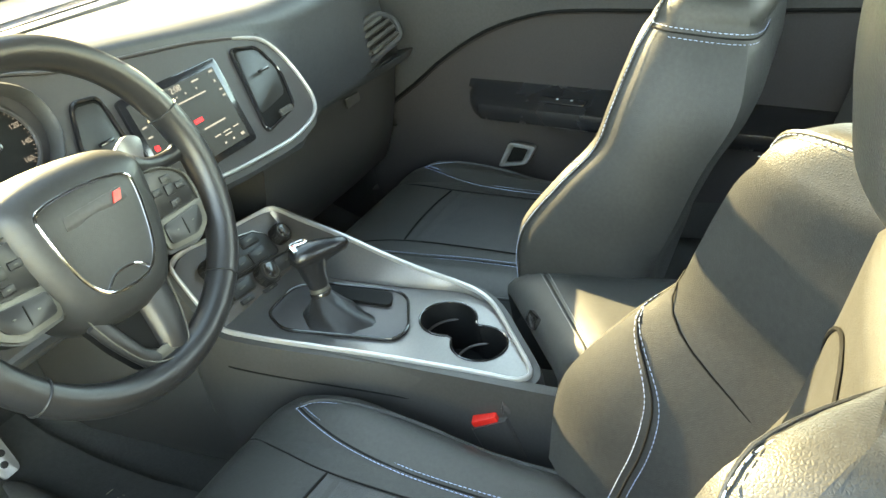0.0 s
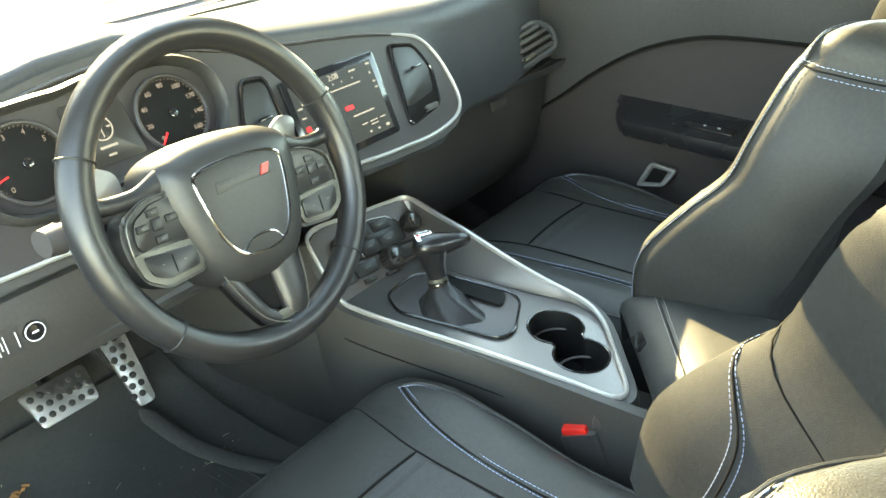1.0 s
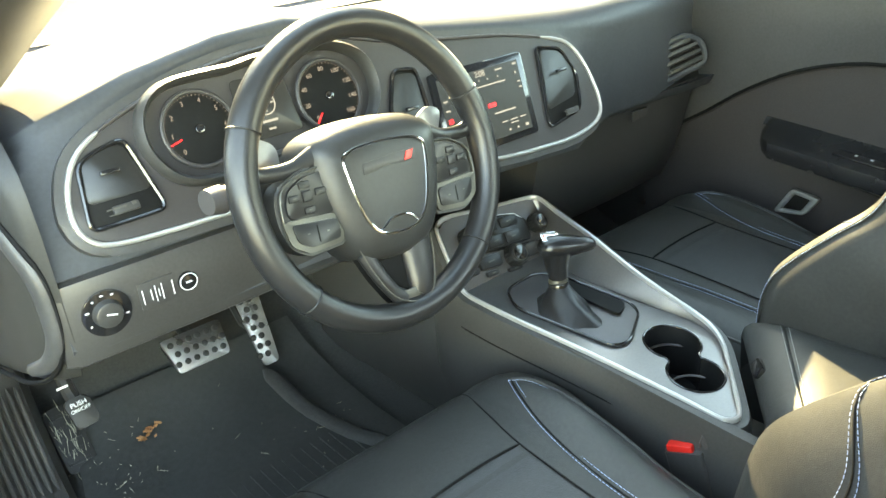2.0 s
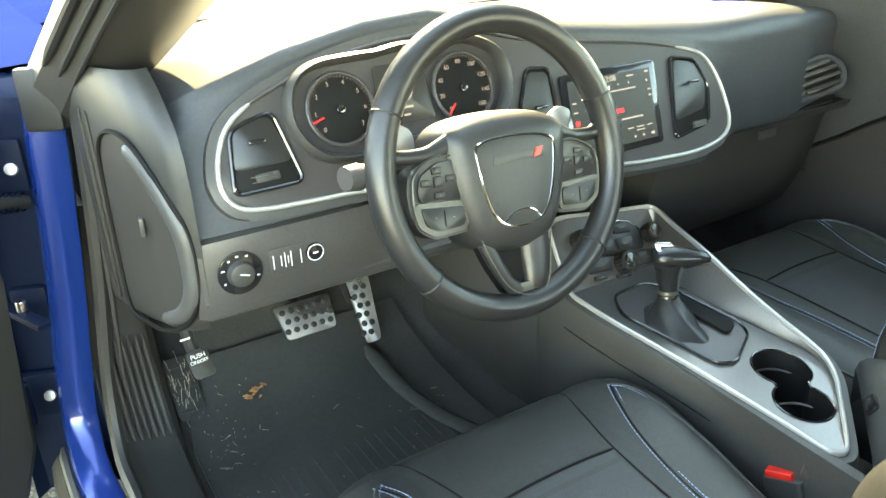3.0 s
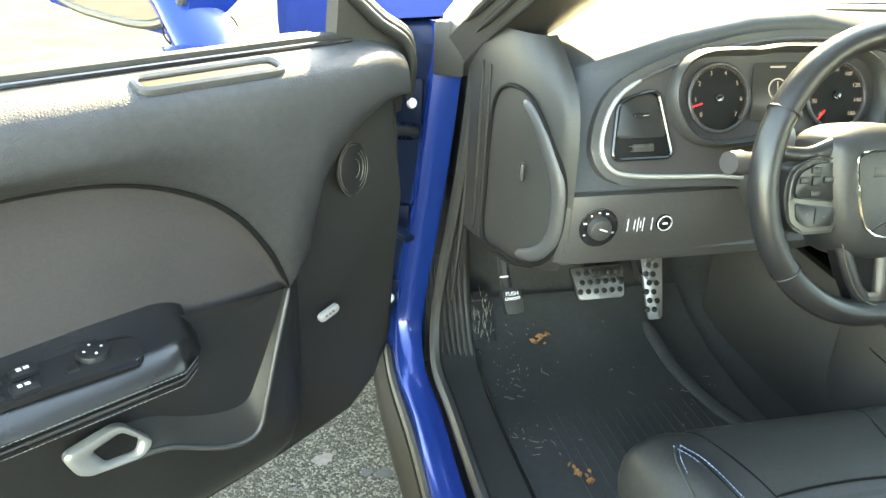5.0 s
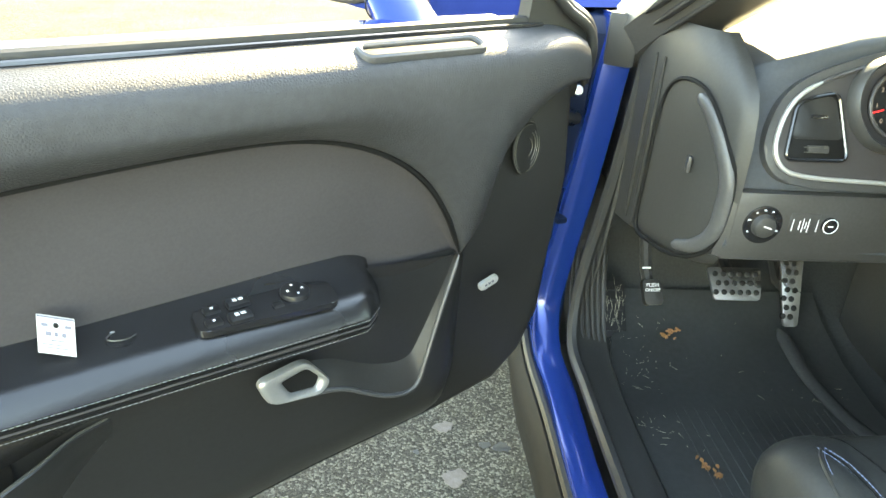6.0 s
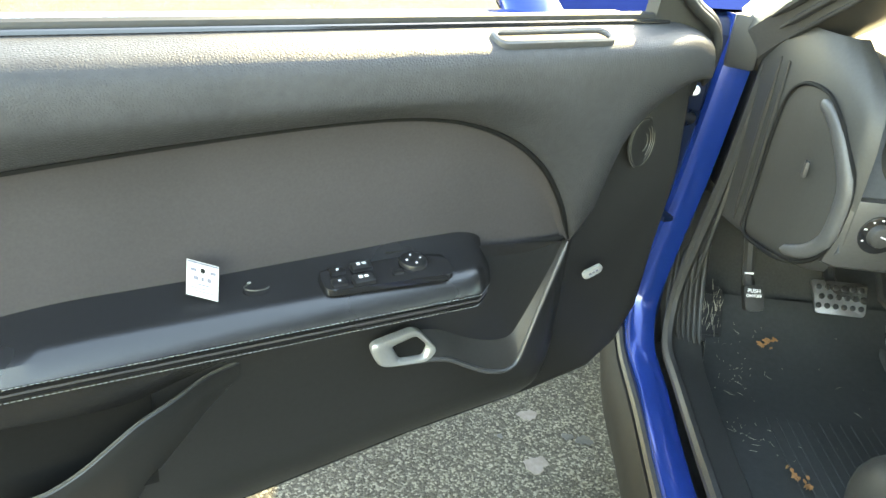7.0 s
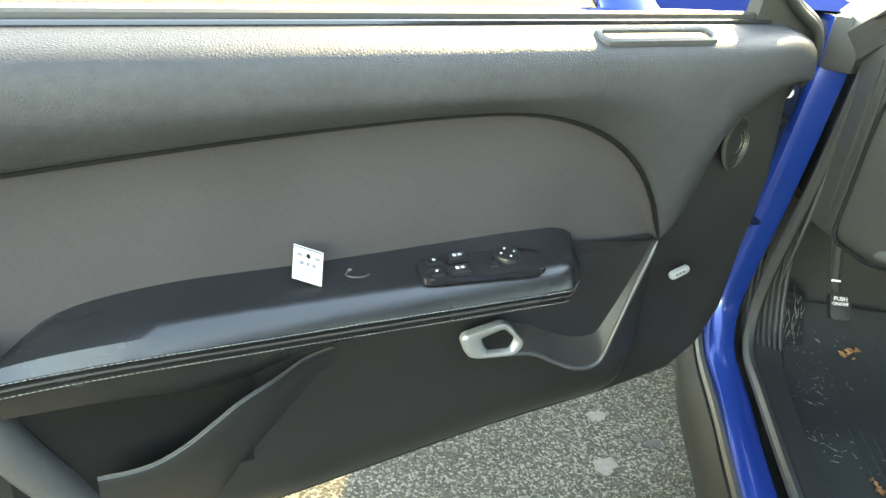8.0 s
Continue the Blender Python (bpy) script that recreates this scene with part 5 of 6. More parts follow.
# ---- seats ----
def seat_parts(seat, out):
    """Cushion, backrest and headrest in the seat's own frame: x across, y ahead, z up from the ground; out is the sign of the outboard side."""
    # cushion
    ys = [(0.100, 0.34, 0.80), (0.108, 0.39, 0.88), (0.098, 0.435, 0.94), (0.075, 0.462, 0.97), (0.04, 0.474, 0.99), (-0.05, 0.476, 1.0), (-0.15, 0.470, 1.0), (-0.25, 0.462, 1.0), (-0.35, 0.455, 1.0), (-0.45, 0.45, 0.98)]
    rows = []
    for y, z, w in ys:
        back = min(1.0, max(0.0, (-0.06 - y) / 0.22))
        hw = 0.252 * w * (1 - 0.09 * back)
        k = min(1.0, max(0.0, (0.10 - y) / 0.12))
        row = []
        for u in (-1.0, -1.02, -1.0, -0.93, -0.82, -0.72, -0.60, -0.55, -0.5, -0.25, 0, 0.25, 0.5, 0.55, 0.60, 0.72, 0.82, 0.93, 1.0, 1.02, 1.0):
            a = abs(u)
            h = 0.004 * k * (1 - (a / 0.60) ** 2) if a < 0.60 else 0.018 * k * math.sin(min(1, (a - 0.59) / 0.30) * math.pi * 0.70)
            if abs(a - 0.60) < 0.01:
                h -= 0.003
            row.append([u * hw, y - 0.030 * max(0, a - 0.6) ** 2 * 4 * (1 if y > 0.0 else 0), z + h - 0.030 * back * max(0.0, (a - 0.6) / 0.4)])
        drops = (0.16, 0.09, 0.030, 0.006)
        for i, d in enumerate(drops):
            row[i][2] -= d * (0.4 + 0.6 * k)
            row[-1 - i][2] -= d * (0.4 + 0.6 * k)
        rows.append(row)
    n = len(rows[0])
    full = []
    for j in range(n):
        full.append(curve([rows[i][j] for i in range(len(rows))], 3))
    rows = [[full[j][i] for j in range(n)] for i in range(len(full[0]))]
    bottom = [[Vector((p.x * 0.95, p.y, 0.31)) for p in (row[-1], row[0])] for row in rows]
    rows = [list(r) + b for r, b in zip(rows, bottom)]
    cushion = part("cushion", loft(rows), LEATHER, seat, "black leather seat cushion")

    def top(x, y):
        best = min(rows, key=lambda r: abs(r[10].y - y))
        xs = [p.x for p in best[2:-4]]
        zs = [p.z for p in best[2:-4]]
        return float(np.interp(x, xs, zs))

    def on_top(x, y, lift=0.0012):
        return (x, y, top(x, y) + lift)

    for s in (-1, 1):
        line = curve([on_top(s * x, y) for x, y in ((0.196, 0.020), (0.178, -0.015), (0.160, -0.07), (0.147, -0.14), (0.138, -0.22), (0.134, -0.36))], 8)
        for o in (-0.0055, 0.0055):
            part("cushion_stitch", stitches([p + Vector((o, 0, 0.0008)) for p in line], 0.0062), STITCH, cushion, "pale thread stitching")
        part("cushion_seam", tube([p - Vector((0, 0, 0.001)) for p in line], 0.0014, 6), DARK, cushion)
        side = curve([on_top(s * x, y) for x, y in ((0.196, 0.020), (0.212, -0.01), (0.220, -0.07), (0.222, -0.15), (0.218, -0.25), (0.212, -0.36))], 8)
        part("edge_piping", tube(side, 0.0026, 6), LEATHER, cushion)
        part("edge_stitch", stitches([p + Vector((-s * 0.006, 0, 0.001)) for p in side], 0.0062, r=0.0005), STITCH, cushion)
    patch = [[on_top(x, y, 0.0008) for x in np.linspace(-0.100, 0.100, 15)] for y in np.linspace(-0.084, -0.36, 18)]
    part("cushion_insert", loft(patch, closed=False), PERF, cushion, "perforated black leather insert")
    cross = curve([on_top(x, y, 0.0005) for x, y in ((-0.108, -0.082), (-0.05, -0.078), (0, -0.077), (0.05, -0.078), (0.108, -0.082))], 6)
    part("cross_seam", tube(cross, 0.0022, 6), DARK, cushion)
    for s in (-1, 1):
        leg = curve([on_top(s * x, y, 0.0005) for x, y in ((0.145, 0.075), (0.138, 0.05), (0.122, -0.01), (0.108, -0.082), (0.103, -0.2), (0.103, -0.36))], 8)
        part("insert_seam", tube(leg, 0.0013, 6), DARK, cushion)
    # backrest
    o, d, f = Vector((0, -0.496, 0.44)), Vector((0, -0.21, 0.978)), Vector((0, 0.978, 0.21))
    W = [(0, 0.235), (0.08, 0.250), (0.18, 0.258), (0.26, 0.254), (0.32, 0.244), (0.373, 0.226), (0.41, 0.207), (0.44, 0.188), (0.48, 0.16)]
    B = [(0, 0.165), (0.08, 0.170), (0.13, 0.160), (0.21, 0.112), (0.27, 0.070), (0.32, 0.058), (0.373, 0.047), (0.42, 0.034), (0.48, 0.0)]
    T = [(0, 0.05), (0.1, 0.05), (0.16, 0.068), (0.26, 0.095), (0.34, 0.125), (0.40, 0.120), (0.44, 0.105), (0.48, 0.07)]
    us = [-1, -0.98, -0.93, -0.86, -0.78, -0.70, -0.62, -0.56, -0.53, -0.50, -0.4, -0.2, 0, 0.2, 0.4, 0.50, 0.53, 0.56, 0.62, 0.70, 0.78, 0.86, 0.93, 0.98, 1]

    def front(u, h):
        a, w, b = abs(u), soft(W, h), soft(B, h)
        if u * out > 0:  # the outboard bolster is sat flatter and spreads
            b *= 0.55
            w *= 1 + 0.15 * min(1.0, h / 0.3)
        elif out > 0:
            b *= 0.95
        deep = -0.060 * min(1.0, max(0.0, (h - 0.06) / 0.2)) ** 1.2
        if a > 0.53:
            q = (a - 0.53) / 0.47
            fw = deep + (b - deep) * math.sin(min(1, q / 0.72) * math.pi / 2) ** 1.3 - (0.035 * max(0, (q - 0.76) / 0.24) ** 2)
        else:
            fw = deep + 0.030 * math.cos(a / 0.53 * math.pi / 2) * min(1.0, (0.47 - h) / 0.2)
        if abs(a - 0.53) < 0.02:
            fw -= 0.005
        return o + d * h + Vector((u * w, 0, 0)) + f * (fw)

    H0, DOME = 0.432, 0.050

    def section(h):
        t, w = soft(T, h), soft(W, h)
        loop = [front(u, h) for u in us]
        for u in (1.0, 0.985, 0.93, 0.8, 0.5, 0.0, -0.5, -0.8, -0.93, -0.985, -1.0):
            g = {1.0: 0.12, 0.985: 0.55, 0.93: 0.85, 0.8: 0.97, 0.5: 1.0, 0.0: 1.0}[abs(u)]
            wide = w * (1 + 0.15 * min(1.0, h / 0.3)) if u * out > 0 else w
            loop.append(o + d * h + Vector((u * wide, 0, 0)) - f * (t * g))
        return loop

    rows = [section(H0 * i / 32) for i in range(33)]
    base = rows[-1]
    fm = sum((p - o).dot(f) for p in base) / len(base)

    def crest(p, a):
        """Carries a point of the topmost section over the rounded top; the middle leans back."""
        q, w = (p - o).dot(f), soft(W, H0)
        lean = 0.045 * (1 - min(1.0, abs(p.x) / w) ** 2) * math.sin(a)
        return o + d * (H0 + DOME * math.sin(a)) + Vector((p.x * (1 - 0.22 * (1 - math.cos(a))), 0, 0)) + f * (fm + (q - fm) * max(0.02, math.cos(a)) - lean)

    for i in range(1, 10):
        a = math.pi / 2 * i / 9
        row = [crest(p, a) for p in base]
        rows.append(row)
    rest = part("backrest", loft(rows), LEATHER, seat, "black leather backrest with side bolsters")
    hs = [0.02 + 0.410 * i / 26 for i in range(27)]
    for s in (-1, 1):
        edge = [front(s * 0.945, h) + f * 0.001 for h in hs if h < 0.41]
        crown = []
        for k in range(0, 17):
            b = math.pi / 2 * k / 16
            a = math.radians(70) * math.sin(b) ** 0.7
            p = front(s * 0.945 * math.cos(b) ** 0.45, H0)
            crown.append(crest(p, a) + f * 0.0015)
        part("edge_seam", tube(edge + crown, 0.0024 if s != out else 0.0012, 6), LEATHER, rest, "raised piping along the bolster")
        for q in (-0.0055, 0.0055) if s != out else (0.0055,):
            part("edge_stitch", stitches([p + Vector((s * q, 0, 0)) + f * (0.0012 - 0.25 * q) for p in edge + crown], 0.0062, r=0.0005), STITCH, rest, "pale blue stitching along the edge")
        loop = section(H0 - 0.008)
        hem = [loop[q] for q in (range(22, 30) if s > 0 else (2, 1, 0, 35, 34, 33, 32, 31))]
        hem = [p + (p - Vector((0, p.y, p.z))).normalized() * 0.0012 for p in curve(hem, 5)]
        part("hem_seam", tube(hem, 0.0011, 6), DARK, rest)
        for q in (-0.006, 0.006):
            part("hem_stitch", stitches([p + d * q + Vector((s * (0.0008 - 0.25 * min(0.0, q)), 0, 0)) for p in hem], 0.0065, r=0.0005), STITCH, rest)
        inner = [front(s * 0.53, h) + f * 0.0005 for h in hs if s != out or h < 0.28]
        part("insert_seam", tube(inner, 0.0014, 6), DARK, rest)
        us_h = [(soft([(0.0, 0.66), (0.08, 0.64), (0.14, 0.655), (0.18, 0.70), (0.22, 0.80), (0.245, 0.93)], h), h) for h in [0.245 * k / 24 for k in range(25)]]
        part("bolster_seam", tube([front(s * u, h) + f * 0.0004 for u, h in us_h], 0.0014, 6), DARK, rest)
        for q in (-0.011, 0.011):
            part("bolster_stitch", stitches([front(s * min(0.94, u + q), h) + f * 0.0010 for u, h in us_h], 0.0062, r=0.00055), STITCH, rest, "double blue stitching")
        cut = [front(s * (0.90 - 0.34 * k / 8), 0.285 - 0.09 * k / 8) + f * 0.0012 for k in range(9)]
        part("panel_seam", tube([p - f * 0.0008 for p in cut], 0.0011, 5), DARK, rest)
    part("backrest_insert_seam", tube([front(u, 0.15) + f * 0.001 for u in np.linspace(-0.5, 0.5, 15)], 0.002, 6), DARK, rest)
    part("shoulder_seam", tube([front(u, 0.40 - 0.10 * (u / 0.5) ** 2) + f * 0.001 for u in np.linspace(-0.52, 0.52, 15)], 0.0016, 6), DARK, rest)
    # headrest
    rows = []
    hc = Vector((0, -0.684, 1.046))
    for i in range(15):
        k = -1 + 2 * i / 14
        w = 0.145 * (1 - abs(k) ** 5) ** 0.5 * (1.0 - 0.12 * k) if abs(k) < 1 else 0.03
        t = 0.052 * (1 - abs(k) ** 4) ** 0.5 if abs(k) < 1 else 0.012
        c = hc + d * (0.112 * k)
        rows.append([c + Vector((w * math.copysign(abs(math.cos(a)) ** 0.55, math.cos(a)), 0, 0)) + f * (t * math.copysign(abs(math.sin(a)) ** 0.7, math.sin(a))) for a in [2 * math.pi * j / 32 for j in range(32)]])
    head = part("headrest", loft(rows), LEATHER, seat, "black leather headrest")
    seam = [hc + d * (0.112 * k) + Vector((0.1435, 0, 0)) * (1 - abs(k) ** 5) ** 0.5 * (1 - 0.12 * k) + f * 0.004 for k in np.linspace(-0.92, 0.92, 20)]
    part("headrest_stitch", stitches(seam, 0.0065, r=0.0008), STITCH, head)
    part("headrest_stitch", stitches([Vector((-p.x, p.y, p.z)) for p in seam], 0.0065, r=0.0008), STITCH, head)
    for s in (-1, 1):
        part("headrest_post", tube([hc + d * -0.05 + Vector((s * 0.06, 0, 0)), hc + d * -0.16 + Vector((s * 0.06, 0, 0))], 0.006, 10, ends=1), CHROME, seat, "chrome headrest post")
        part("post_collar", disc(0.017, 0.014, 0.004, 20, frame_at(hc + d * -0.118 + Vector((s * 0.06, 0, 0)), (1, 0, 0), d)), PLASTIC, seat)
    part("seat_base", box(0.44, 0.46, 0.10, 0.02, pose(0, -0.18, 0.305)), PLASTIC, seat, "black plastic seat base")
    for s in (-1, 1):
        part("seat_rail", box(0.04, 0.50, 0.03, 0.006, pose(s * 0.17, -0.17, 0.268)), STEEL, seat)


driver = thing("driver_seat", "black leather bucket seat with blue stitching, driver's side", "car seat", pose(-0.37, 0, 0), group="front seats")
seat_parts(driver, -1)
passenger = thing("passenger_seat", "black leather bucket seat with blue stitching, set further forward", "car seat", pose(0.38, 0.17, 0.022), group="front seats")
seat_parts(passenger, 1)
# ---- open driver's door ----
# the door's own frame: x runs from the hinge to the rear edge, y into the cabin, z up
DM = frame_at((-0.88, 0.44, 0.0), (-0.853, -0.522, 0), (0, 0, 1))
door = thing("door_1", "open blue car door with black trimmed inner panel", "car door", DM, kind="structure")
SEAM = [(0.297, 0.692), (0.320, 0.745), (0.36, 0.805), (0.42, 0.852), (0.50, 0.882), (0.60, 0.892), (0.80, 0.884), (1.08, 0.860), (1.20, 0.845)]
ARC = [(0.085, 0.908), (0.12, 0.902), (0.15, 0.893), (0.185, 0.876), (0.215, 0.853), (0.240, 0.826), (0.254, 0.795), (0.263, 0.755), (0.274, 0.720), (0.297, 0.692)]
FOOT = [(0.09, 0.52), (0.12, 0.455), (0.17, 0.415), (0.30, 0.40), (0.50, 0.385), (0.80, 0.345), (1.20, 0.30)]


def pad_n(u, k):
    """How far the soft upper pad stands in, k from 0 at the belt line to 1 at its lower seam."""
    front = max(0.0, (0.30 - u) / 0.21)
    shape = soft([(0, 0.096), (0.10, 0.126), (0.20, 0.150), (0.29, 0.162), (0.40, 0.166), (0.60, 0.163), (0.85, 0.148), (0.97, 0.138), (1.0, 0.130)], k)
    return shape - 0.034 * front ** 2


LEDGE = [(0, 0), (0.10, 0.005), (0.20, 0.0125), (0.26, 0.022), (0.33, 0.039), (0.40, 0.056), (0.5, 0.075)]
rows = []
for i in range(91):
    u = 0.100 + (1.20 - 0.100) * i / 90
    lowz = soft(ARC, u) if u < 0.297 else soft(SEAM, u)
    topz = 0.984 - 0.018 * max(0, (0.16 - u) / 0.075) ** 2
    fall = [soft(LEDGE, k) if k < 0.4 else 0.056 + (topz - lowz - 0.056) * (k - 0.4) / 0.6 for k in [j / 20 for j in range(21)]]
    rows.append([(u, pad_n(u, j / 20), topz - fall[j]) for j in range(21)] + [(u, pad_n(u, 1) - 0.010, lowz - 0.003), (u, 0.075 if u < 0.297 else 0.115, lowz)])
part("upper_pad", loft(rows, closed=False), DOORPAD, door, "grained black soft upper pad")
part("pad_seam", tube([(u, 0.132, soft(SEAM, u)) for u in [0.30 + 0.9 * i / 80 for i in range(81)]], 0.004, 6), DARK, door)
rows = []
for i in range(61):
    u = 0.297 + (1.20 - 0.297) * i / 60
    z1 = soft(SEAM, u)
    z0 = soft([(0.29, 0.66), (0.95, 0.66), (1.02, 0.63), (1.1, 0.58), (1.2, 0.55)], u)
    rows.append([(u, 0.128 - 0.012 * math.sin(min(1, 4 * k) * 1.57), z1 + (z0 - z1) * k) for k in [j / 10 for j in range(11)]])
part("insert_panel", loft(rows, closed=False), INSERT, door, "plain dark grey insert panel")
# lower moulding
rows = []
for i in range(61):
    u = 0.09 + (1.20 - 0.09) * i / 60
    z0 = soft(FOOT, u)
    z1 = soft(ARC, u) if u < 0.297 else soft([(0.29, 0.70), (0.95, 0.70), (1.0, 0.64), (1.08, 0.58), (1.2, 0.55)], u)
    dip = 0.040 * min(1.0, max(0.0, (0.30 - u) / 0.05))
    rows.append([(u, 0.126 - dip - (0.035 * max(0, (k - 0.75) / 0.25) ** 2), z1 + (z0 - z1) * k) for k in [j / 14 for j in range(15)]])
part("lower_panel", loft(rows, closed=False), DOORLOW, door, "black plastic lower door panel")
# shell: blue skin outside, dark frame inside
shell = [(u, soft(FOOT, u)) for u in (0.09, 0.12, 0.17, 0.30, 0.50, 0.80, 1.20)] + [(1.235, 0.34), (1.25, 0.60), (1.24, 0.968), (0.9, 0.968), (0.4, 0.968), (0.14, 0.965), (0.09, 0.93), (0.075, 0.75)]
SH = frame_at((0, 0, 0), (1, 0, 0), (0, 1, 0))  # outline x, -z
part("door_frame", prism([(u, -z) for u, z in shell], -0.02, 0.093, 0.01, m=SH), RUBBER, door, "black inner door frame and seal")
part("door_skin", prism([(u - 0.015 if u < 0.5 else u + 0.012, -z - (0.0 if z > 0.9 else -0.02)) for u, z in shell], -0.055, -0.018, 0.012, m=SH), BLUE, door, "metallic blue outer skin")
part("rear_edge", tube(curve([(1.20, 0.10, 1.0), (1.19, 0.115, 0.85), (1.165, 0.12, 0.70), (1.125, 0.125, 0.58), (1.085, 0.125, 0.50), (1.03, 0.11, 0.41), (0.98, 0.10, 0.345)], 6), 0.026, 10), VINYL, door, "rounded rear edge of the door trim")
# belt line strips and the raised glass
part("belt_seal", band([(u, 0.088, 0.986) for u in np.linspace(0.17, 1.22, 30)], 0.013, 0.009, False, (0, 0, 1)), RUBBER, door, "black rubber belt line seal")
part("belt_trim", band([(u, 0.101, 0.984) for u in np.linspace(0.17, 1.22, 30)], 0.007, 0.004, False, (0, 0, 1)), GLOSS, door)
# defroster slot on the ledge
SL = frame_at((0, 0.136, 0.9755), (1, 0, 0), (0, 0.26, 0.965))
sv = part("slot_rim", band([(u, v, 0.0) for u, v in rounded([(0.303, -0.012), (0.466, -0.012), (0.466, 0.014), (0.303, 0.014)], 0.011)], 0.009, 0.007, True), VINYL, door, "raised rim of the window demister slot", m=SL)
# dark plate within the rim stands for the shade of the opening
part("slot_shade", prism(rounded([(0.308, -0.009), (0.461, -0.009), (0.461, 0.011), (0.308, 0.011)], 0.009), -0.006, 0.0025), DARK, sv)
# front corner sail panel
part("sail_panel", loft([[(u, n, z) for u, z in ((0.190, 0.975), (0.184, 1.038), (0.166, 1.036), (0.124, 1.002), (0.083, 0.978), (0.070, 0.952), (0.076, 0.915), (0.14, 0.965))] for n in (0.072, 0.094)]), RUBBER, door, "black triangular mirror sail panel")
for o, r in ((0.0, 0.007), (0.016, 0.009), (0.034, 0.008)):
    part("corner_seal", tube(curve([(0.182 - o, 0.088 - o, 1.040), (0.164 - o, 0.094 - o, 1.034), (0.124 - o, 0.100 - o, 1.000), (0.084 - o, 0.104 - o, 0.974), (0.070 - 0.6 * o, 0.104 - o, 0.940), (0.066 - 0.5 * o, 0.092 - o, 0.890)], 6), r, 10), RUBBER, door, "folded rubber seal at the hinge corner")
# outside mirror: it stands out sideways from the door, its glass turned to the rear
arm_line = curve([(0.268, -0.025, 0.925), (0.268, -0.060, 0.952), (0.270, -0.095, 0.983), (0.272, -0.125, 1.012), (0.274, -0.16, 1.035)], 5)
mir = part("mirror_arm", tube(arm_line, [0.056 - 0.012 * k / 20 for k in range(21)], 22, flat=0.55, up=(0, -0.5, 1), ends=1), BLUE, door, "blue mirror foot outside the window")
part("arm_joint", tube([Vector((0.270 + 0.0535 * math.cos(a), -0.086, 0.976)) + Vector((0, -0.45, 0.89)) * 0.0300 * math.sin(a) for a in [2 * math.pi * j / 30 for j in range(30)]], 0.0012, 5, True), DARK, mir)


def mirror_loop(n, du, scale):
    """The rounded outline of the housing across its length."""
    return [(0.292 + 0.052 * (n + 0.09) / -0.25 - du * max(0.0, math.cos(a)), n, 1.078 + 0.010 * (n + 0.09) / -0.25 + 0.114 * scale * math.sin(a)) for a in [2 * math.pi * j / 32 for j in range(32)]]


rows = []
for s in (-1, -0.99, -0.96, -0.9, -0.8, -0.6, -0.3, 0, 0.3, 0.6, 0.8, 0.9, 0.96, 0.99, 1):
    r = max(0.30, (1 - abs(s) ** 14) ** 0.5)
    rows.append(mirror_loop(-0.240 + s * 0.168, 0.125 * r, r))
cup = part("mirror_cap", loft(rows), BLUE, door, "glossy blue door mirror housing")


def mirror_edge(g, off):
    pts = []
    for j in range(44):
        a = 2 * math.pi * j / 44
        n = -0.240 + 0.164 * g * math.copysign(abs(math.cos(a)) ** 0.62, math.cos(a))
        pts.append(Vector((0.292 + 0.052 * (n + 0.09) / -0.25 + off, n, 1.078 + 0.010 * (n + 0.09) / -0.25 + 0.110 * g * math.copysign(abs(math.sin(a)) ** 0.7, math.sin(a)))))
    return pts


part("mirror_rim", tube(mirror_edge(1.0, 0.002), 0.007, 8, True), PLASTIC, cup)
part("mirror_glass", loft([mirror_edge(0.95, 0.002), mirror_edge(0.95, 0.006)]), CHROME, cup, "mirror glass")

# armrest: a long padded ledge with a blunt front end
def arm_row(u):
    end = min(1.0, max(0.0, (u - 0.425) / 0.05)) ** 0.5
    zt = soft([(0.42, 0.708), (0.6, 0.708), (0.85, 0.711), (1.05, 0.712), (1.2, 0.705)], u)
    zt -= 0.030 * (1 - end) ** 2
    drop = soft([(0.42, 0.0), (0.90, 0.0), (1.00, 0.008), (1.06, 0.024), (1.107, 0.060), (1.19, 0.115)], u)
    nose = 0.118 + 0.072 * end
    zl = zt - soft([(0.42, 0.042), (0.6, 0.040), (0.85, 0.040), (1.2, 0.040)], u)
    skirt = soft([(0.42, 0.05), (0.60, 0.05), (0.80, 0.055), (0.90, 0.065), (1.0, 0.058), (1.2, 0.05)], u)
    ins = soft([(0.42, 0.055), (0.60, 0.06), (0.78, 0.045), (0.90, 0.022), (1.2, 0.018)], u)
    lift = 0.010 * min(1.0, max(0.0, (0.80 - u) / 0.25)) * end
    return [(u, 0.100, zt + 0.014 - drop + lift), (u, min(0.119, nose - 0.036), zt + 0.008 - drop + lift), (u, min(0.142, nose - 0.030), zt - 0.001 - 0.66 * drop), (u, nose - 0.024, zt - 0.004 - 0.36 * drop), (u, nose - 0.008, zt - 0.013 - 0.10 * drop), (u, nose, zt - 0.030), (u, nose - 0.002, zl + 0.010), (u, nose - 0.006, zl), (u, nose - 0.012, zl - 0.015), (u, nose - 0.008 - ins * 0.6, zl - skirt * 0.6), (u, max(0.118, nose - 0.010 - ins), zl - skirt), (u, 0.100, zl - skirt - 0.004)]


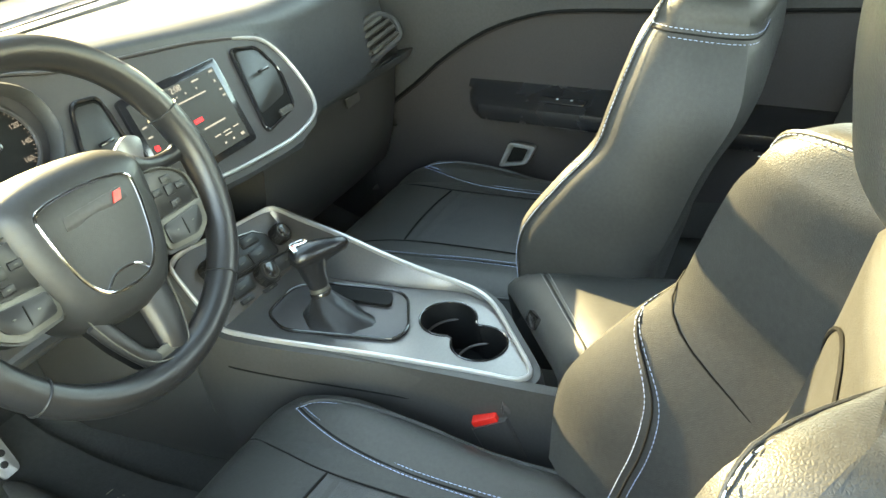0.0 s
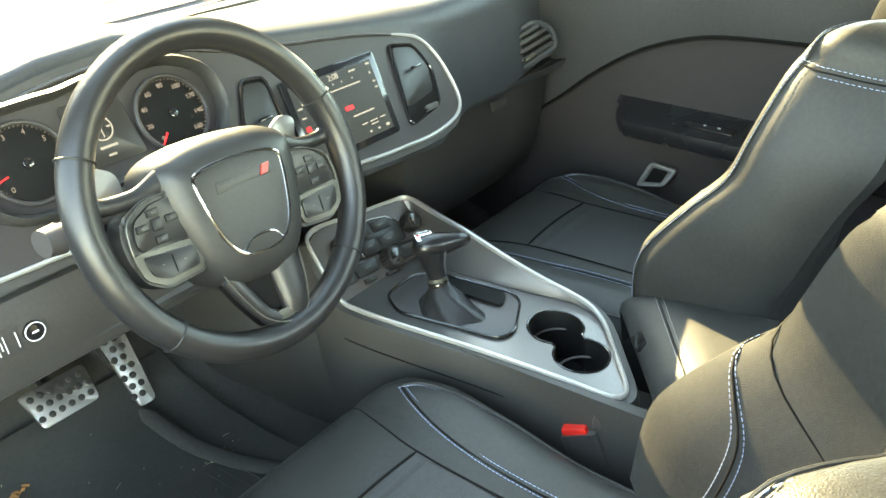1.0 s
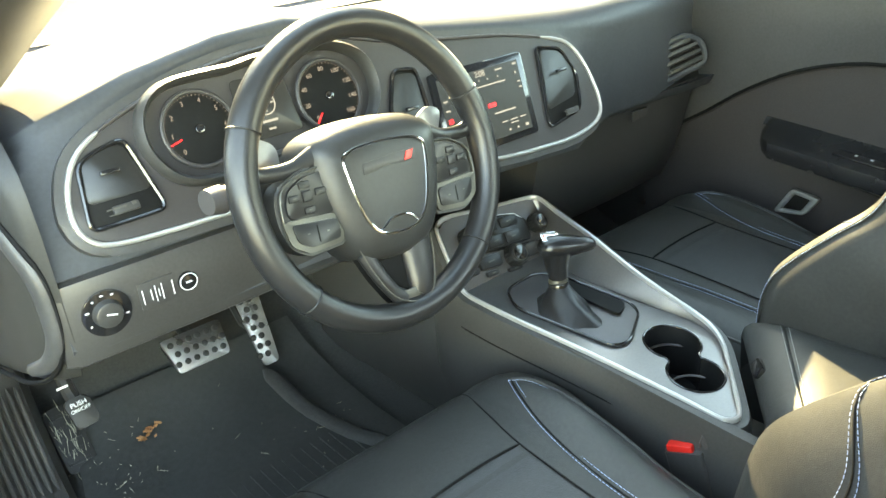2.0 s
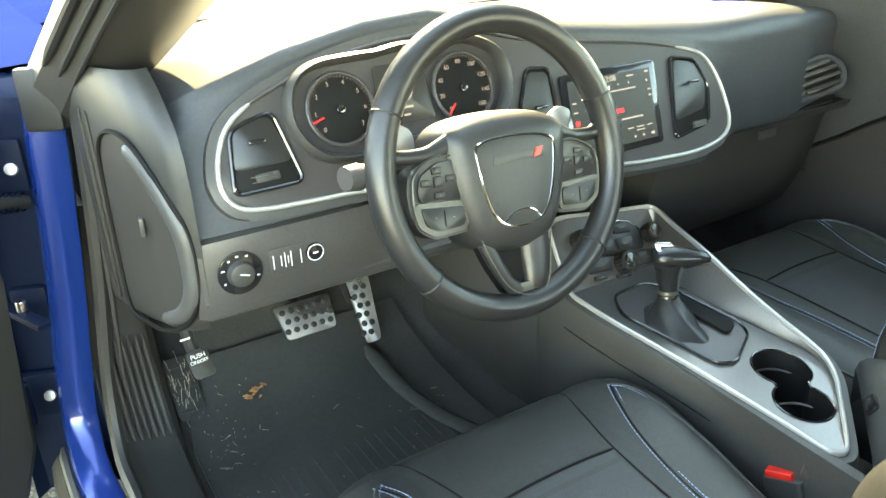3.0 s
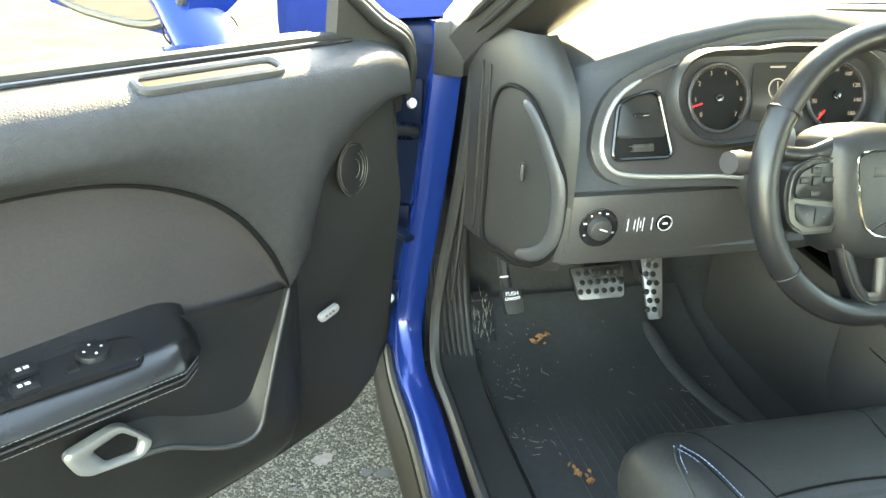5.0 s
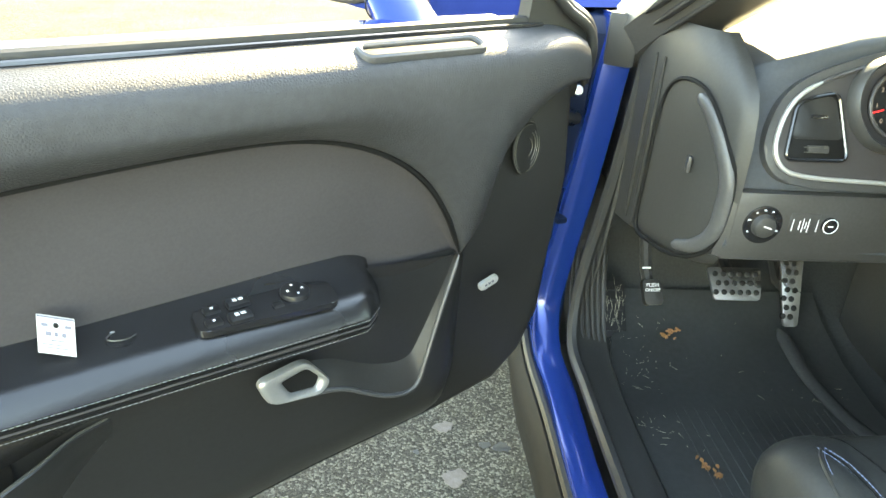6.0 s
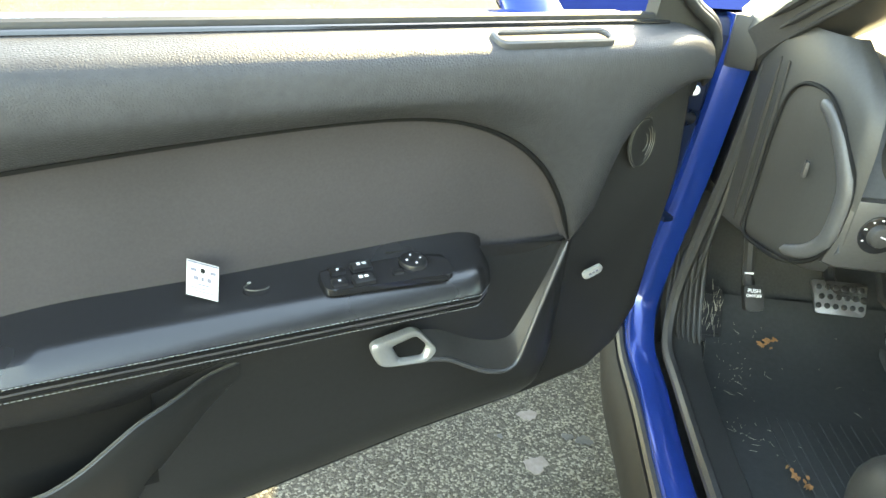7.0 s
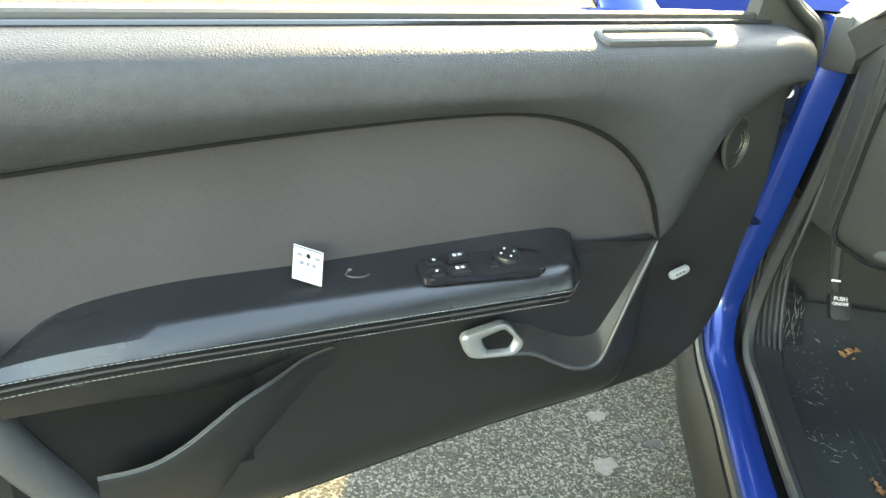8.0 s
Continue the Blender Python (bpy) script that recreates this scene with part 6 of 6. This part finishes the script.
us = [0.425 + 0.0036 * i for i in range(15)] + [0.49 + (1.19 - 0.49) * i / 40 for i in range(41)]
rest = part("armrest", loft([arm_row(u) for u in us], closed=True), ARMHIDE, door, "padded black armrest with stitched edge")
line = [arm_row(u) for u in us[6:]]
for o, mat, nm in ((0.0035, DARK, "armrest_groove"), (-0.0005, GRAPH, "armrest_ridge"), (-0.0045, DARK, "armrest_groove")):
    part(nm, tube([Vector(r[7]) + Vector((0, 0.0035, o)) for r in line], 0.0012, 5), mat, rest)
for o in (0.0085, -0.0105):
    part("armrest_stitch", stitches([Vector(r[7]) + Vector((0, 0.006 if o > 0 else 0.001, o)) for r in line], 0.0058, r=0.00042), GREYSTITCH, rest, "pale grey stitching")
# switch pod
SP = frame_at((0.598, 0.152, 0.7095), (-1, 0, 0.02), (0, 0.06, 1))
pod = part("switch_panel", prism(rounded([(-0.075, -0.022), (0.085, -0.034), (0.092, 0.012), (0.02, 0.030), (-0.070, 0.022)], 0.012), -0.004, 0.004, 0.002, m=SP), GLOSS, door, "gloss black window switch panel")
for x, y, w, h in ((-0.028, -0.016, 0.026, 0.016), (-0.020, 0.010, 0.026, 0.014)):
    part("window_switch", box(w, h, 0.009, 0.003, SP @ pose(x, y, 0.006, 8)), PADBLACK, pod, "window switch")
    bars([(x - 0.004, y, 0.004, 0.0045), (x + 0.003, y + 0.0012, 0.005, 0.0010), (x + 0.003, y - 0.0012, 0.005, 0.0010)], 0, 0, WHITE, SP @ pose(0, 0, 0.0112, 0), pod, "switch_mark")
for x, y in ((-0.056, -0.012), (-0.050, 0.010)):
    part("lock_switch", box(0.018, 0.012, 0.006, 0.002, SP @ pose(x, y, 0.005)), PADBLACK, pod)
    bars([(x, y, 0.003, 0.0025)], 0, 0, WHITE, SP @ pose(0, 0, 0.0083), pod, "switch_mark")
k = part("mirror_knob", disc(0.017, 0.006, 0.002, 28, SP @ pose(0.045, 0.002, 0.004)), PADBLACK, pod, "round mirror adjuster")
bars([(0.045 + dx, 0.002 + dy, 0.0022, 0.0022) for dx, dy in ((0.009, 0), (-0.009, 0), (0, 0.009), (0, -0.009))], 0, 0, WHITE, SP @ pose(0, 0, 0.0102), k, "arrow_mark")
part("mirror_switch", box(0.012, 0.008, 0.004, 0.001, SP @ pose(0.018, -0.012, 0.005)), PADBLACK, pod)
# inner handle
HN = frame_at((0.562, 0.150, 0.599), (-1, 0, 0), (0, 1, 0))
ho1 = rounded([(-0.043, 0.007), (0.023, 0.019), (0.058, -0.024), (0.044, -0.039), (-0.027, -0.031)], [0.014, 0.014, 0.014, 0.010, 0.014], 8)
hole = rounded([(-0.010, -0.004), (0.023, 0.005), (0.043, -0.015), (0.037, -0.030), (0.003, -0.027)], [0.006, 0.006, 0.006, 0.005, 0.005], 8)


def handle_mesh(a, b):
    """A flat ring between two outlines of as many points, with a rounded face."""
    mixed = [[(p[0] + (q[0] - p[0]) * k, p[1] + (q[1] - p[1]) * k, z) for p, q in zip(a, b)] for k, z in ((0.0, -0.006), (0.0, 0.001), (0.10, 0.004), (0.30, 0.005), (0.70, 0.004), (0.92, 0.001), (1.0, -0.002), (1.0, -0.010))]
    return loft(mixed, caps=False)


part("door_handle", handle_mesh(ho1, hole), HANDLE, door, "satin silver inner door handle", m=HN)
# dark plate behind the opening paints the shade of the recess
part("handle_recess_shade", prism(hole, -0.02, -0.004, m=HN), DARK, door)
# scoop ahead of the armrest and its lip
lip = curve([(0.575, 0.146, 0.566), (0.55, 0.147, 0.562), (0.491, 0.147, 0.553), (0.45, 0.146, 0.530), (0.415, 0.146, 0.511), (0.382, 0.145, 0.503), (0.361, 0.143, 0.512), (0.350, 0.142, 0.545), (0.329, 0.138, 0.61), (0.300, 0.133, 0.693)], 6)
part("scoop_lip", tube(lip, 0.0034, 8), VINYL, door, "thin lip round the pull cup")
rows = []
for i, p in enumerate(lip):
    k = i / (len(lip) - 1)
    top = Vector((0.58 - 0.28 * k, 0.128 + 0.004 * k, 0.722 - 0.028 * k))
    rows.append([p.lerp(top, s) - Vector((0, 0.034 * math.sin(s * math.pi) ** 1.6, 0)) for s in [j / 8 for j in range(9)]])
part("pull_cup", loft(rows, closed=False), PULL, door, "scooped pull cup below the armrest")
# map pocket at the rear foot of the door
plip = curve([(0.760, 0.1255, 0.604), (0.800, 0.134, 0.600), (0.840, 0.154, 0.594), (0.881, 0.171, 0.587), (0.911, 0.176, 0.569), (0.943, 0.177, 0.546), (0.973, 0.176, 0.530), (1.000, 0.174, 0.523), (1.035, 0.170, 0.520)], 6)
rows = [[Vector((p.x, p.y + a, p.z + b)) for a, b in ((-0.005, 0.000), (-0.002, 0.003), (0.002, 0.000), (0.0025, -0.008), (0.0, -0.020))] + [Vector((p.x, 0.75 * p.y + 0.25 * 0.127, p.z - 0.02 - 0.04 * g)), Vector((p.x, 0.4 * p.y + 0.6 * 0.127, p.z - 0.02 - 0.09 * g)), Vector((p.x, 0.122, p.z - 0.02 - 0.15 * g))] for p in plip for g in [min(1.0, max(0.05, (p.x - 0.76) / 0.14))]]
pocket = part("map_pocket", loft(rows, closed=False), DOORLOW, door, "open map pocket with rounded lip")
# paler than the pocket: the lip's lit edge is put in as colour
part("pocket_edge_glint", tube([p + Vector((0, -0.001, 0.002)) for p in plip], 0.0016, 6), SPOKE, pocket)
# dark sheet behind the lip, for the shade inside the pocket
part("pocket_shade", loft([[(u, 0.130, 0.62), (u, 0.1285, 0.55), (u, 0.130, 0.46)] for u in (0.86, 0.95, 1.05, 1.12)], closed=False), DARK, pocket)
# tweeter, pill-shaped badge and screws on the hinge end
TW = frame_at((0.168, 0.0985, 0.814), (-1, 0, 0), (-0.25, 1, 0.1))
spk = part("tweeter", disc(0.035, 0.002, 0.001, 36), DOORLOW, door, "round tweeter grille", m=TW)
# pale arcs paint the highlights on the grille's ridges
for r, a0, a1, w in ((0.033, 60, 250, 0.0011), (0.029, 70, 235, 0.0009), (0.020, -60, 60, 0.0011), (0.025, -70, 50, 0.0009), (0.030, -90, 20, 0.0009), (0.012, -80, 70, 0.0009)):
    part("grille_glint", tube([(r * math.cos(radians(a0 + (a1 - a0) * i / 18)), 1.15 * r * math.sin(radians(a0 + (a1 - a0) * i / 18)), 0.0024) for i in range(19)], w, 6), SPOKE, spk)
PB = frame_at((0.228, 0.118, 0.623), (-1, 0, 0.30), (0, 1, 0))
pill = part("pill_badge", prism(rounded([(-0.017, -0.0065), (0.017, -0.0065), (0.017, 0.0065), (-0.017, 0.0065)], 0.006), -0.003, 0.003, 0.0015, m=PB), SILVER, door, "small oval silver badge")
bars([(-0.006, 0, 0.004, 0.003), (0.0, 0, 0.004, 0.003), (0.006, 0, 0.004, 0.003)], 0, 0, INK, PB @ pose(0, 0, 0.003), pill, "badge_mark")
part("corner_filler", box(0.07, 0.070, 0.10, 0.015, pose(0.092, 0.045, 0.915)), RUBBER, door, "black rubber corner block")

# paper tag leaning in the armrest, and a cable tie beside it
tag = thing("paper_tag", "small white paper tag with printed text and a punched hole", "tag", DM @ pose(0.803, 0.148, 0.716))
TG = frame_at((0, 0, 0), (-1, 0.05, -0.45), (0.1, 0.93, 0.36)) @ Matrix(((1, -0.28, 0, 0), (0, 1, 0, 0), (0, 0, 1, 0), (0, 0, 0, 1)))
part("sheet", box(0.034, 0.036, 0.0008, 0.0, TG @ pose(0, 0.018, 0)), PAPER, tag, "white printed sheet")
for x, y, w, h in ((0.0, 0.0345, 0.033, 0.0018), (-0.010, 0.027, 0.006, 0.003), (0.011, 0.027, 0.006, 0.003), (-0.007, 0.019, 0.005, 0.004), (0.0, 0.019, 0.003, 0.004), (0.007, 0.019, 0.004, 0.004), (0.001, 0.013, 0.012, 0.0012), (-0.004, 0.009, 0.018, 0.0009), (0.002, 0.006, 0.022, 0.0009), (0.0, 0.003, 0.016, 0.0008)):
    part("printed_line", box(w, h, 0.0003, 0, TG @ pose(x, y, 0.0005)), INK, tag, smooth=False)
part("punched_hole", disc(0.0026, 0.0004, 0.0001, 16, TG @ pose(0, 0.0275, 0.0006)), DARK, tag)
keyt = thing("cable_tie", "clear curled cable tie lying on the armrest", "cable tie", DM @ pose(0.742, 0.140, 0.711))
part("tie", tube(curve([(-0.014, 0.004, 0.002), (-0.004, 0.010, 0.003), (0.008, 0.008, 0.003), (0.014, 0.0, 0.003), (0.006, -0.008, 0.003)], 5), 0.0007, 6), SPOKE, keyt)
part("tie_head", box(0.005, 0.004, 0.004, 0.001, pose(0.006, -0.009, 0.002)), GREYSTITCH, keyt)

# ---- passenger door ----
PAD_LINE = [(-0.9, 0.742), (-0.5, 0.765), (-0.294, 0.779), (-0.1, 0.792), (-0.013, 0.783), (0.082, 0.755), (0.199, 0.693), (0.248, 0.658), (0.42, 0.57)]
pd = thing("door_2", "closed passenger door with black armrest and silver handle", "car door", kind="structure", base=(0.74, -0.2, 0.4))
rows = []
for y in np.linspace(0.42, -0.86, 44):
    zs = soft(PAD_LINE, y)
    rows.append([(0.760, y, 1.01), (0.735, y, 1.005), (0.710, y, 0.985), (0.694, y, 0.95), (0.690, y, 0.91), (0.698, y, (0.91 + zs) / 2), (0.706, y, zs)])
part("upper_pad", loft(rows, closed=False), VINYL, pd, "grained black upper door pad")
rows = []
for y in np.linspace(0.42, -0.86, 44):
    zs = soft(PAD_LINE, y)
    rows.append([(0.706, y, zs), (0.714, y, zs - 0.008), (0.718, y, (zs + 0.5) / 2), (0.722, y, 0.55), (0.71, y, 0.45), (0.72, y, 0.36), (0.76, y, 0.33)])
part("insert_panel", loft(rows, closed=False), INSERT, pd, "dark grey insert panel")
part("pad_seam", tube([(0.706, y, soft(PAD_LINE, y)) for y in np.linspace(0.42, -0.86, 40)], 0.004, 6), DARK, pd)
rows = []
for y in [0.118, 0.115, 0.108, 0.094] + list(np.linspace(0.07, -0.75, 20)):
    k = min(1.0, max(0.0, (0.120 - y) / 0.05)) ** 0.5
    zt = 0.628 + 0.13 * y
    nose = 0.715 - 0.085 * k
    rows.append([(0.72, y, zt + 0.02), (0.70, y, zt + 0.004), (nose + 0.02, y, zt), (nose + 0.004, y, zt - 0.008), (nose, y, zt - 0.024), (nose + 0.006, y, zt - 0.040), (nose + 0.035, y, zt - 0.054), (0.72, y, zt - 0.060)])
part("armrest", loft(rows), ARMHIDE, pd, "black padded armrest")
part("switch_panel", box(0.035, 0.10, 0.006, 0.003, pose(0.672, -0.10, 0.618, 7.4)), GLOSS, pd)
bars([(0.672, 0.01, 0.006, 0.005), (0.672, -0.02, 0.006, 0.005)], 0, 0, WHITE, pose(0, -0.10, 0.6215, 7.4), pd, "switch_mark")
HP = frame_at((0.690, 0.028, 0.497), (0, -1, 0.10), (-1, 0, 0.1))
far_out = rounded([(-0.046, -0.030), (-0.006, 0.026), (0.056, 0.009), (0.024, -0.030)], 0.012, 8)
far_hole = rounded([(-0.026, -0.021), (-0.001, 0.013), (0.033, 0.004), (0.014, -0.022)], 0.005, 8)
part("door_handle", handle_mesh(far_out, far_hole), HANDLE, pd, "satin silver inner door handle", m=HP)
# same dark backing for the far handle's recess shade
part("handle_recess_shade", prism(far_hole, -0.02, -0.004, m=HP), DARK, pd)
part("door_skin", box(0.10, 1.30, 0.68, 0.04, pose(0.83, -0.22, 0.66)), BLUE, pd, "blue outer skin")

# ---- pedals ----
def holes_plate(name, label, outline, spots, m, r):
    p = thing(name, label, "pedal", m)
    part("pad", prism(rounded(outline, 0.008), -0.006, 0.0, 0.002), STEEL, p, "brushed steel pedal pad")
    for x, y in spots:
        part("rubber_stud", disc(r, 0.0035, 0.001, 14, pose(x, y, -0.0008)), RUBBER, p)
    return p


BP = frame_at((-0.419, 0.590, 0.424), (1, 0.0, 0.0), (0, -0.80, 0.60))
brake = holes_plate("brake_pedal", "drilled steel brake pedal with black rubber studs", [(-0.062, 0.034), (0.056, 0.034), (0.050, -0.034), (-0.050, -0.034)], [(-0.046 + i * 0.0175 + (0.006 if j % 2 else 0), 0.020 - j * 0.019) for j in range(3) for i in range(6)], BP, 0.0058)
part("pedal_arm", tube([(0.0, 0.0, -0.010), (0.0, 0.05, -0.05), (0.0, 0.20, -0.06)], 0.012, 8, ends=1), PLASTIC, brake)
GP = frame_at((-0.305, 0.580, 0.415), (1, 0.0, -0.10), (0.05, -0.88, 0.46))
gas = holes_plate("accelerator_pedal", "tall drilled steel accelerator pedal with rubber studs", [(-0.030, 0.072), (0.024, 0.075), (0.026, -0.072), (-0.006, -0.075)], [(-0.016 + i * 0.017 + (0.007 if j % 2 else 0) + 0.006 * (j / 7), 0.058 - j * 0.0185) for j in range(7) for i in range(2)], GP, 0.0062)
part("pedal_arm", tube([(0, 0, -0.01), (0.0, 0.02, -0.05), (0.0, 0.12, -0.10)], 0.012, 8, ends=1), PLASTIC, gas)
PK = frame_at((-0.664, 0.436, 0.488), (1, 0.05, 0), (0, -0.82, 0.57))
park = thing("parking_brake_pedal", "small black parking brake pedal with white lettering", "pedal", PK)
part("pad", prism(rounded([(-0.019, 0.024), (0.017, 0.024), (0.021, -0.022), (-0.015, -0.024)], 0.008), -0.014, 0.0, 0.004), RUBBER, park)
words("PUSH", 0.0100, WHITE, pose(0, 0.013, 0.0004), park)
words("ON/OFF", 0.0080, WHITE, pose(0, 0.004, 0.0004), park)
part("pedal_arm", tube([(0, 0, -0.012), (0.0, 0.04, -0.03), (0.0, 0.14, -0.02)], 0.011, 8, ends=1), PLASTIC, park)
part("park_mark", box(0.016, 0.003, 0.003, 0.0005, pose(-0.01, 0.045, 0.0)), WHITE, park)
# foot rest
fr = thing("foot_rest", "scuffed black dead pedal beside the kick panel", "foot rest", frame_at((-0.668, 0.592, 0.352), (1, 0, 0), (0.1, -0.80, 0.60)))
part("pad", prism(rounded([(-0.027, 0.062), (0.024, 0.062), (0.027, -0.055), (-0.024, -0.055)], 0.01), -0.05, 0.0, 0.005), RUBBER, fr)
for i in range(5):
    part("rib", box(0.038, 0.005, 0.004, 0.001, pose(0.0, 0.045 - i * 0.021, 0.001)), RUBBER, fr)

# ---- floor mat and litter ----
fm = thing("floor_mat", "black ribbed rubber floor mat with scuffs", "floor mat", base=(-0.45, 0.3, 0.26))
rows = []
for y, z in ((-0.02, 0.270), (0.15, 0.272), (0.38, 0.273), (0.50, 0.288), (0.60, 0.330), (0.655, 0.37)):
    w = 0.0 if y < 0.5 else (y - 0.5) * 0.25
    rows.append([(x, y, z) for x in np.linspace(-0.69 + w, -0.19 - w * 0.3, 16)])
rows2 = [[(x, y, z - 0.01) for x, y, z in r][::-1] for r in rows]
part("mat", loft([a + b for a, b in zip(rows, rows2)]), MATTE, fm, "black rubber mat")
for i in range(17):
    x = -0.60 + i * 0.020
    part("rib", tube([(x, 0.10, 0.2735), (x, 0.37, 0.2745)], 0.0042, 6), MATTE, fm)
part("mat_edge", tube(curve([(-0.312, 0.565, 0.332), (-0.302, 0.456, 0.297), (-0.277, 0.360, 0.279), (-0.256, 0.300, 0.275), (-0.215, 0.200, 0.273)], 5), 0.017, 12, flat=0.42, up=(0, 0, 1)), CARPET, fm, "raised edge of the mat by the tunnel")
rng = random.Random(4)
bm = bmesh.new()
for i in range(110):
    x, y = rng.uniform(-0.69, -0.30), rng.uniform(0.14, 0.60)
    if i % 5:
        cx, cy, sx = ((-0.60, 0.50, 0.045), (-0.64, 0.46, 0.025), (-0.65, 0.30, 0.022), (-0.285, 0.40, 0.022))[i % 4]
        x, y = rng.gauss(cx, sx), rng.gauss(cy, sx)
    z = 0.277 + max(0, y - 0.42) * 0.34
    a, l = rng.uniform(0, 3.14), rng.choice((0.002, 0.003, 0.003, 0.004, 0.006, 0.014))
    tube([(x, y, z), (x + l * math.cos(a), y + l * math.sin(a), z + 0.001)], 0.0009, 4, bm=bm)
FRM = frame_at((-0.668, 0.592, 0.352), (1, 0, 0), (0.1, -0.80, 0.60))
for i in range(46):
    x, y, l = rng.uniform(-0.020, 0.020), rng.gauss(-0.005, 0.025), rng.uniform(0.006, 0.024)
    a = rng.gauss(1.5, 0.25)
    tube([FRM @ Vector((x, y, 0.006)), FRM @ Vector((x + l * math.cos(a), y + l * math.sin(a), 0.007))], 0.0006, 4, bm=bm)
tagged(part("grass_litter", bm, STRAW), "pale bits of dry grass scattered on the mat", "litter", kind="stuff")
leaf = thing("dry_leaf", "crumbled brown dry leaf on the floor mat", "leaf", pose(-0.555, 0.555, 0.318, 18, 0, 40))
rng = random.Random(11)
for i in range(16):
    cx, cy, l, a = rng.gauss(0, 0.012), rng.gauss(0, 0.006), rng.uniform(0.003, 0.008), rng.uniform(0, 3.14)
    rows = [[Vector((cx + x * math.cos(a) - w * q * math.sin(a), cy + x * math.sin(a) + w * q * math.cos(a), 0.001 + 0.004 * abs(q) + rng.uniform(0, 0.002))) for q in (-1, 0, 1)] for x, w in ((-l, 0.0006), (-0.2 * l, 0.0026), (0.5 * l, 0.0022), (l, 0.0005))]
    part("leaf_fragment", loft(rows, closed=False), LEAF, leaf)
copy_thing(leaf, pose(-0.60, 0.20, 0.280, 0, 0, 120))


# ---- spots on the asphalt ----
def blot(name, label, category, x, y, r, seed, mat):
    """A thin trodden patch with a ragged rim."""
    g = random.Random(seed)
    ph = [g.uniform(0, 6.28) for _ in range(4)]
    rim_r = [r * (0.85 + 0.14 * math.sin(2 * a + ph[0]) + 0.10 * math.sin(3 * a + ph[1]) + 0.07 * math.sin(7 * a + ph[2]) + g.uniform(-0.06, 0.06)) for a in [2 * math.pi * j / 26 for j in range(26)]]
    rows = [[(k * rim_r[j] * math.cos(2 * math.pi * j / 26), k * rim_r[j] * math.sin(2 * math.pi * j / 26), z) for j in range(26)] for k, z in ((1.0, -0.001), (0.97, 0.0004), (0.5, 0.0008), (0.05, 0.0009))]
    return tagged(part(name, loft(rows), mat, m=pose(x, y, 0.001)), label, category, "spots on the asphalt")


blot("gum_spot", "pale flattened gum spot trodden into the asphalt", "stain", -0.993, 0.643, 0.024, 1, GUM)
blot("gum_spot", "pale flattened gum spot trodden into the asphalt", "stain", -0.984, 0.480, 0.030, 2, GUM)
blot("oil_spot", "small dark oil spot on the asphalt", "stain", -0.868, 0.575, 0.020, 3, OIL)
blot("oil_spot", "small dark oil spot on the asphalt", "stain", -0.905, 0.582, 0.014, 4, OIL)
blot("oil_spot", "small dark oil spot on the asphalt", "stain", -1.060, 0.560, 0.008, 5, OIL)
